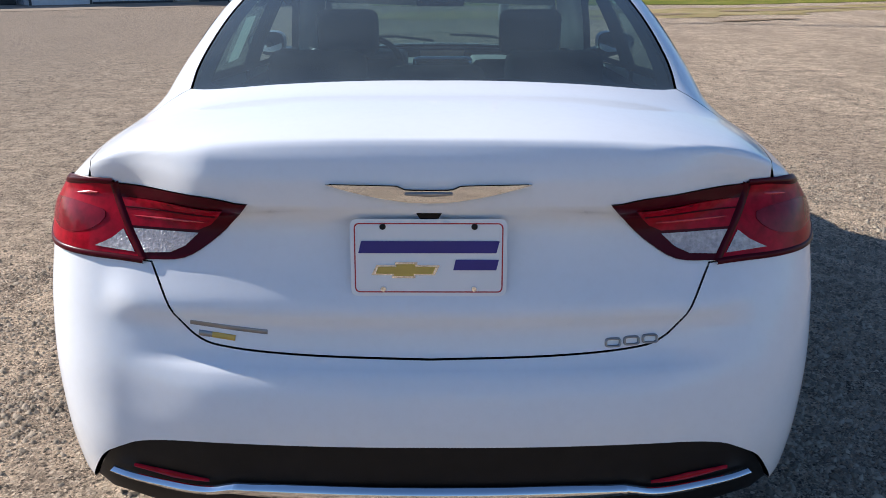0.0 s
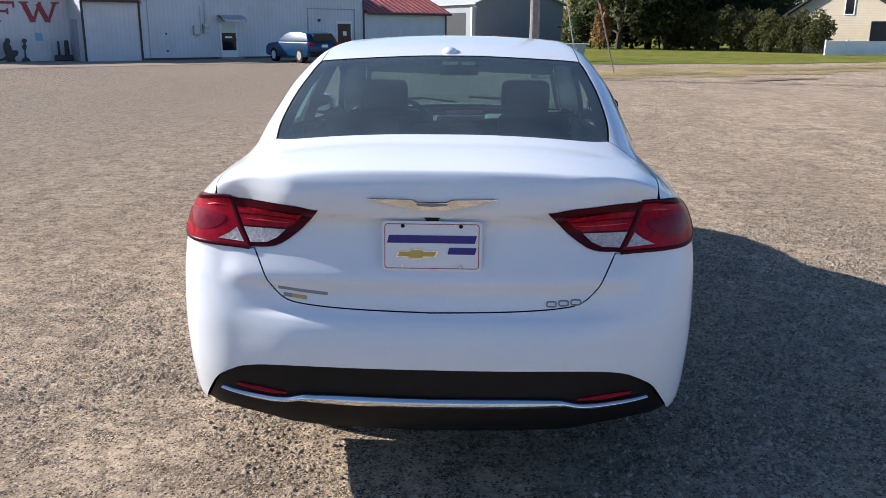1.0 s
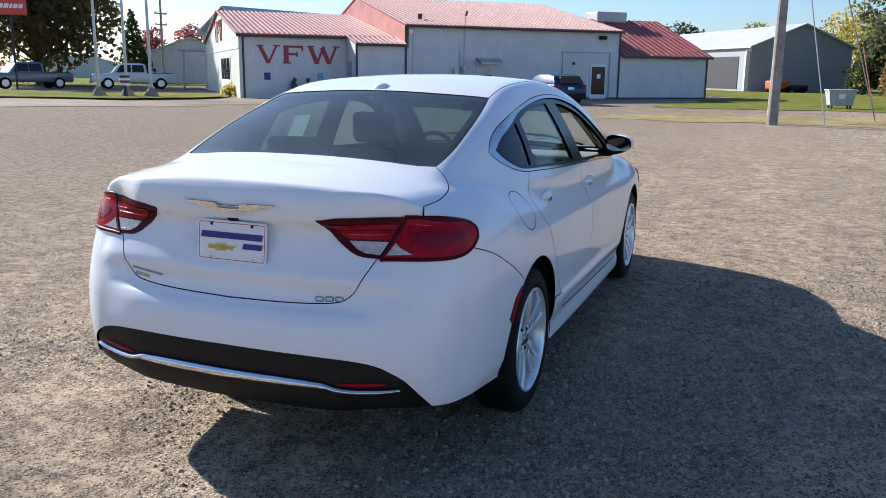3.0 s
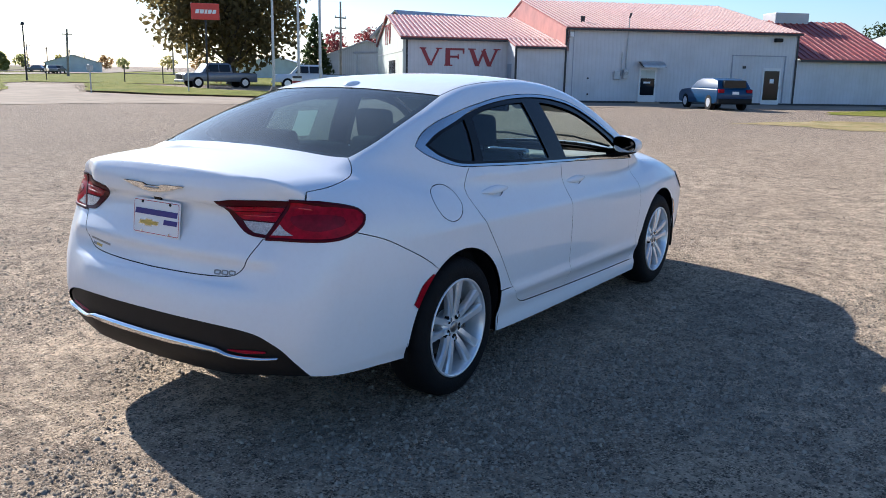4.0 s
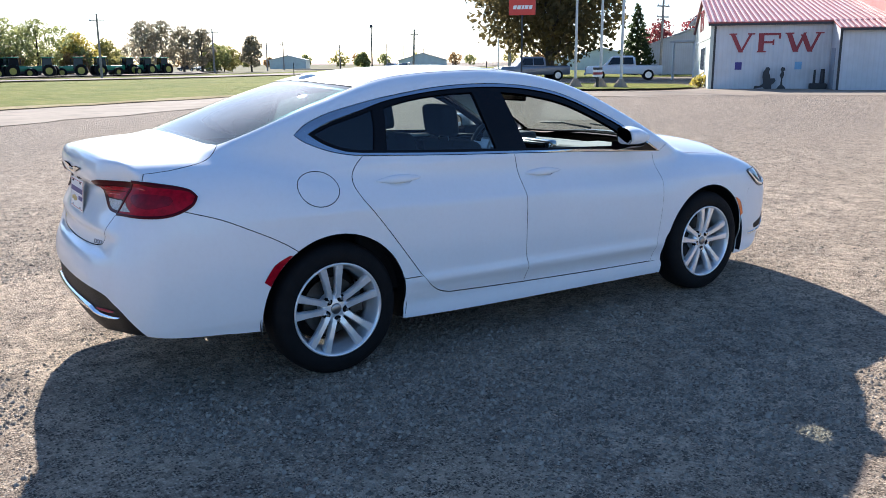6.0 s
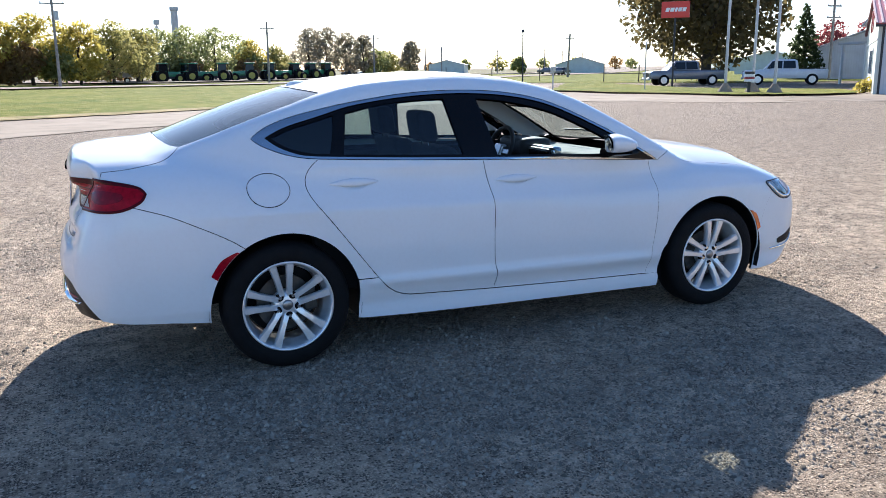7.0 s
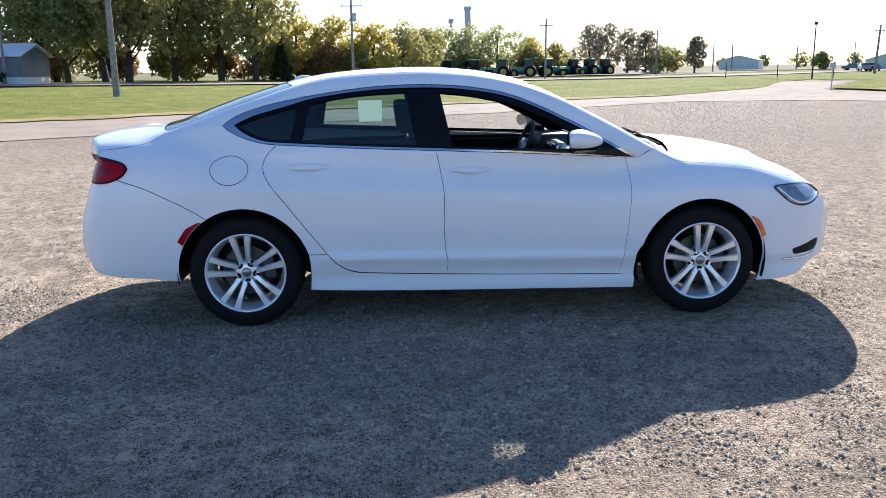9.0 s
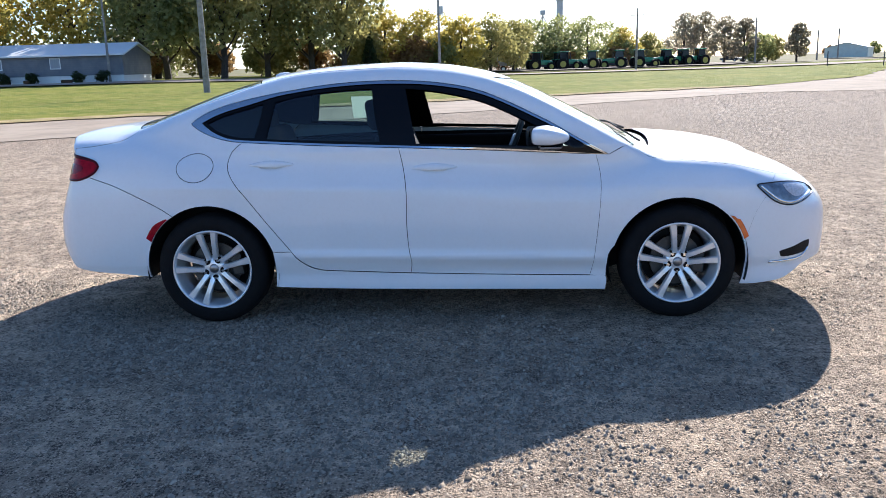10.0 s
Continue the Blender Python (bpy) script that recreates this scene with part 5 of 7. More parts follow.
part("centre_screen", soft_box(-0.13, 0.15, 0.58, 0.66, 0.76, 0.985, 0.02), GLOSS_BLACK, dash, "", True)
part("screen_rim", soft_box(-0.15, 0.17, 0.60, 0.68, 0.74, 1.0, 0.03), TRIM_CHROME, dash, "bright rim of the centre screen", True)
part("centre_console", soft_box(-0.12, 0.12, -0.25, 0.65, 0.30, 0.66, 0.03), DASH, car, "", True)
bm = bmesh.new()
ring = []
tilt = Matrix.Translation((-0.37, 0.47, 0.94)) @ Matrix.Rotation(radians(68), 4, "X")
for i in range(36):
    a = 2 * math.pi * i / 36
    ring.append([bm.verts.new(tilt @ Vector(((0.175 + 0.016 * math.cos(b)) * math.cos(a), (0.175 + 0.016 * math.cos(b)) * math.sin(a), 0.016 * math.sin(b)))) for b in [2 * math.pi * j / 8 for j in range(8)]])
for i in range(36):
    for j in range(8):
        bm.faces.new((ring[i][j], ring[(i + 1) % 36][j], ring[(i + 1) % 36][(j + 1) % 8], ring[i][(j + 1) % 8]))
sw = part("steering_wheel", bm, DASH, car, "black steering wheel", True)
bm = bmesh.new()
add_box(bm, -0.06, 0.06, -0.05, 0.05, -0.03, 0.02, 0.015)
for x0, x1, y0, y1 in ((-0.17, -0.05, -0.018, 0.018), (0.05, 0.17, -0.018, 0.018), (-0.016, 0.016, -0.17, -0.05)):
    add_box(bm, x0, x1, y0, y1, -0.012, 0.006, 0.004)
bm.transform(tilt)
part("wheel_spokes", bm, DARK_CHROME, sw)
m = part("inside_mirror", soft_box(-0.12, 0.12, 0.41, 0.44, 1.265, 1.33, 0.014), GLOSS_BLACK, car, "black inside mirror", True)
part("mirror_stem", tube((0, 0.44, 1.30), (0, 0.53, 1.345), 0.012), GLOSS_BLACK, m)
# unseen panels added under the windscreen head to narrow the sun patch outside
for x0, x1 in ((0.10, 0.58), (-0.58, -0.10)):
    part("sun_visor", mesh_of("sun_visor", np.array([(x, y, z + d) for d in (0.0, -0.018) for x, y, z in ((x0, 0.37, 1.372), (x1, 0.37, 1.352), (x1, 0.56, 1.281), (x0, 0.56, 1.299))]), [(0, 1, 2, 3), (7, 6, 5, 4), (0, 4, 5, 1), (1, 5, 6, 2), (2, 6, 7, 3), (3, 7, 4, 0)], LINER), LINER, car, "added pale panel that blocks sun through the windscreen")
# headlining under the roof
q = np.array([(x, y) for y in np.arange(-1.0, 0.35, 0.1) for x in np.linspace(-0.52, 0.52, 14)])
p = Top.back(q) - (0, 0, 0.035)
part("headlining", mesh_of("headlining", p, [(r * 14 + i, r * 14 + i + 1, (r + 1) * 14 + i + 1, (r + 1) * 14 + i) for r in range(len(q) // 14 - 1) for i in range(13)], LINER), LINER, car, "pale headlining")
for sx in (-1, 1):
    part("door_lining", box(sx * 0.76 - 0.03, sx * 0.76 + 0.03, -1.2, 0.85, 0.35, 0.965, 0.02), INTERIOR, car)
# price sheets behind the far rear door glass
for y0, y1, z0, z1, mt in ((-0.745, -0.565, 1.11, 1.275, STICKER),):
    p = on_side([(y0, z0), (y1, z0), (y1, z1), (y0, z1)])
    p = (p - grad(p) * 0.017) * (-1, 1, 1)
    part("window_sheet", mesh_of("window_sheet", p, [(0, 1, 2, 3)], mt), mt, car, "paper sheet in the window")
# wiper arms at the foot of the windscreen
for x0, x1 in ((0.55, 0.05), (-0.05, -0.5)):
    bm = bmesh.new()
    pts = on_top([(x0, 1.19), ((x0 + x1) / 2, 1.10), (x1, 1.09)]) + (0, 0, 0.02)
    for a, b in zip(pts, pts[1:]):
        add_tube(bm, a, b, 0.008, 0.006, 6)
    part("wiper", bm, DARK_PLASTIC, car, "black wiper arm")
# ---------------------------------------------------------------- ground
EASE = curve_of([(0.0, 0.0), (0.5, 0.5), (1.0, 1.0)])


def gz(x, y):
    """Height of the land: a flat lot, a low bank under the grey house, a slight fall to the machine yard."""
    x, y = np.asarray(x, float), np.asarray(y, float)
    west = EASE((-x - 45) / 40)
    bank = EASE((-y - 8) / 25) * EASE((120 + y) / 60)
    fall = EASE((np.hypot(x, y) - 70) / 50) * EASE((y + 8) / 14)
    return 0.38 * west * bank - 0.22 * fall * west


u = np.linspace(-1, 1, 121)
ax = np.sign(u) * (np.abs(u) * 60 + 2900 * np.abs(u) ** 5)
gx, gy = np.meshgrid(ax, ax)
n = len(ax)
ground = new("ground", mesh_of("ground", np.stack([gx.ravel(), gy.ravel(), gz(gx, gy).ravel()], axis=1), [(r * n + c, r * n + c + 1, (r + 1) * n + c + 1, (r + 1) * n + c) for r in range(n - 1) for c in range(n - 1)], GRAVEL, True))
tagged(ground, "dusty grey-brown gravel lot with loose stones", "ground", "", "structure")


def patch(name, outline, lift, mat, label, category, ragged=0.0, step=4.0, seed=1, kind="structure"):
    """A sheet of another surface laid on the land, with an uneven edge."""
    edge = []
    pts = [np.array(p, float) for p in outline]
    for a, b in zip(pts, pts[1:] + pts[:1]):
        k = max(1, int(np.linalg.norm(b - a) / max(0.35, step * 0.16)))
        edge += [a + (b - a) * i / k for i in range(k)]
    edge = np.array([p + ragged * np.array(noise.noise_vector(Vector((p[0] * 0.35, p[1] * 0.35, seed))))[:2] + ragged * 0.5 * np.array(noise.noise_vector(Vector((p[0] * 1.7, p[1] * 1.7, seed + 9))))[:2] for p in edge])
    lo, hi = edge.min(axis=0), edge.max(axis=0)
    qx, qy = np.meshgrid(np.arange(lo[0], hi[0], step), np.arange(lo[1], hi[1], step))
    grid = np.stack([qx.ravel(), qy.ravel()], axis=1)
    grid = grid[inside_of(edge, grid)]
    m = len(edge)
    v2, _, faces, _, _, _ = delaunay_2d_cdt([Vector(p) for p in edge] + [Vector(p) for p in grid], [(i, (i + 1) % m) for i in range(m)], [], 0, 1e-5, False)
    v2 = np.array([tuple(v) for v in v2])
    tri = np.array([f for f in faces if len(f) == 3])
    tri = tri[inside_of(edge, v2[tri].mean(axis=1))]
    e1, e2 = v2[tri[:, 1]] - v2[tri[:, 0]], v2[tri[:, 2]] - v2[tri[:, 0]]
    cr = e1[:, 0] * e2[:, 1] - e1[:, 1] * e2[:, 0]
    tri[cr < 0] = tri[cr < 0][:, ::-1]
    ob = new(name, mesh_of(name, np.column_stack([v2, gz(v2[:, 0], v2[:, 1]) + lift]), tri, mat, True))
    return tagged(ob, label, category, "", kind)


D1, D2 = np.array((-0.56, 0.828)), np.array((0.828, 0.56))      # along and across the drive
P0 = np.array((-14.0, -9.2))
VA = P0 - D1 * 60 - D2 * 8.0
patch("drive", [P0 - D1 * 60, P0, (-17.0, -4.6), (-25.4, 6.8), (-28.6, 11.5), (-28.0, 17), (-22.5, 22.6), (-20, 24.2), (-27.5, 26.9), (-32.7, 26.2), (-35, 24.9), (-42, 24.7), (-60, 36), (-66, 33), (-46, 22.5), (-35, 12.8), (-24.2, -8), VA - D2 * 0.3], 0.016, CONCRETE, "pale worn concrete drive beside the lot", "road", 0.35, 3.0, 3)
patch("verge", [VA, (-24.4, -8), (-35.2, 12.8), (-46.5, 22.8), (-66, 33.5), (-95, 60), (-300, 150), (-420, 60), (-300, -90), (-104, -80), (-70, -75)], 0.035, GRASS, "mown green grass verge", "grass", 0.5, 6.0, 5)
patch("verge_edge", [VA + D2 * 0.3, (-24.1, -7.8), (-34.9, 13.0), (-36.5, 12.5), (-25.9, -8.6), VA - D2 * 1.6], 0.05, DRY_GRASS, "dry leaf-strewn grass edge", "grass", 0.7, 2.0, 9)
patch("highway", [(-68, -90), (-77, -20), (-98, 30), (-170, 115), (-420, 330), (-425, 322), (-178, 108), (-107, 26), (-86, -22), (-77, -90)], 0.16, CONCRETE, "pale two-lane road beyond the verge", "road", 0.0, 6.0, 2)
patch("field", [(-110, -90), (-118, 10), (-150, 60), (-500, 330), (-2500, 800), (-2800, -900), (-300, -500)], 0.09, FIELD, "dry brown field land", "field", 1.0, 40.0, 4)
patch("yard", [(-118, -12), (-122, 10), (-140, 42), (-175, 60), (-185, 20), (-150, -20)], 0.3, CONCRETE, "pale machine yard", "yard", 1.0, 6.0, 4)
B0, BU, BV = np.array((-25.14, 33.87)), np.array((0.743, 0.669)), np.array((-0.669, 0.743))   # the hall's front corner, along and behind its wall
patch("forecourt", [B0 - BV * 8.3 - BU * 8, B0 - BV * 8.3 + BU * 14, B0 - BV * 7.0 + BU * 33, B0 + BV * 2 + BU * 33, B0 + BV * 2 + BU * 0.5, B0 - BV * 3.4 - BU * 3.0, B0 - BV * 5 - BU * 8], 0.012, CONCRETE, "pale concrete forecourt by the hall", "pavement", 0.25, 4.0, 6)
patch("island", [(-42, 25.0), (-35, 25.2), (-32.5, 26.4), (-27.6, 27.3), (-25.8, 31.0), (-26.2, 34.0), (-31, 38), (-40, 34.5), (-50, 37.5), (-64, 42), (-60, 36.8)], 0.10, GRASS, "green lawn island with flag poles", "grass", 0.25, 2.0, 7)
patch("back_lawn", [(-160, 60), (-95, 45), (-75, 36), (-52, 48), (-46, 70), (-30, 90), (-45, 180), (-250, 190)], 0.05, GRASS, "green lawn beyond the parked trucks", "grass", 0.8, 9.0, 8)
patch("grass_strip", [(-4, 24.2), (4.5, 23.9), (9, 25.4), (16, 30.5), (40, 43), (40, 50), (14, 34.5), (4, 30.2), (-3, 29.3)], 0.012, DRY_GRASS, "thin dry grass strip at the lot's edge", "grass", 1.2, 2.5, 11)
patch("yard_grass", [(-3.5, 35.5), (3, 36.2), (14, 37.5), (42, 53), (120, 80), (120, 260), (-20, 260), (-12, 70), (-1, 58)], 0.02, GRASS, "green lawn behind the lot", "grass", 0.9, 6.0, 12)

# bare worn patches and dead grass along the lot's far edge
for i, (x, y, a, b) in enumerate(((6.5, 26.5, 3.0, 0.7), (14.5, 32.0, 4.5, 0.8), (22.0, 36.2, 4.0, 0.7), (10.0, 23.5, 2.2, 0.35), (17.5, 27.5, 2.6, 0.35), (12.0, 17.0, 1.6, 0.22), (14.2, 17.6, 1.3, 0.18))):
    loop = [(x + a * math.cos(q) * 0.86 - b * math.sin(q) * 0.5, y + a * math.cos(q) * 0.5 + b * math.sin(q) * 0.86) for q in [radians(24 * k) for k in range(15)]]
    patch("bare_patch", loop, 0.026, DIRT, "dark bare earth at the edge of the grass", "ground", 0.5, 1.2, 30 + i)

# loose stones on the lot: low angular chips, thick in drifts
rng = np.random.default_rng(7)
k = 400000
third = k // 3
px = np.concatenate([rng.uniform(-7, 8.5, third), rng.normal(2.6, 1.8, third), rng.normal(-0.2, 2.2, k - 2 * third)])
py = np.concatenate([rng.uniform(-5.0, 11, third), rng.normal(-0.6, 2.0, third), rng.normal(-2.2, 1.5, k - 2 * third)])
wave = np.zeros(k)
for fx, fy, ph in ((0.9, 0.5, 0.3), (-0.6, 1.3, 2.1), (1.9, -1.1, 4.0), (2.7, 2.2, 1.2), (-4.1, 3.0, 5.1), (5.3, 4.4, 0.7)):
    wave += np.sin(px * fx + py * fy + ph + 0.8 * np.sin(px * fy - py * fx))
ok = wave / 2.4 + rng.normal(0, 0.55, k) > 0.25
px, py = px[ok], py[ok]
k = len(px)
size = 0.0026 + 0.0096 * rng.random(k) ** 6
ang = rng.uniform(0, 6.283, k)
base = np.array([(-1, -0.8, -0.3), (1, -0.8, -0.3), (1, 0.8, -0.3), (-1, 0.8, -0.3), (-0.4, 0.1, 0.85), (0.45, -0.1, 0.7)])
vs = base[None] + rng.uniform(-0.34, 0.34, (k, 6, 3))
vs[:, :, 0] *= rng.uniform(0.8, 1.4, k)[:, None]
ca, sa = np.cos(ang)[:, None], np.sin(ang)[:, None]
vs = np.stack([vs[:, :, 0] * ca - vs[:, :, 1] * sa, vs[:, :, 0] * sa + vs[:, :, 1] * ca, vs[:, :, 2]], axis=2) * size[:, None, None]
vs += np.stack([px, py, size * 0.15], axis=1)[:, None]
tri = np.array([(0, 1, 5), (0, 5, 4), (1, 2, 5), (2, 3, 4), (2, 4, 5), (3, 0, 4)])
sm, snt, sbs = mat_new("stone")
sg = snt.nodes.new("ShaderNodeNewGeometry")
snt.links.new(mix_col(snt, sg.outputs["Random Per Island"], (0.14, 0.117, 0.09), (0.44, 0.365, 0.275)), sbs.inputs["Base Color"])
sbs.inputs["Roughness"].default_value = 0.95
sbs.inputs["Specular IOR Level"].default_value = 0.1
me = bpy.data.meshes.new("loose_stones")
me.vertices.add(k * 6)
me.vertices.foreach_set("co", vs.astype(np.float32).ravel())
me.loops.add(k * 18)
me.loops.foreach_set("vertex_index", (tri[None] + 6 * np.arange(k)[:, None, None]).astype(np.int32).ravel())
me.polygons.add(k * 6)
me.polygons.foreach_set("loop_start", np.arange(0, k * 18, 3, dtype=np.int32))
me.update(calc_edges=True)
me.materials.append(sm)
tagged(new("loose_stones", me), "loose tan and grey gravel chips", "gravel", "", "stuff")
# ---------------------------------------------------------------- the hall with red roofs
def letters(word, size, mat, parent, m, label):
    """Block letters with serifs, each one a part."""
    strokes = {"V": [((0, 1), (0.42, 0), 0.2), ((0.84, 1), (0.42, 0), 0.11)],
               "F": [((0.14, 1), (0.14, 0), 0.2), ((0.05, 0.94), (0.80, 0.94), 0.12), ((0.14, 0.52), (0.58, 0.52), 0.12), ((0.80, 1.0), (0.80, 0.70), 0.07), ((0.58, 0.66), (0.58, 0.38), 0.06)],
               "W": [((0, 1), (0.30, 0), 0.2), ((0.62, 1), (0.30, 0), 0.11), ((0.55, 0.9), (0.85, 0), 0.2), ((1.18, 1), (0.85, 0), 0.11)]}
    serifs = {"V": [(-0.14, 0.2, 0.97), (0.68, 1.0, 0.97)], "F": [(0.0, 0.34, 0.03)], "W": [(-0.14, 0.2, 0.97), (1.02, 1.34, 0.97)]}
    for ch, x, wide in word:
        x /= size
        bm = bmesh.new()
        for k, (a, b, w) in enumerate(strokes[ch]):
            (x0, z0), (x1, z1) = a, b
            hw = w / 2
            if abs(z1 - z0) < 0.01:
                q = [(x0, z0 - hw), (x1, z0 - hw), (x1, z0 + hw), (x0, z0 + hw)]
            else:
                q = [(x0 - hw, z0), (x1 - hw, z1), (x1 + hw, z1), (x0 + hw, z0)]
            d = 0.03 + 0.002 * k
            f0 = [bm.verts.new(((x + p[0] * wide) * size, -d, p[1] * size)) for p in q]
            f1 = [bm.verts.new(((x + p[0] * wide) * size, 0, p[1] * size)) for p in q]
            bm.faces.new(f0)
            for i in range(4):
                bm.faces.new((f0[i], f1[i], f1[(i + 1) % 4], f0[(i + 1) % 4]))
        for k, (x0, x1, z) in enumerate(serifs[ch]):
            add_box(bm, (x + x0 * wide) * size, (x + x1 * wide) * size, -0.042 - 0.002 * k, 0, (z - 0.035) * size, (z + 0.035) * size)
        bmesh.ops.recalc_face_normals(bm, faces=bm.faces)
        bm.transform(m)
        part("letter", bm, mat, parent, label)


def ribbed_roof(x0, x1, y0, z0, y1, z1, name, parent, mat, rib, pitch=0.42):
    """A sheet roof from an eave to a ridge, with raised ribs."""
    s = (z1 - z0) / (y1 - y0)
    bm = bmesh.new()
    add_box(bm, x0, x1, y0, y1, -0.04, 0.04)
    r = part(name, bm, mat, parent)
    rb = bmesh.new()
    for i in range(int((x1 - x0) / pitch) + 1):
        xx = x0 + 0.03 + i * pitch
        add_box(rb, xx - 0.045, xx + 0.045, y0, y1, 0.04, 0.085)
    for me in (r.data,):
        for v in me.vertices:
            v.co.z += z0 + (v.co.y - y0) * s
    for v in rb.verts:
        v.co.z += z0 + (v.co.y - y0) * s
    part("roof_rib", rb, rib, r, "raised roof ribs")
    return r


M_HALL = Matrix.Translation((*B0, 0)) @ Matrix.Rotation(radians(42), 4, "Z")
hall = thing("club_hall", M_HALL, "white metal-clad club hall with red ribbed roofs", "building")
W = 0.25
FY = -2.0                                   # the front of the low block, the hall and the annex
wing = part("wing_wall", box(0, 5.75, 0, W, 0, 3.36), WHITE_SIDING, hall)
flank = prism([(0.1, 0), (FY, 0), (FY, 2.93), (0.1, 3.40)], 0, 0.2)
flank.transform(Matrix.Translation((5.96, 0, 0)) @ Matrix.Rotation(radians(90), 4, "Z"))
side = part("recess_wall", flank, WHITE_SIDING, hall)
gd = part("recess_door", box(5.72, 5.76, -1.25, -0.35, 0.02, 2.05, 0.01), GREY_SIDING, side, "grey door in the recess")
part("door_handle", box(5.69, 5.72, -1.18, -1.12, 0.95, 1.08, 0.008), GALV, gd)
part("low_wall", box(5.96, 8.62, FY, FY + 0.25, 0, 2.93), WHITE_SIDING, hall)
part("hall_wall", box(8.62, 22.4, FY, FY + W, 0, 4.02), WHITE_SIDING, hall)
part("annex_wall", box(22.4, 28.9, FY, FY + W, 0, 2.58), WHITE_SIDING, hall)
part("annex_wall", box(28.65, 28.9, FY + W, 9.0, 0, 2.58), WHITE_SIDING, hall)
gab = bmesh.new()
for pts in ([(0, 0.0, 0), (0, 20, 0), (0, 20, 3.4), (0, 10, 5.12), (0, 0.0, 3.4)],):
    f0 = [gab.verts.new(p) for p in pts]
    f1 = [gab.verts.new((p[0] - 0.2, p[1], p[2])) for p in pts]
    gab.faces.new(f0)
    gab.faces.new(f1[::-1])
    for i in range(5):
        gab.faces.new((f0[i], f0[(i + 1) % 5], f1[(i + 1) % 5], f1[i]))
bmesh.ops.recalc_face_normals(gab, faces=gab.faces)
gable = part("gable_wall", gab, PALE_SIDING, hall, "pale boarded gable end")
part("back_wall", box(0, 28.9, 19.8, 20, 0, 3.4), WHITE_SIDING, hall)
rg = prism([(0.0, 4.0), (10.5, 6.2), (21, 4.0), (21, 2.8), (0, 2.8)], -0.1, 0.1)
rg.transform(Matrix.Translation((8.7, FY, 0)) @ Matrix.Rotation(radians(90), 4, "Z"))
part("red_gable", rg, RED_FADED, hall, "faded red metal gable")
rg = prism([(0.0, 4.0), (10.5, 6.2), (21, 4.0), (21, 0.0), (0, 0.0)], -0.1, 0.1)
rg.transform(Matrix.Translation((22.3, FY + 0.02, 0)) @ Matrix.Rotation(radians(90), 4, "Z"))
part("end_gable", rg, WHITE_SIDING, hall)
ribbed_roof(-0.35, 8.6, -0.3, 3.40, 10, 5.2, "wing_roof", hall, RED_METAL, ROOF_RIB, 0.28)
ribbed_roof(-0.35, 8.6, 20.2, 3.40, 10, 5.2, "wing_roof", hall, RED_METAL, ROOF_RIB)
ribbed_roof(5.72, 8.6, FY - 0.3, 2.96, -0.3, 3.385, "low_roof", hall, RED_METAL, ROOF_RIB, 0.28)
ribbed_roof(8.55, 22.5, FY - 0.3, 4.03, 8.5, 6.28, "hall_roof", hall, RED_METAL, ROOF_RIB, 0.28)
ribbed_roof(8.55, 22.5, 19.3, 4.03, 8.5, 6.28, "hall_roof", hall, RED_METAL, ROOF_RIB)
ribbed_roof(22.5, 29.1, FY - 0.3, 2.60, 4.0, 5.1, "annex_roof", hall, RED_METAL, RED_METAL)
ribbed_roof(22.5, 29.1, 10.3, 2.60, 4.0, 5.1, "annex_roof", hall, RED_METAL, RED_METAL)
for x0, x1, y, z in ((-0.35, 5.7, -0.30, 3.26), (5.7, 8.55, FY - 0.30, 2.86), (8.5, 22.45, FY - 0.30, 3.92), (22.45, 29.1, FY - 0.30, 2.50)):
    part("eave_trim", box(x0, x1, y - 0.03, y, z, z + 0.11), TRIM_DARK, hall, "dark eave trim")
for x, y, z in ((0.03, -0.02, 3.36), (5.82, FY - 0.02, 2.9), (8.62, FY - 0.02, 3.98), (22.34, FY - 0.02, 3.98), (28.85, FY - 0.02, 2.55)):
    part("corner_trim", box(x - 0.055, x + 0.055, y - 0.025, y, 0, z), TRIM_DARK, hall, "dark corner trim")
part("base_trim", box(8.7, 28.8, FY - 0.022, FY, 0, 0.12), TRIM_DARK, hall)
letters([("V", 0.90, 1.157), ("F", 2.16, 1.40), ("W", 3.68, 1.30)], 0.97, RED_LETTER, wing, Matrix.Translation((0, -0.002, 1.89)), "large red serif letter")
M_G = Matrix.Translation((-0.2, 12.6, 3.3)) @ Matrix.Rotation(radians(-90), 4, "Z")
letters([("V", 0.2, 1.0), ("F", 1.7, 1.0), ("W", 3.2, 1.0)], 1.3, RED_LETTER, gable, M_G, "red serif letter on the gable")
for x, col in ((1.12, PLATE_BLUE), (4.07, simple("sky_sign", (0.22, 0.42, 0.62), 0.5))):
    part("wall_sign", box(x, x + 0.34, -0.02, 0, 1.0, 1.39, 0.004), col, wing, "small blue wall sign")
win = part("gable_window", box(-0.24, -0.2, 4.0, 9.0, 0.5, 2.3), WHITE_TRIM, gable, "white-framed window")
for i in range(3):
    part("pane", box(-0.252, -0.24, 4.25 + i * 1.6, 5.65 + i * 1.6, 0.95, 2.2), DARK_GLASS, win)
part("gable_band", box(-0.23, -0.2, 0.1, 19.9, 2.65, 2.75), WHITE_TRIM, gable)


def side_door(x0, x1, z1, parent, low):
    d = part("door", box(x0, x1, FY - 0.05, FY, 0.05, z1), WHITE_TRIM, parent, "white door with a dark glass pane")
    part("door_pane", box(x0 + 0.09, x1 - 0.09, FY - 0.06, FY - 0.05, low, z1 - 0.16), DARK_GLASS, d)
    part("door_handle", box(x1 - 0.07, x1 - 0.03, FY - 0.09, FY - 0.05, 0.95, 1.1, 0.01), GALV, d)
    return d


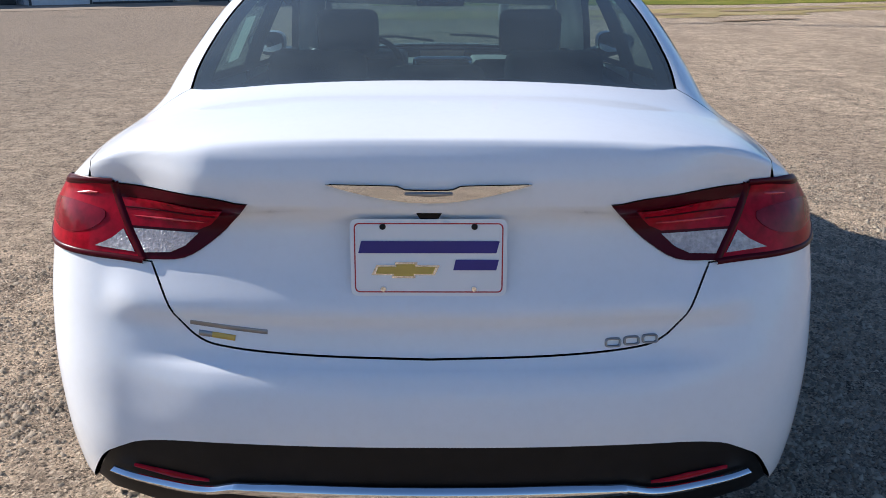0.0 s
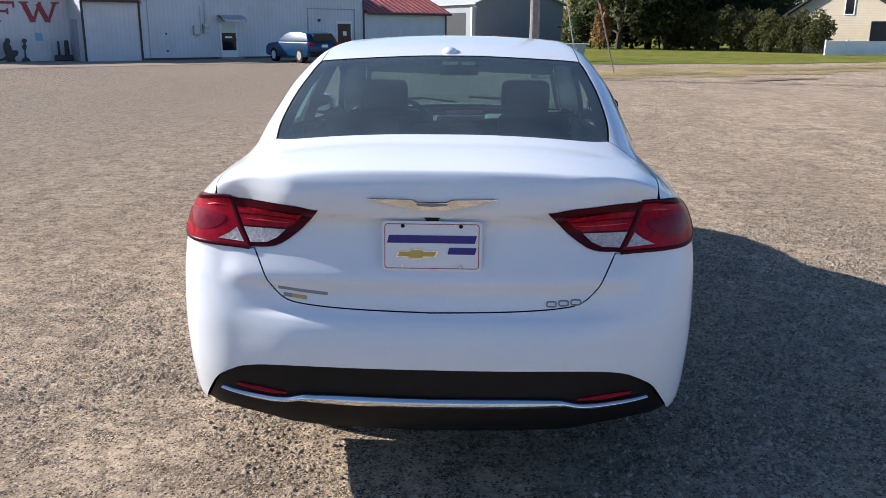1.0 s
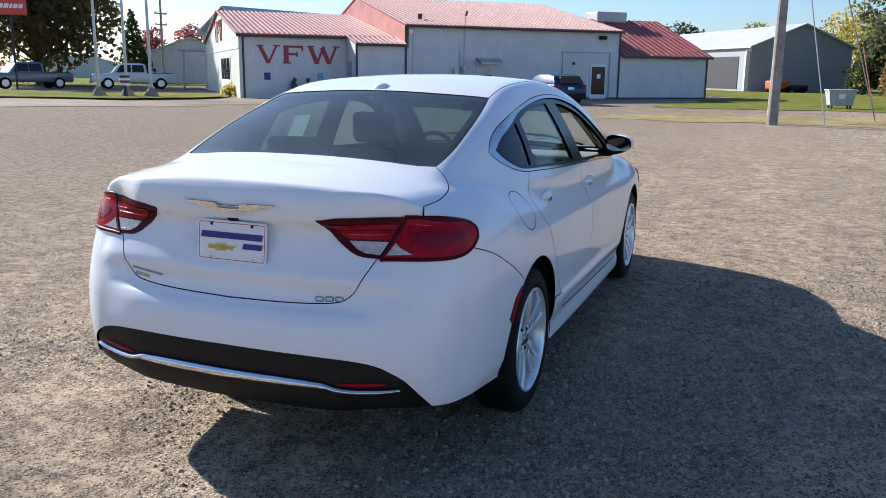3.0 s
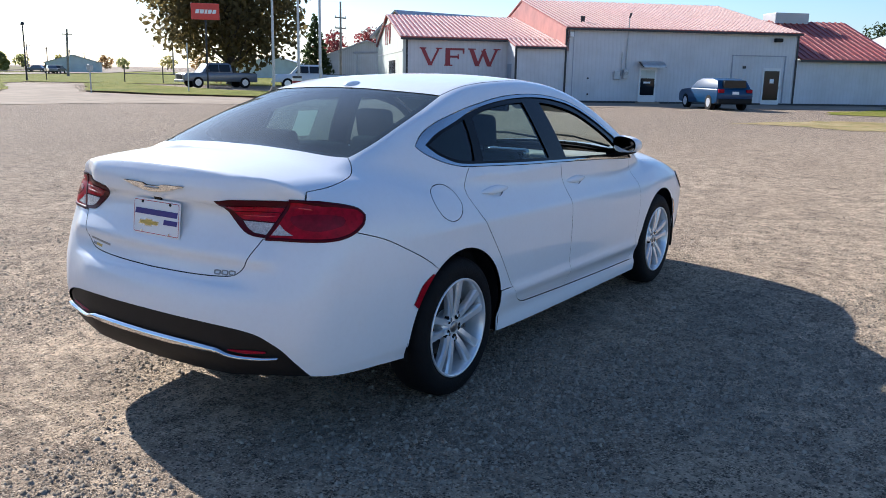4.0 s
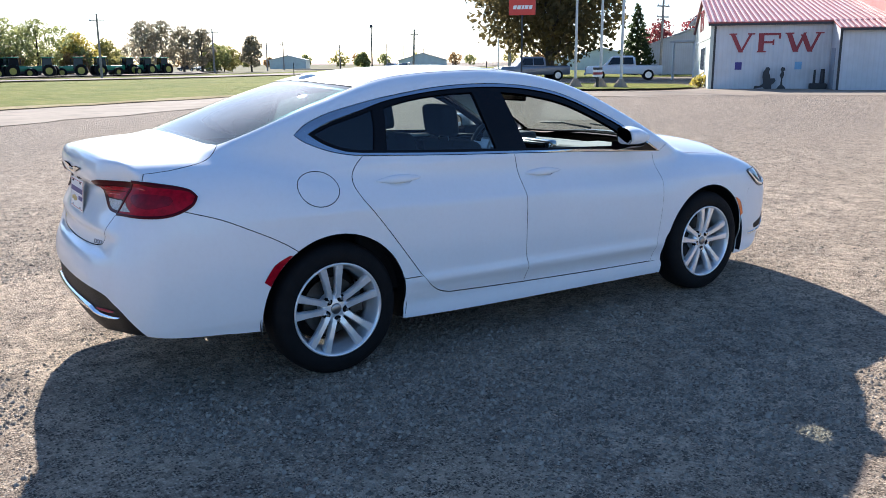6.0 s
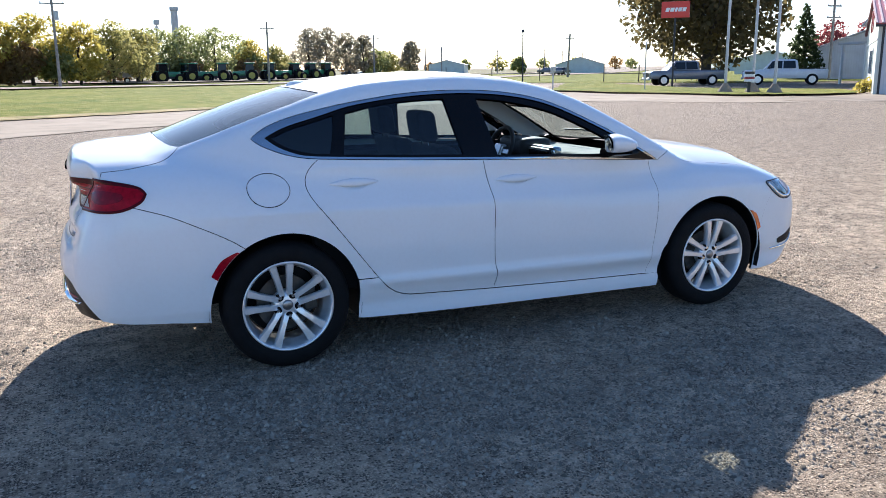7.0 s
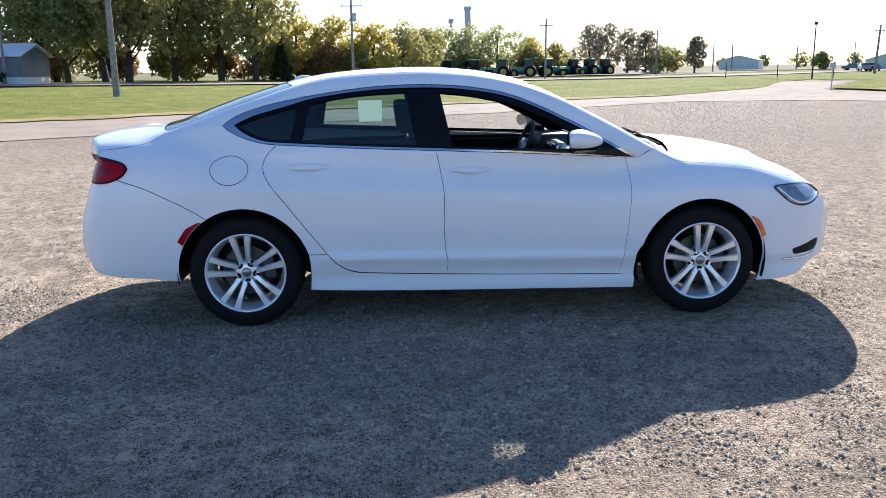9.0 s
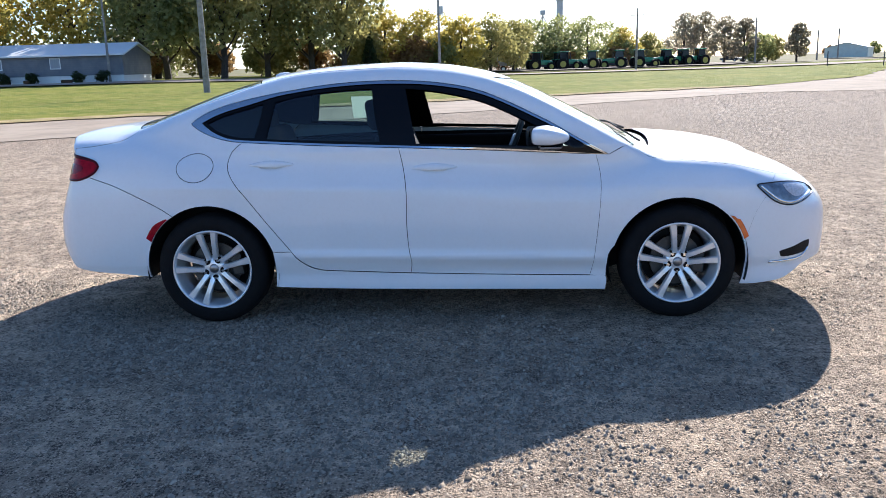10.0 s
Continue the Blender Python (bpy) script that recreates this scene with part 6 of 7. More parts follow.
d1 = side_door(12.93, 13.93, 1.98, hall, 0.47)
part("door_head", box(13.02, 13.84, FY - 0.064, FY - 0.06, 1.40, 1.84), PALE_SIDING, d1, "pale panel over the door glass")
part("door_notice", box(13.2, 13.6, FY - 0.066, FY - 0.06, 1.12, 1.22), VINYL, d1)
part("door_step", box(12.8, 14.05, FY - 0.5, FY - 0.03, 0, 0.10, 0.01), CONCRETE, hall, "concrete door step")
aw = bmesh.new()
n = 8
for i in range(n):
    a0, a1 = radians(90 * i / n), radians(90 * (i + 1) / n)
    q = [(12.85, FY - 0.75 * math.sin(a0), 2.02 + 0.32 * math.cos(a0)), (14.2, FY - 0.75 * math.sin(a0), 2.02 + 0.32 * math.cos(a0)), (14.2, FY - 0.75 * math.sin(a1), 2.02 + 0.32 * math.cos(a1)), (12.85, FY - 0.75 * math.sin(a1), 2.02 + 0.32 * math.cos(a1))]
    up = [aw.verts.new(p) for p in q]
    dn = [aw.verts.new((p[0], p[1], p[2] - 0.03)) for p in q]
    aw.faces.new(up)
    aw.faces.new(dn[::-1])
    for j in range(4):
        aw.faces.new((up[j], dn[j], dn[(j + 1) % 4], up[(j + 1) % 4]))
awn = part("awning", aw, GALV, hall, "curved grey door canopy")
for x in (12.88, 14.17):
    part("awning_bracket", tube((x, FY, 2.32), (x, FY - 0.76, 2.03), 0.03, None, 6), TRIM_DARK, awn)
d2 = side_door(20.35, 21.45, 2.1, hall, 0.3)
part("door_notice", box(20.8, 21.05, FY - 0.066, FY - 0.06, 1.25, 1.5), VINYL, d2)
for x0, x1, z0, z1 in ((18.4, 21.7, 2.74, 2.80), (18.4, 18.46, 0.1, 2.74), (21.64, 21.7, 0.1, 2.74)):
    part("door_track", box(x0, x1, FY - 0.04, FY, z0, z1), GREY_SIDING, hall)
part("wall_vent", box(19.1, 19.28, FY - 0.05, FY, 2.05, 2.2, 0.01), TRIM_DARK, hall, "small dark wall vent")
part("flood_light", box(20.85, 21.3, FY - 0.25, FY, 3.55, 3.76, 0.03), DARK_PLASTIC, hall, "dark wall flood light")
part("service_pipe", tube((12.10, FY - 0.06, 1.5), (12.16, FY - 0.06, 4.72), 0.035, None, 8), GALV, hall, "grey service pipe")
part("pipe_head", tube((12.16, FY - 0.06, 4.66), (12.16, FY - 0.25, 4.86), 0.05, 0.07, 8), TRIM_DARK, hall)
part("service_pipe", tube((11.85, FY - 0.06, 1.5), (11.85, FY - 0.06, 2.81), 0.03, None, 8), GALV, hall)
part("meter_box", box(11.42, 11.76, FY - 0.2, FY, 1.30, 1.78, 0.03), GALV, hall, "grey meter box")
part("meter_box", box(11.95, 12.25, FY - 0.2, FY, 1.38, 1.86, 0.03), GALV, hall)
part("meter_dial", tube((12.1, FY - 0.2, 1.66), (12.1, FY - 0.28, 1.66), 0.1, None, 14), DARK_CHROME, hall)
for x, z in ((9.95, 1.35), (9.97, 0.48)):
    part("wall_cap", tube((x, FY, z), (x, FY - 0.05, z), 0.05, None, 10), TRIM_DARK, hall)
part("wall_seam", box(9.02, 9.07, FY - 0.012, FY, 0.12, 3.9), GREY_SIDING, hall)
part("wall_lamp", box(8.78, 8.98, FY - 0.25, FY, 3.55, 3.82, 0.04), VINYL, hall, "white wall lamp")
part("roof_unit", box(24.0, 26.3, 3.6, 5.2, 4.8, 5.65, 0.05), GREY_ROOF, hall, "grey roof unit")
part("roof_vent", tube((10.0, FY + 1.6, 4.4), (10.0, FY + 1.6, 4.78), 0.1, 0.14, 10), TRIM_DARK, hall)
# flat memorial shapes against the wing wall
stat = [("memorial_figure", [(2.1, 0.02), (2.55, 0.10), (2.62, 0.0), (2.98, 0.0), (2.96, 0.22), (3.08, 0.30), (3.16, 0.45), (3.1, 0.56), (2.9, 0.55), (2.86, 0.72), (2.80, 0.86), (2.86, 1.02), (2.78, 1.13), (2.66, 1.12), (2.6, 1.0), (2.52, 0.88), (2.5, 0.62), (2.56, 0.3), (2.4, 0.17), (2.14, 0.17)]),
        ("memorial_cross", [(3.22, 0), (3.68, 0), (3.6, 0.14), (3.5, 0.22), (3.48, 0.52), (3.56, 0.72), (3.52, 0.9), (3.6, 0.98), (3.56, 1.1), (3.42, 1.12), (3.36, 1.0), (3.42, 0.88), (3.34, 0.7), (3.42, 0.52), (3.4, 0.22), (3.3, 0.14)])]
for nm, pts in stat:
    bm = prism(pts, -0.33, -0.30)
    bm.transform(M_HALL)
    tagged(part(nm, bm, TRIM_DARK, None), "plain black cut-out shape by the wall", "statue")
for x0, h, r in ((5.0, 0.98, 0.07), (5.38, 1.02, 0.13)):
    b = thing("bollard", M_HALL @ Matrix.Translation((x0, -0.45, 0)), "black post on a block by the wall", "bollard", "posts by the wall")
    part("post", tube((0, 0, 0.1), (0, 0, h), r, r * 0.75, 10), TRIM_DARK, b)
    part("block", box(-0.22, 0.22, -0.2, 0.2, 0, 0.3, 0.05), TRIM_DARK, b)


# ---------------------------------------------------------------- other buildings
def barn(name, m, w, d, eave, ridge, wall, roof, label, over=0.35, category="shed"):
    """A gabled house: front gable on y = 0, ridge along y."""
    b = thing(name, m, label, category)
    g = [(0, 0), (w, 0), (w, eave), (w / 2, ridge), (0, eave)]
    part("gable_wall", prism(g, 0, 0.2), wall, b)
    part("gable_wall", prism(g, d - 0.2, d), wall, b)
    part("side_wall", box(w - 0.2, w, 0.2, d - 0.2, 0, eave), wall, b)
    part("side_wall", box(0, 0.2, 0.2, d - 0.2, 0, eave), wall, b)
    s = (ridge - eave) / (w / 2)
    for x0, x1 in ((-over, w / 2), (w / 2, w + over)):
        z0, z1 = (eave - over * s, ridge) if x0 < 0 else (ridge, eave - over * s)
        q = prism([(x0, z0 + 0.02), (x1, z1 + 0.02), (x1, z1 + 0.16), (x0, z0 + 0.16)], -over, d + over)
        part("roof", q, roof, b)
    return b


def place(a, b, z=0.0):
    """A frame with its origin at a and x towards b."""
    return Matrix.Translation((a[0], a[1], z)) @ Matrix.Rotation(math.atan2(b[1] - a[1], b[0] - a[0]), 4, "Z")


shed = barn("storage_shed", place((-0.6, 82.9), (8.7, 88.7)), 10.96, 26, 4.3, 6.45, GREY_SIDING, GREY_ROOF, "grey metal storage shed with a pale roof")
# dark sheet on the side wall, painted shade of the open bays
part("open_bay", box(-0.05, 0.0, 2.2, 24, 0.2, 3.4), TRIM_DARK, shed, "dark sheet standing in for the shade inside open bays")
part("bay_post", box(-0.4, 0.0, 0.2, 0.5, 0, 3.9), WHITE_TRIM, shed)
part("lean_to", box(10.96, 13.2, 4.0, 8.0, 0.1, 3.5), GREY_SIDING, shed)
part("lean_to_roof", prism([(10.9, 4.0), (13.5, 3.55), (13.5, 3.7), (10.9, 4.15)], 3.7, 8.3), GREY_ROOF, shed)
part("door_pane", box(11.5, 12.4, 3.95, 4.0, 0.2, 2.4), TRIM_DARK, shed)
tan = barn("tan_house", place((24.6, 65.0), (34.6, 55.0)), 8.2, 14, 2.95, 5.5, TAN_SIDING, TRIM_DARK, "tan house with a white window behind a fence", 0.45, "house")
w1 = part("window", box(4.2, 5.0, -0.06, 0, 2.8, 4.3), WHITE_TRIM, tan, "white window")
part("pane", box(4.3, 4.9, -0.07, -0.06, 2.9, 4.2), DARK_GLASS, w1)
part("pane", box(6.3, 7.9, -0.05, 0, 0.8, 2.35), DARK_GLASS, tan)
home = barn("grey_house", place((-84.9, -67.2), (-86.3, -39.75), 0.28) @ Matrix.Translation((0, 0, 0)), 27.5, 9, 3.3, 3.3, DARK_SIDING, GREY_ROOF, "long low grey house with a pale roof", 0.0, "house")
for o in list(home.children):
    bpy.data.objects.remove(o)
part("wall", box(0, 27.5, 0, 9, 0.9, 3.3), DARK_SIDING, home)
part("foundation", box(0.05, 27.45, 0.05, 8.95, -0.4, 0.9), VINYL, home, "pale foundation")
rf = prism([(-0.5, 3.05), (-0.5, 3.22), (4.5, 4.55), (9.5, 3.22), (9.5, 3.05), (4.5, 4.36)], -27.9, 0.4)
rf.transform(Matrix.Rotation(radians(90), 4, "Z"))
part("roof", rf, WHITE_TRIM, home, "pale metal roof")
ge = prism([(0.0, 3.3), (9.0, 3.3), (4.5, 4.4)], -27.45, -27.25)
ge.transform(Matrix.Rotation(radians(90), 4, "Z"))
part("gable_wall", ge, DARK_SIDING, home)
part("skirt_line", box(0, 27.5, -0.02, 0, 0.85, 0.95), WHITE_TRIM, home)
for x, wd, z0, z1 in ((19.4, 1.2, 1.7, 2.9), (13.0, 1.1, 1.7, 2.9), (4, 1.1, 1.7, 2.9)):
    wi = part("window", box(x, x + wd, -0.05, 0, z0, z1), WHITE_TRIM, home)
    part("pane", box(x + 0.1, x + wd - 0.1, -0.06, -0.05, z0 + 0.1, z1 - 0.1), GREY_SIDING, wi)
for x in (5.2, 13.5, 16.2, 20.4):
    part("cellar_window", box(x, x + 1.3, 0.0, 0.05, 0.0, 0.55), DARK_GLASS, home)
white = barn("white_house", place((-60.5, 66.5), (-52.5, 72.0)), 10, 18, 2.9, 4.7, WHITE_SIDING, GREY_ROOF, "white house with a grey roof", 0.4, "house")
pale = barn("pale_house", place((-41.5, 52.0), (-34.0, 49.5)), 6.5, 14, 4.4, 6.2, PALE_SIDING, GREY_ROOF, "pale two-storey house behind the hall", 0.4, "house")
part("porch_roof", prism([(-0.2, 2.9), (6.7, 2.9), (6.7, 3.05), (-0.2, 3.05)], -2.2, 0), GREY_ROOF, pale)
for x in (0.1, 3.2, 6.3):
    part("porch_post", box(x, x + 0.15, -2.1, -1.95, 0, 2.9), WHITE_TRIM, pale)
w1 = part("window", box(2.6, 3.6, -0.06, 0, 3.6, 4.5), WHITE_TRIM, pale)
part("pane", box(2.7, 3.5, -0.07, -0.06, 3.7, 4.4), DARK_GLASS, w1)
for nm, a, b, w, d, e, r in (("far_barn", (-193, 114), (-186, 125), 13, 26, 2.4, 4.3), ("far_barn", (-190, 165), (-180, 178), 14, 22, 2.4, 3.8), ("far_barn", (-262, 105), (-255, 118), 12, 20, 3, 4.5), ("far_barn", (-118, 108), (-108, 116), 12, 16, 2.6, 4.2)):
    barn(nm, place(a, b, float(gz(a[0], a[1])) - 0.1), w, d, e, r, PALE_SIDING, GREY_ROOF, "far grey farm building on the plain", 0.3, "barn")
# grain elevator far off
el = thing("grain_elevator", Matrix.Translation((-313, 28.2, -0.3)), "pale far grain elevator tower", "silo")
part("tower", tube((0, 0, 0), (0, 0, 23.4), 1.3, 1.2, 16), GREY_ROOF, el)
part("tower_head", box(-1.4, 1.4, -1.4, 1.4, 23.0, 24.2), GREY_ROOF, el)
leg = thing("elevator_leg", Matrix.Translation((-313.5, 22.0, -0.3)), "thin grain elevator leg with spouts", "silo")
part("mast", tube((0, 0, 0), (0, 0, 19), 0.3, 0.3, 8), GALV, leg)
part("mast_head", box(-1.6, 1.6, -0.9, 0.9, 18.2, 19.8), GREY_ROOF, leg)
for dy in (-6, 6):
    part("spout", tube((0, 0, 18), (0, dy * 0.8, 9), 0.2, None, 6), GALV, leg)
# ---------------------------------------------------------------- poles, signs, fences
def pole(name, x, y, h, r, label, arms=(), mat=WOOD_POLE, group="utility poles", lean=0.0):
    z = float(gz(x, y))
    p = thing(name, Matrix.Translation((x, y, z - 0.05)) @ Matrix.Rotation(radians(lean), 4, "Y"), label, "pole", group)
    part("shaft", tube((0, 0, 0), (0, 0, h), r, r * 0.65, 12), mat, p)
    for za, w in arms:
        part("crossarm", box(-0.06, 0.06, -w / 2, w / 2, za, za + 0.12), mat, p)
        for k in (-0.45, 0.0, 0.45):
            part("insulator", tube((0, k * w, za + 0.12), (0, k * w, za + 0.28), 0.05, 0.03, 6), GALV, p)
    return p


pole("utility_pole", 1.83, 23.6, 11, 0.17, "weathered grey wooden utility pole by the lot", [(10.2, 2.2)])
pole("utility_pole", -48.3, -17.8, 11, 0.22, "weathered grey wooden utility pole on the verge")
pA = pole("utility_pole", -92.6, -4.95, 10.0, 0.17, "dark wooden power pole with a transformer", [(8.6, 2.4)])
part("transformer", tube((0.3, 0.3, 7.0), (0.3, 0.3, 7.9), 0.26, 0.26, 12), GALV, pA)
pole("utility_pole", -85.5, -41.0, 9.5, 0.15, "dark wooden utility pole by the grey house")
pole("utility_pole", -117.4, 22.0, 8.6, 0.18, "dark wooden power pole beside the road", [(7.6, 2.0)], lean=2)
pole("utility_pole", -119.2, 73.1, 7.3, 0.2, "leaning dark wooden power pole", [(6.4, 1.6)], lean=4)
pole("utility_pole", -52.5, 60.3, 8.2, 0.14, "dark wooden power pole behind the hall", [(6.6, 1.6), (5.6, 1.6)])
for i, (x, y, h) in enumerate(((-161.4, 52.5, 8.7), (-190.5, 75.4, 6.8), (-207.5, 86.9, 7.5), (-236, 118, 7.5), (-262, 150, 8.5), (-300, 180, 8.5), (-340, 215, 8.5), (-390, 255, 8.5), (-150, 118, 8), (-190, 150, 8))):
    pole("utility_pole", x, y, h, 0.2, "far thin power pole along the road", [(h - 0.8, 2.4)])
for (x, y, h) in ((-31.6, 30.0, 9.5), (-30.6, 31.0, 10.5), (-28.8, 30.8, 9.5)):
    f = thing("flag_pole", Matrix.Translation((x, y, 0.1)), "tall pale metal flag pole on a concrete foot", "flag pole", "flag poles")
    part("shaft", tube((0, 0, 0.3), (0, 0, h), 0.085, 0.05, 12), GALV, f)
    part("foot", lathe([(0.0, 0.45), (0.12, 0.45), (0.42, 0.0), (0.0, 0.0)], 12, "Z"), CONCRETE, f)
sp = thing("striped_post", Matrix.Translation((-29.8, 30.0, 0.1)), "short black post with a striped box", "post")
part("post", tube((0, 0, 0), (0, 0, 0.55), 0.09, None, 10), TRIM_DARK, sp)
for i in range(4):
    part("band", tube((0, 0, 0.55 + i * 0.13), (0, 0, 0.68 + i * 0.13), 0.26, None, 14), (VINYL, RED_LETTER, VINYL, TRIM_DARK)[i], sp)
lp = thing("lamp_post", Matrix.Translation((-75.9, 41.2, 0.0)), "dark slim yard lamp post", "lamp post")
part("shaft", tube((0, 0, 0), (0, 0, 5.3), 0.09, 0.06, 8), TRIM_DARK, lp)
part("lamp_head", tube((0, 0, 5.2), (0, 0, 5.5), 0.2, 0.12, 10), TRIM_DARK, lp)
st = thing("sign_post", Matrix.Translation((-46.2, 37.85, 0.0)) @ Matrix.Rotation(radians(47), 4, "Z"), "red rectangular shop sign on a dark pole", "sign")
part("post", tube((0, 0, 0), (0, 0, 5.0), 0.07, None, 10), TRIM_DARK, st)
sb = part("board", box(-1.0, 1.0, -0.08, 0.08, 4.95, 6.1, 0.03), SIGN_RED, st, "red sign board")
for k, (x0, x1) in enumerate(((-0.72, -0.46), (-0.40, -0.12), (-0.06, 0.10), (0.16, 0.42), (0.48, 0.72))):
    part("pale_bar", prism(bar(x0, x1, 5.38, 5.66, 0.08), -0.095, -0.08), VINYL, sb)
for x, y, h in ((-39.6, 23.8, 1.55), (-39.0, 30.1, 3.0)):
    q = thing("marker_post", Matrix.Translation((x, y, float(gz(x, y)))), "thin grey metal marker post", "post", "marker posts")
    part("post", tube((0, 0, 0), (0, 0, h), 0.04, None, 8), GALV, q)
    if h < 2:
        part("head", box(-0.16, 0.16, -0.1, 0.1, h - 0.3, h, 0.02), GALV, q)
# guy wires and their guards
for a, b, mt, nm in (((3.4, 24.2, 0), (1.9, 23.7, 7.6), GALV, "guy_wire"), ((5.2, 28.0, 0), (2.0, 23.8, 9.3), WOOD_POLE, "guy_wire"), ((5.2, 28.0, 0), (4.6, 28.6, 2.6), RED_FADED, "guy_wire")):
    g = thing(nm, Matrix.Translation(a), "thin pole guy wire fixed in the ground", "wire", "guy wires")
    part("strand", tube((0, 0, 0), tuple(np.subtract(b, a)), 0.02, None, 6), mt, g)
# fence by the tan house
fence = thing("vinyl_fence", place((23.6, 54.7), (40, 58.5)), "low white vinyl board fence", "fence")
for i in range(9):
    part("post", box(i * 1.6 - 0.06, i * 1.6 + 0.06, -0.06, 0.06, 0, 1.05), VINYL, fence)
    if i < 8:
        part("panel", box(i * 1.6 + 0.06, i * 1.6 + 1.54, -0.025, 0.025, 0.05, 0.97), VINYL, fence)
# wheeled bin
bin_ = thing("refuse_bin", Matrix.Translation((4.8, 40.0, 0)) @ Matrix.Rotation(radians(12), 4, "Z"), "grey wheeled refuse bin on the grass", "bin")
bm = box(-0.62, 0.62, -0.4, 0.4, 0.17, 0.86, 0.02)
for v in bm.verts:
    if v.co.z < 0.3:
        v.co.x *= 0.82
        v.co.y *= 0.8
part("body", bm, BIN_GREY, bin_)
part("lid", box(-0.66, 0.66, -0.43, 0.43, 0.86, 0.93, 0.015), BIN_GREY, bin_)
part("label", box(-0.16, 0.12, -0.415, -0.395, 0.5, 0.72), VINYL, bin_)
for x in (-0.42, 0.42):
    for y in (-0.25, 0.25):
        part("caster", tube((x - 0.03, y, 0.09), (x + 0.03, y, 0.09), 0.09, None, 12), TRIM_DARK, bin_)
mow = thing("orange_machine", Matrix.Translation((2.3, 81.5, 0)) @ Matrix.Rotation(radians(30), 4, "Z"), "small orange yard machine by the shed", "mower")
part("body", box(-1.3, 0.6, -0.6, 0.6, 0.3, 1.1, 0.12), ORANGE, mow)
part("deck", box(0.6, 2.6, -0.5, 0.5, 0.2, 0.7, 0.08), TRIM_DARK, mow)
for x in (-0.9, 0.4, 2.0):
    part("tyre", tube((x, -0.7, 0.28), (x, 0.7, 0.28), 0.28, None, 14), TYRE, mow)


# ---------------------------------------------------------------- parked vehicles
def far_wheels(v, ys, half, r, width=0.22):
    for y in ys:
        for sx in (-1, 1):
            w = part("wheel", tube((sx * half - width / 2, y, r), (sx * half + width / 2, y, r), r, None, 20), TYRE, v)
            part("rim", tube((sx * (half + width / 2) - 0.01, y, r), (sx * (half + width / 2) + 0.012, y, r), r * 0.62, r * 0.55, 14), ALLOY, w)


def rounded(outline, half, z_top, lean, bevel=0.05):
    """A side outline of (y, z) points carried across the car, narrowing upwards."""
    bm = bmesh.new()
    f0 = [bm.verts.new((-half, y, z)) for y, z in outline]
    f1 = [bm.verts.new((half, y, z)) for y, z in outline]
    bm.faces.new(f0)
    bm.faces.new(f1[::-1])
    k = len(outline)
    for i in range(k):
        bm.faces.new((f0[i], f1[i], f1[(i + 1) % k], f0[(i + 1) % k]))
    for v in bm.verts:
        if v.co.z > z_top:
            v.co.x *= 1 - lean * (v.co.z - z_top)
    bmesh.ops.recalc_face_normals(bm, faces=bm.faces)
    bmesh.ops.bevel(bm, geom=list(bm.edges), offset=bevel, segments=2, profile=0.6, affect="EDGES")
    return bm


suv = thing("parked_suv", Matrix.Translation((-9.0, 37.7, 0)) @ Matrix.Rotation(radians(41), 4, "Z"), "shiny blue compact sport utility car by the hall", "car")
part("body", rounded([(-2.2, 0.35), (-2.25, 0.75), (-2.15, 1.02), (0.75, 1.02), (1.9, 0.92), (2.2, 0.75), (2.2, 0.35), (1.85, 0.28), (-1.9, 0.28)], 0.9, 0.95, 0.3, 0.08), BLUE_PAINT, suv, "", True)
part("cabin", rounded([(-2.12, 1.0), (-1.8, 1.40), (-1.2, 1.49), (-0.1, 1.49), (0.35, 1.38), (1.0, 1.0)], 0.84, 1.0, 0.36, 0.05), BLUE_PAINT, suv, "", True)
part("rear_glass", prism([(-0.58, 1.06), (0.58, 1.06), (0.5, 1.40), (-0.5, 1.40)], -2.16, -1.9), DARK_GLASS, suv)
for sx in (-1, 1):
    bm = prism([(-1.75, 1.06), (0.75, 1.06), (0.28, 1.38), (-0.1, 1.42), (-1.2, 1.42), (-1.6, 1.36)], -0.03, 0.03)
    bm.transform(Matrix.Translation((sx * 0.79, 0, 0)) @ Matrix.Rotation(radians(90), 4, "Z"))
    for v in bm.verts:
        v.co.x -= sx * 0.33 * (v.co.z - 1.06)
    part("side_glass", bm, DARK_GLASS, suv)
    part("tail_lamp", box(sx * 0.70 - 0.14, sx * 0.70 + 0.14, -2.27, -2.1, 0.82, 0.98, 0.02), RED_LENS, suv)
part("bumper", box(-0.85, 0.85, -2.3, -2.1, 0.3, 0.55, 0.05), DARK_PLASTIC, suv)
part("plate", box(-0.16, 0.16, -2.29, -2.26, 0.75, 0.88), VINYL, suv)
far_wheels(suv, (-1.35, 1.3), 0.80, 0.35)


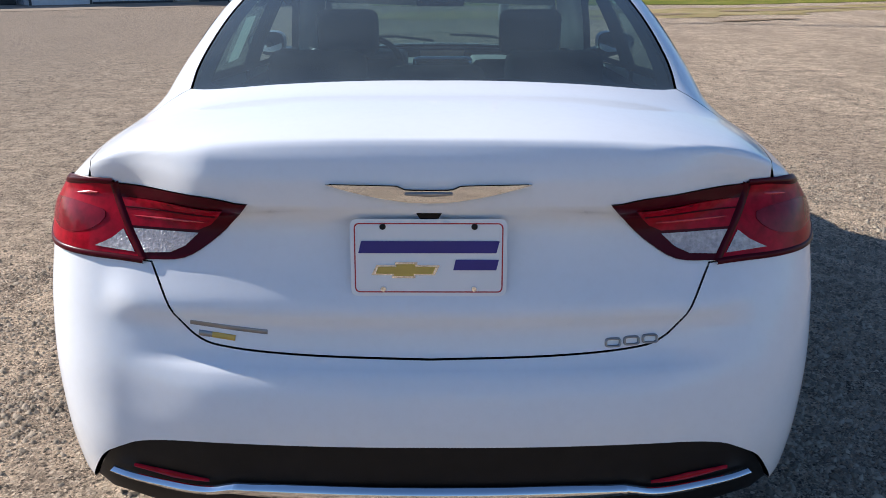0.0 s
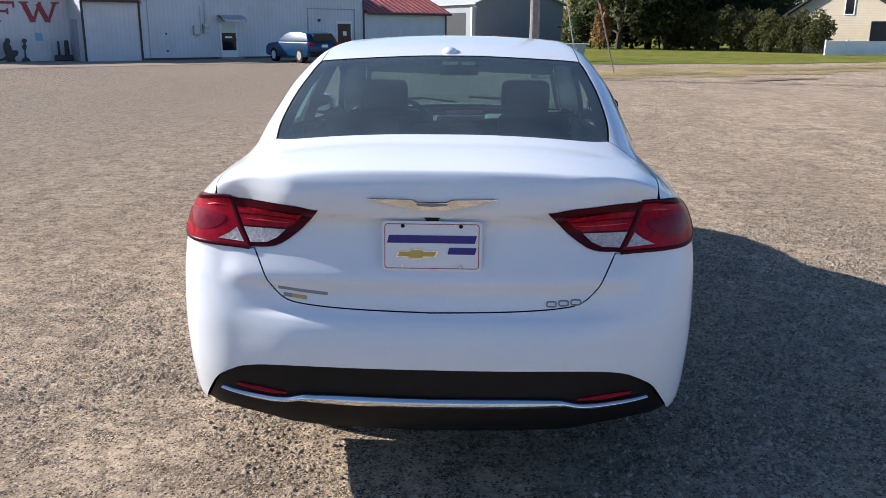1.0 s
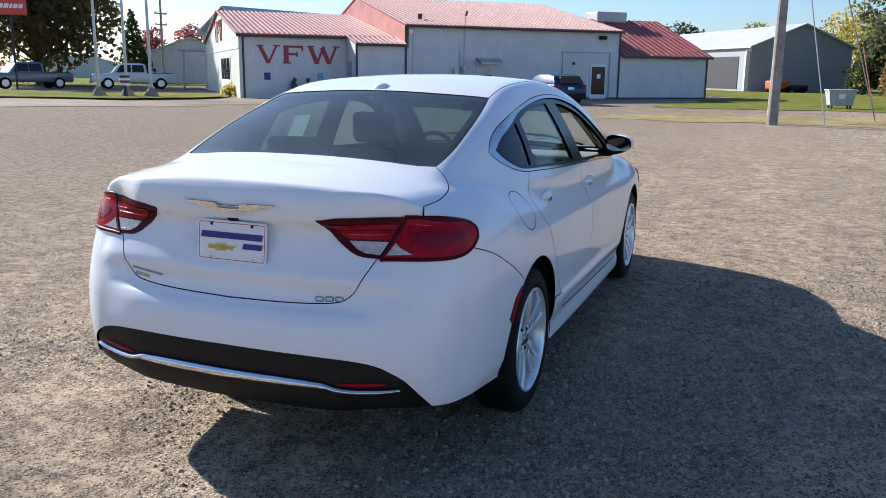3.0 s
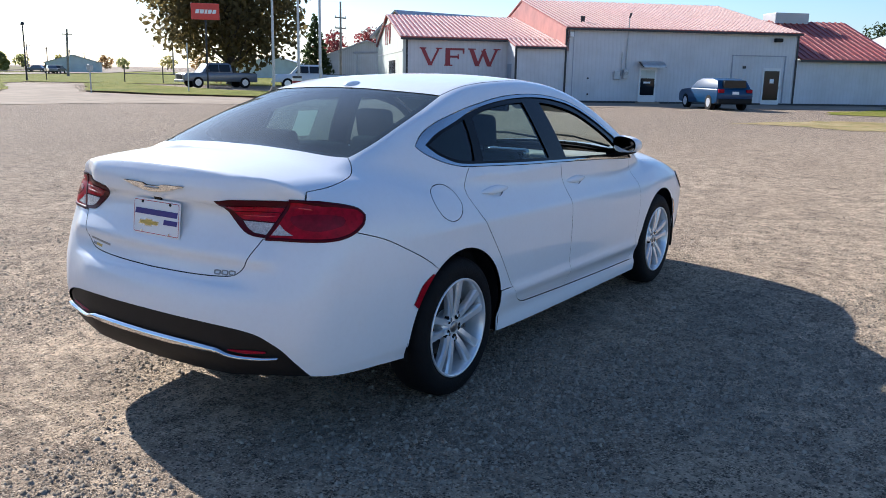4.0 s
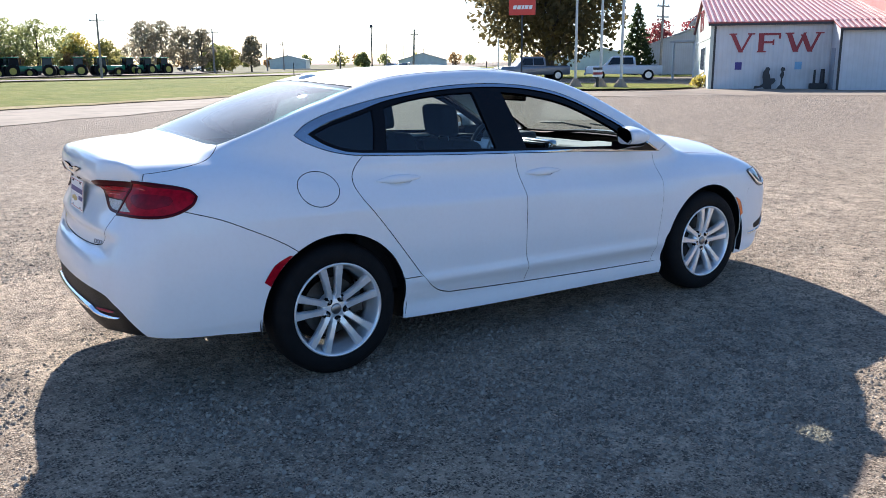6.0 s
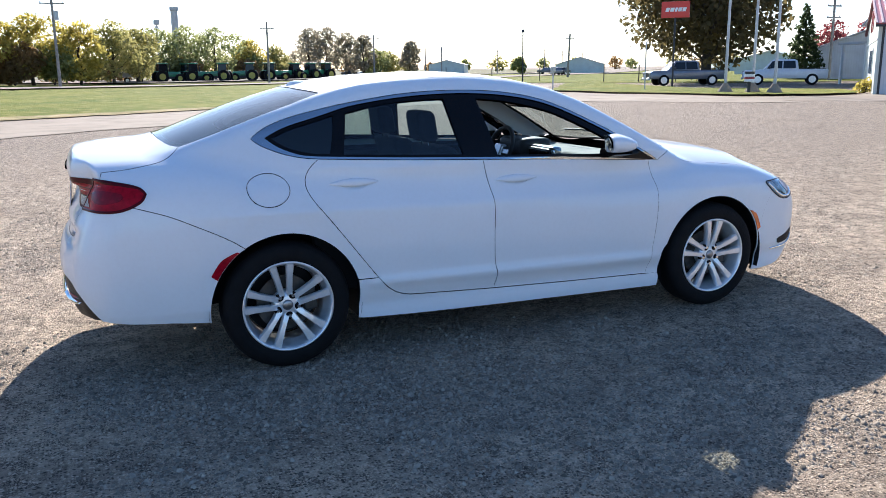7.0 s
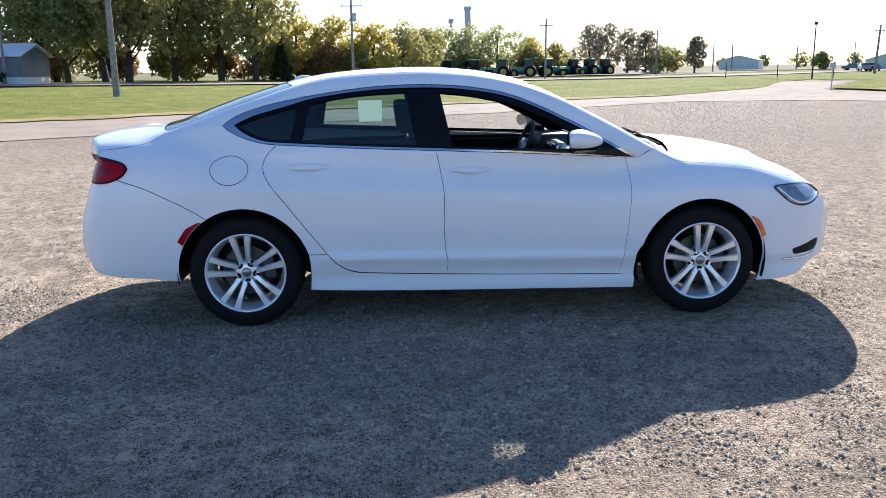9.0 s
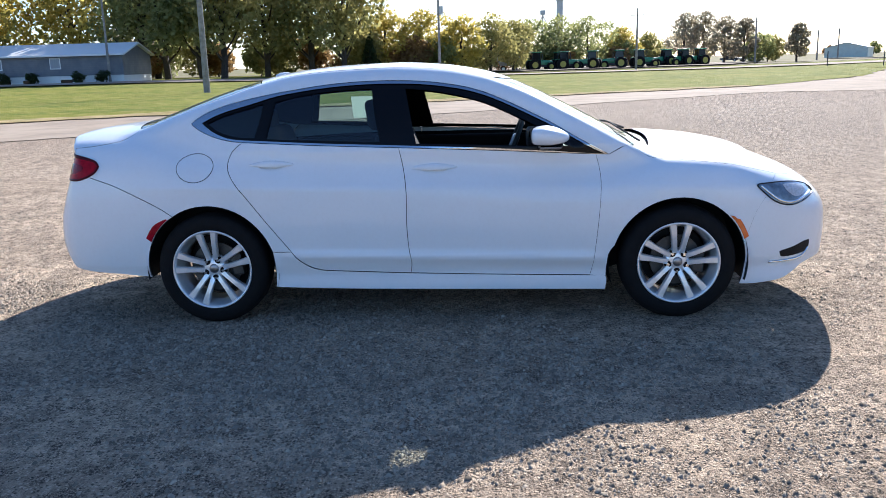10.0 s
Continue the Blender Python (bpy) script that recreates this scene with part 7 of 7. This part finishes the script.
def pickup(name, m, mat, label):
    t = thing(name, m, label, "truck", "parked pickups")
    part("body", rounded([(-2.95, 0.55), (-2.95, 1.12), (1.3, 1.15), (2.75, 1.10), (2.95, 0.95), (2.95, 0.5), (-2.9, 0.45)], 0.98, 1.0, 0.25, 0.07), mat, t, "", True)
    part("cab", rounded([(-0.95, 1.1), (-0.85, 1.75), (-0.6, 1.88), (0.7, 1.88), (0.95, 1.8), (1.55, 1.12)], 0.92, 1.1, 0.22, 0.06), mat, t, "", True)
    for sx in (-1, 1):
        for y0, y1, y2, y3 in ((-0.75, 0.12, 0.12, -0.68), (0.2, 1.25, 0.88, 0.2)):
            bm = prism([(y0, 1.22), (y1, 1.22), (y2, 1.75), (y3, 1.75)], -0.02, 0.02)
            bm.transform(Matrix.Translation((sx * 0.915, 0, 0)) @ Matrix.Rotation(radians(90), 4, "Z"))
            for v in bm.verts:
                v.co.x -= sx * 0.2 * (v.co.z - 1.22)
            part("side_glass", bm, DARK_GLASS, t)
        part("headlamp", box(sx * 0.78 - 0.15, sx * 0.78 + 0.15, 2.8, 2.97, 0.85, 1.02, 0.02), CLEAR_LENS, t)
        part("door_mirror", box(sx * 1.1 - 0.1, sx * 1.1 + 0.1, 1.0, 1.15, 1.2, 1.42, 0.03), TRIM_DARK, t)
    part("grille", box(-0.6, 0.6, 2.9, 2.98, 0.6, 1.0, 0.02), DARK_PLASTIC, t)
    part("bumper", box(-0.95, 0.95, 2.9, 3.05, 0.42, 0.6, 0.04), GALV, t)
    part("bed", box(-0.8, 0.8, -2.8, -1.05, 1.13, 1.17), TRIM_DARK, t)
    far_wheels(t, (-1.9, 1.85), 0.86, 0.41, 0.26)
    return t


pickup("pickup_truck", Matrix.Translation((-48.1, 40.4, 0.02)) @ Matrix.Rotation(radians(160), 4, "Z"), SILVER_PAINT, "grey crew cab pickup parked on the drive")
pickup("pickup_truck", Matrix.Translation((-43.5, 46.0, 0.02)) @ Matrix.Rotation(radians(137), 4, "Z"), WHITE_PAINT, "white crew cab pickup parked on the drive")


def tractor(m, label):
    t = thing("tractor", m, label, "tractor", "tractors in the yard")
    part("bonnet", rounded([(0.3, 0.95), (0.3, 1.75), (2.2, 1.62), (2.4, 1.3), (2.4, 0.9)], 0.42, 1.3, 0.2, 0.06), GREEN_PAINT, t, "", True)
    part("chassis", box(-0.9, 2.2, -0.3, 0.3, 0.6, 1.0), TRIM_DARK, t)
    t.children[-1].rotation_euler = (0, 0, radians(90))
    part("cab", rounded([(-1.2, 1.2), (-1.1, 2.85), (0.15, 2.85), (0.3, 1.2)], 0.75, 1.4, 0.06, 0.05), DARK_GLASS, t)
    part("cab_roof", box(-0.85, 0.85, -1.3, 0.35, 2.85, 3.02, 0.05), GREEN_PAINT, t)
    for sx in (-1, 1):
        part("fender", box(sx * 0.78 - 0.3, sx * 0.78 + 0.3, -1.5, -0.1, 1.65, 1.78, 0.05), GREEN_PAINT, t)
        for y, r, w in ((-0.8, 0.95, 0.55), (1.9, 0.68, 0.42)):
            wh = part("wheel", tube((sx * 1.0 - w / 2, y, r), (sx * 1.0 + w / 2, y, r), r, None, 22), TYRE, t)
            part("rim", tube((sx * (1.0 + w / 2) - 0.02, y, r), (sx * (1.0 + w / 2) + 0.03, y, r), r * 0.55, r * 0.5, 14), YELLOW_PAINT, wh)
    part("exhaust", tube((0.35, 0.6, 1.6), (0.35, 0.6, 2.7), 0.06, None, 8), TRIM_DARK, t)
    return t


for i, (x, y, a) in enumerate(((-132.1, 8.9, 12), (-140.0, 13.4, 20), (-134.0, 13.6, 8), (-133.4, 17.4, 160), (-134.8, 21.9, 168), (-136.1, 26.2, 10), (-146.1, 31.9, 200), (-146.5, 35.0, 205), (-147.8, 38.2, 198))):
    tractor(Matrix.Translation((x, y, float(gz(x, y)) + 0.05)) @ Matrix.Rotation(radians(a), 4, "Z"), "green farm tractor with yellow wheel rims")
wag = thing("grain_wagon", Matrix.Translation((-132.4, 4.2, float(gz(-132, 4)) + 0.05)), "pale grey grain wagon", "trailer")
bm = box(-1.2, 1.2, -2.2, 2.2, 0.9, 2.4, 0.05)
for v in bm.verts:
    if v.co.z < 1.2:
        v.co.y *= 0.65
part("hopper", bm, BIN_GREY, wag)
far_wheels(wag, (-0.9, 0.9), 0.9, 0.45)
for i, (x, y) in enumerate(((-152, 92), (-148, 88), (-175, 104), (-168, 97), (-205, 60), (-210, 66))):
    cq = thing("far_car", Matrix.Translation((x, y, float(gz(x, y)) + 0.15)) @ Matrix.Rotation(radians(40 + 30 * i), 4, "Z"), "small dark far car beside the road", "car", "far cars")
    part("body", rounded([(-2.1, 0.4), (-2.1, 0.95), (-1.3, 1.0), (-0.9, 1.5), (0.5, 1.5), (1.1, 1.0), (2.1, 0.9), (2.1, 0.4)], 0.85, 0.9, 0.3, 0.06), (TRIM_DARK, SILVER_PAINT)[i % 2], cq)
    far_wheels(cq, (-1.3, 1.3), 0.75, 0.33)
for a, b, n in (((-86, 36.5), (-78, 44.5), 7), ((-66, 45), (-60, 49), 5)):
    fr = thing("pipe_fence", place(a, b, 0.05), "low dark pipe rail frame on the grass", "fence", "rail frames")
    L = math.hypot(b[0] - a[0], b[1] - a[1])
    for x in (0, L * 0.5, L):
        part("post", tube((x, 0, 0), (x, 0, 1.6), 0.05, None, 6), TRIM_DARK, fr)
    part("rail", tube((0, 0, 0.8), (L, 0, 0.8), 0.04, None, 6), TRIM_DARK, fr)
# ---------------------------------------------------------------- trees and shrubs
def crown_mesh(name, lobes, count, leaf, seed, mat, droop=0.0):
    """Many small leaf clumps, thick near the skin of overlapping lobes, with gaps."""
    g = np.random.default_rng(seed)
    vol = np.array([l[3] * l[4] for l in lobes])
    pick = g.choice(len(lobes), count, p=vol / vol.sum())
    lb = np.array(lobes)[pick]
    d = g.normal(size=(count, 3))
    d /= np.linalg.norm(d, axis=1, keepdims=True)
    rad = g.uniform(0.35, 1.0, count) ** 0.5
    gap = np.array([noise.noise(Vector((a * 2.3 + seed, b * 2.3, c * 2.3))) for a, b, c in d])
    rad *= 1 + 0.35 * gap
    c = lb[:, :3] + d * rad[:, None] * np.stack([lb[:, 3], lb[:, 3], lb[:, 4]], axis=1)
    c[:, 2] -= droop * g.random(count) ** 2
    a1 = g.normal(size=(count, 3))
    a1[:, 2] -= droop
    a1 /= np.linalg.norm(a1, axis=1, keepdims=True)
    a2 = np.cross(a1, g.normal(size=(count, 3)))
    a2 /= np.linalg.norm(a2, axis=1, keepdims=True)
    s = leaf * g.uniform(0.5, 1.3, count)[:, None]
    v = np.stack([c - a1 * s, c + a2 * s * 0.6, c + a1 * s, c - a2 * s * 0.6], axis=1).reshape(-1, 3)
    me = bpy.data.meshes.new(name)
    me.vertices.add(count * 4)
    me.vertices.foreach_set("co", v.astype(np.float32).ravel())
    me.loops.add(count * 4)
    me.loops.foreach_set("vertex_index", np.arange(count * 4, dtype=np.int32))
    me.polygons.add(count)
    me.polygons.foreach_set("loop_start", np.arange(0, count * 4, 4, dtype=np.int32))
    me.update(calc_edges=True)
    me.materials.append(mat)
    return me


def tree(x, y, h, r, mat, label, seed, count=2200, leaf=0.26, low=0.25, group="trees", lobes=None, thin=1.0, droop=0.0):
    """A tapered trunk with limbs and a crown of several uneven lobes."""
    g = random.Random(seed)
    z = float(gz(x, y))
    t = thing("tree", Matrix.Translation((x, y, z - 0.05)), label, "tree", group)
    bm = bmesh.new()
    tr = 0.028 * h * thin
    pts = [Vector((0, 0, 0))]
    for i in range(1, 6):
        pts.append(Vector((g.uniform(-0.02, 0.02) * h, g.uniform(-0.02, 0.02) * h, h * 0.85 * i / 5)))
    for i in range(5):
        add_tube(bm, pts[i], pts[i + 1], tr * (1.25 - i * 0.22), tr * (1.25 - (i + 1) * 0.22) + 0.01, 8)
    cr = []
    nl = lobes or 9
    for i in range(nl):
        a = 2.4 * i + g.uniform(-0.5, 0.5)
        f = low + (1 - low) * (0.15 + 0.8 * (i + 0.5) / nl)
        out = r * (0.62 if i < nl - 2 else 0.2) * g.uniform(0.7, 1.1) * (1.15 - 0.5 * abs(f - 0.5))
        c = Vector((out * math.cos(a), out * math.sin(a), h * f * 0.93))
        s = r * g.uniform(0.36, 0.56)
        cr.append((c.x, c.y, c.z, s, s * g.uniform(0.65, 0.95)))
        b = Vector((0, 0, max(0.15, f - 0.28) * h * 0.85))
        mid = (b + c) / 2 + Vector((0, 0, -0.03 * h))
        add_tube(bm, b, mid, tr * 0.42, tr * 0.28, 6)
        add_tube(bm, mid, c, tr * 0.28, tr * 0.08, 6)
    part("trunk", bm, BARK, t, "dark branching trunk")
    part("crown", crown_mesh("crown", cr, count, leaf, seed, mat, droop), mat, t)
    return t


def conifer(x, y, h, r, mat, label, seed, count=1600):
    z = float(gz(x, y))
    t = thing("conifer", Matrix.Translation((x, y, z - 0.05)), label, "tree", "conifers")
    part("trunk", tube((0, 0, 0), (0, 0, h * 0.95), 0.025 * h, 0.01 * h, 8), BARK, t)
    cr = [(0, 0, h * (0.1 + 0.85 * i / 7), r * (1 - 0.86 * i / 7), h * 0.09) for i in range(8)]
    part("crown", crown_mesh("crown", cr, count, 0.2, seed, mat), mat, t)
    return t


def shrub(x, y, h, r, mat, label, seed, count=900, leaf=0.16, group="shrubs"):
    z = float(gz(x, y))
    t = thing("shrub", Matrix.Translation((x, y, z - 0.05)), label, "shrub", group)
    g = random.Random(seed)
    bm = bmesh.new()
    for i in range(5):
        add_tube(bm, (0, 0, 0), (g.uniform(-0.5, 0.5) * r, g.uniform(-0.5, 0.5) * r, h * 0.7), 0.05, 0.015, 5)
    part("stems", bm, BARK, t)
    cr = [(g.uniform(-0.4, 0.4) * r, g.uniform(-0.4, 0.4) * r, h * (0.3 + 0.5 * i / 5), r * g.uniform(0.5, 0.75), h * g.uniform(0.22, 0.32)) for i in range(6)]
    part("crown", crown_mesh("crown", cr, count, leaf, seed, mat), mat, t)
    return t


# the large tree behind the trucks, conifer and red trees beyond
tree(-57.7, 50.6, 14.5, 8.0, LEAF_OAK, "large spreading oak turning rusty brown", 11, 11000, 0.30, 0.16, "large trees", 16)
tree(-57.7, 50.6, 13.6, 7.4, LEAF_OAK, "brownish inner crown of the large oak", 12, 3000, 0.30, 0.16, "large trees", 14, 0.3)
conifer(-59.7, 64.5, 7.2, 2.3, LEAF_DARK, "dark green spruce beside the white house", 13, 2600)
for i, (x, y, h) in enumerate(((-65.9, 81.3, 7.0), (-70, 79, 6.4), (-60.5, 85.0, 7.2))):
    tree(x, y, h, h * 0.42, LEAF_RED, "small red-leaved maple tree", 20 + i, 1300, 0.22)
# tall trees by the grey house and along the road
row = [(-99.1, -42.5, 17, 6.5, LEAF_GREEN), (-99.1, -39.6, 16, 5.5, LEAF_GREEN), (-100.2, -35.5, 17, 6, LEAF_GREEN), (-97.1, -31.8, 16, 5.2, LEAF_OLIVE), (-105.4, -28.5, 15, 5.5, LEAF_OLIVE), (-107, -22.9, 16.5, 6.2, LEAF_GREEN), (-104.5, -18.0, 15.5, 5.4, LEAF_OLIVE),
       (-112, -13.5, 9.0, 3.8, LEAF_GOLD), (-114.1, -8.6, 9.2, 4.6, LEAF_GOLD), (-116, -3.0, 8.0, 3.6, LEAF_GOLD), (-122, 1.2, 8.4, 3.8, LEAF_OLIVE), (-128, 4.8, 8.2, 3.6, LEAF_OLIVE), (-143, 8.0, 9.0, 4.4, LEAF_GREEN), (-146, 13.2, 9.6, 4.6, LEAF_GREEN), (-150, 19.0, 9.4, 4.8, LEAF_GREEN), (-156, 26.0, 7.4, 4.0, LEAF_GOLD), (-160, 31.5, 6.0, 3.6, LEAF_OLIVE),
       (-166, 40.0, 10.5, 3.6, LEAF_BARE), (-169, 44.5, 11, 3.6, LEAF_BARE), (-170, 49.0, 9.5, 3.4, LEAF_BARE), (-172, 53.5, 9.6, 3.0, LEAF_BARE), (-176, 57.0, 6.0, 3.6, LEAF_GREEN), (-180, 61.0, 5.4, 3.6, LEAF_OLIVE), (-168.5, 63.0, 7.8, 2.4, LEAF_BARE), (-189.4, 100.8, 4.2, 2.4, LEAF_GREEN),
       (-95, -60, 14, 5.5, LEAF_GOLD), (-100, -52, 15, 5.5, LEAF_GOLD), (-112, -46, 17, 6.5, LEAF_BARE), (-104, -70, 14, 5, LEAF_GOLD)]
words = {id(LEAF_GREEN): "tall green leafy tree at the road", id(LEAF_OLIVE): "olive-green tree starting to turn", id(LEAF_GOLD): "golden yellow autumn tree", id(LEAF_BARE): "half-bare pale autumn tree"}
for i, (x, y, h, r, m) in enumerate(row):
    near = h > 12
    tree(x, y, h, r, m, words[id(m)], 40 + i, 4300 if near else 3000, 0.34 if near else 0.26, 0.2 if near else 0.1, "roadside trees", 13 if near else 9, 0.8, 0.0)
conifer(-106.1, -14.9, 5.6, 1.7, LEAF_DARK, "small dark green conifer at the road", 90)
g = random.Random(5)
for i in range(16):
    x, y = -118 - 2.2 * i + g.uniform(-2, 2), -20 + 3.4 * i + g.uniform(-2, 2)
    shrub(x - 6, y, g.uniform(3.2, 5.0), g.uniform(2.4, 3.6), (LEAF_OLIVE, LEAF_RUST, LEAF_GREEN)[i % 3], "rough brushwood under the trees", 100 + i, 1500, 0.26, "brushwood")
for i in range(15):
    x, y = -112 + g.uniform(-3, 3), -66 + 4.2 * i + g.uniform(-1.5, 1.5)
    shrub(x, y, g.uniform(4.5, 6.5), g.uniform(3.0, 4.2), (LEAF_OLIVE, LEAF_RUST, LEAF_GREEN)[i % 3], "rough brushwood under the tall trees", 330 + i, 2200, 0.3, "brushwood")
for i in range(5):
    x, y = (-87.0, -86.6, -86.9, -86.7, -86.2)[i], (-41.5, -44, -49.5, -52.5, -59)[i]
    shrub(x + 2.2, y, 1.3, 0.95, LEAF_DARK, "dark rounded garden shrub by the house", 130 + i, 600, 0.12, "house shrubs")
# far tree line on the plain
for i in range(34):
    a = radians(118 + i * 2.0 + g.uniform(-0.6, 0.6))
    d = g.uniform(420, 620)
    x, y = d * math.cos(a), d * math.sin(a)
    tree(x, y, g.uniform(4.5, 9), g.uniform(4, 7), (LEAF_OLIVE, LEAF_GREEN, LEAF_RUST)[i % 3], "far hazy tree on the plain", 200 + i, 420, 0.75, 0.05, "far trees", 6)
# behind the lot: hedge row, willow and dark wood
for i in range(13):
    f = i / 12
    x, y = 16.0 + 8.7 * f, 70.5 - 11.5 * f ** 1.3
    shrub(x, y, 3.5 - 0.5 * f + g.uniform(-0.3, 0.3), 1.25, LEAF_HEDGE, "tall olive-green hedge shrub by the lawn", 150 + i, 2600, 0.11, "hedge row")
for i, (x, y, h, r, m) in enumerate(((12.2, 72.0, 11, 4.6, LEAF_WILLOW), (15.5, 75.5, 12, 5.2, LEAF_DARK), (19.0, 79.0, 13, 5.5, LEAF_DARK), (23, 80, 13, 5.5, LEAF_DARK), (16.5, 71.0, 8.0, 3.6, LEAF_DARK), (27.5, 83, 12, 5, LEAF_DARK), (20.5, 73.0, 7.5, 3.4, LEAF_DARK), (10.0, 117, 9.5, 5.5, LEAF_GOLD), (-2, 128, 9, 4, LEAF_GREEN), (-12, 130, 9, 4.5, LEAF_DARK), (-20, 135, 8.5, 4, LEAF_RED), (31, 88, 12, 5, LEAF_GREEN))):
    tree(x, y, h, r, m, "dense dark tree of the wood" if m is LEAF_DARK else "bushy tree at the lawn's edge", 170 + i, 4200 if h > 7.9 else 3000, 0.24, 0.06, "wood", 14, 0.8, 0.5 if i == 0 else 0.0)
for i in range(14):
    shrub(9.0 + 1.25 * i, 76.5 - 0.25 * i, g.uniform(4.5, 6.5), g.uniform(1.6, 2.2), LEAF_DARK, "dark undergrowth of the wood", 400 + i, 1800, 0.2, "wood undergrowth")
shrub(10.4, 70.5, 3.6, 1.0, LEAF_RUST, "rusty drooping shrub at the wood's edge", 190, 1400, 0.14)
for i in range(5):
    shrub(-27.2 + 0.1 * i, 35.4 + 1.1 * i, 0.8, 0.75, LEAF_GOLD, "low yellowed planting by the gable", 300 + i, 500, 0.08, "gable planting")
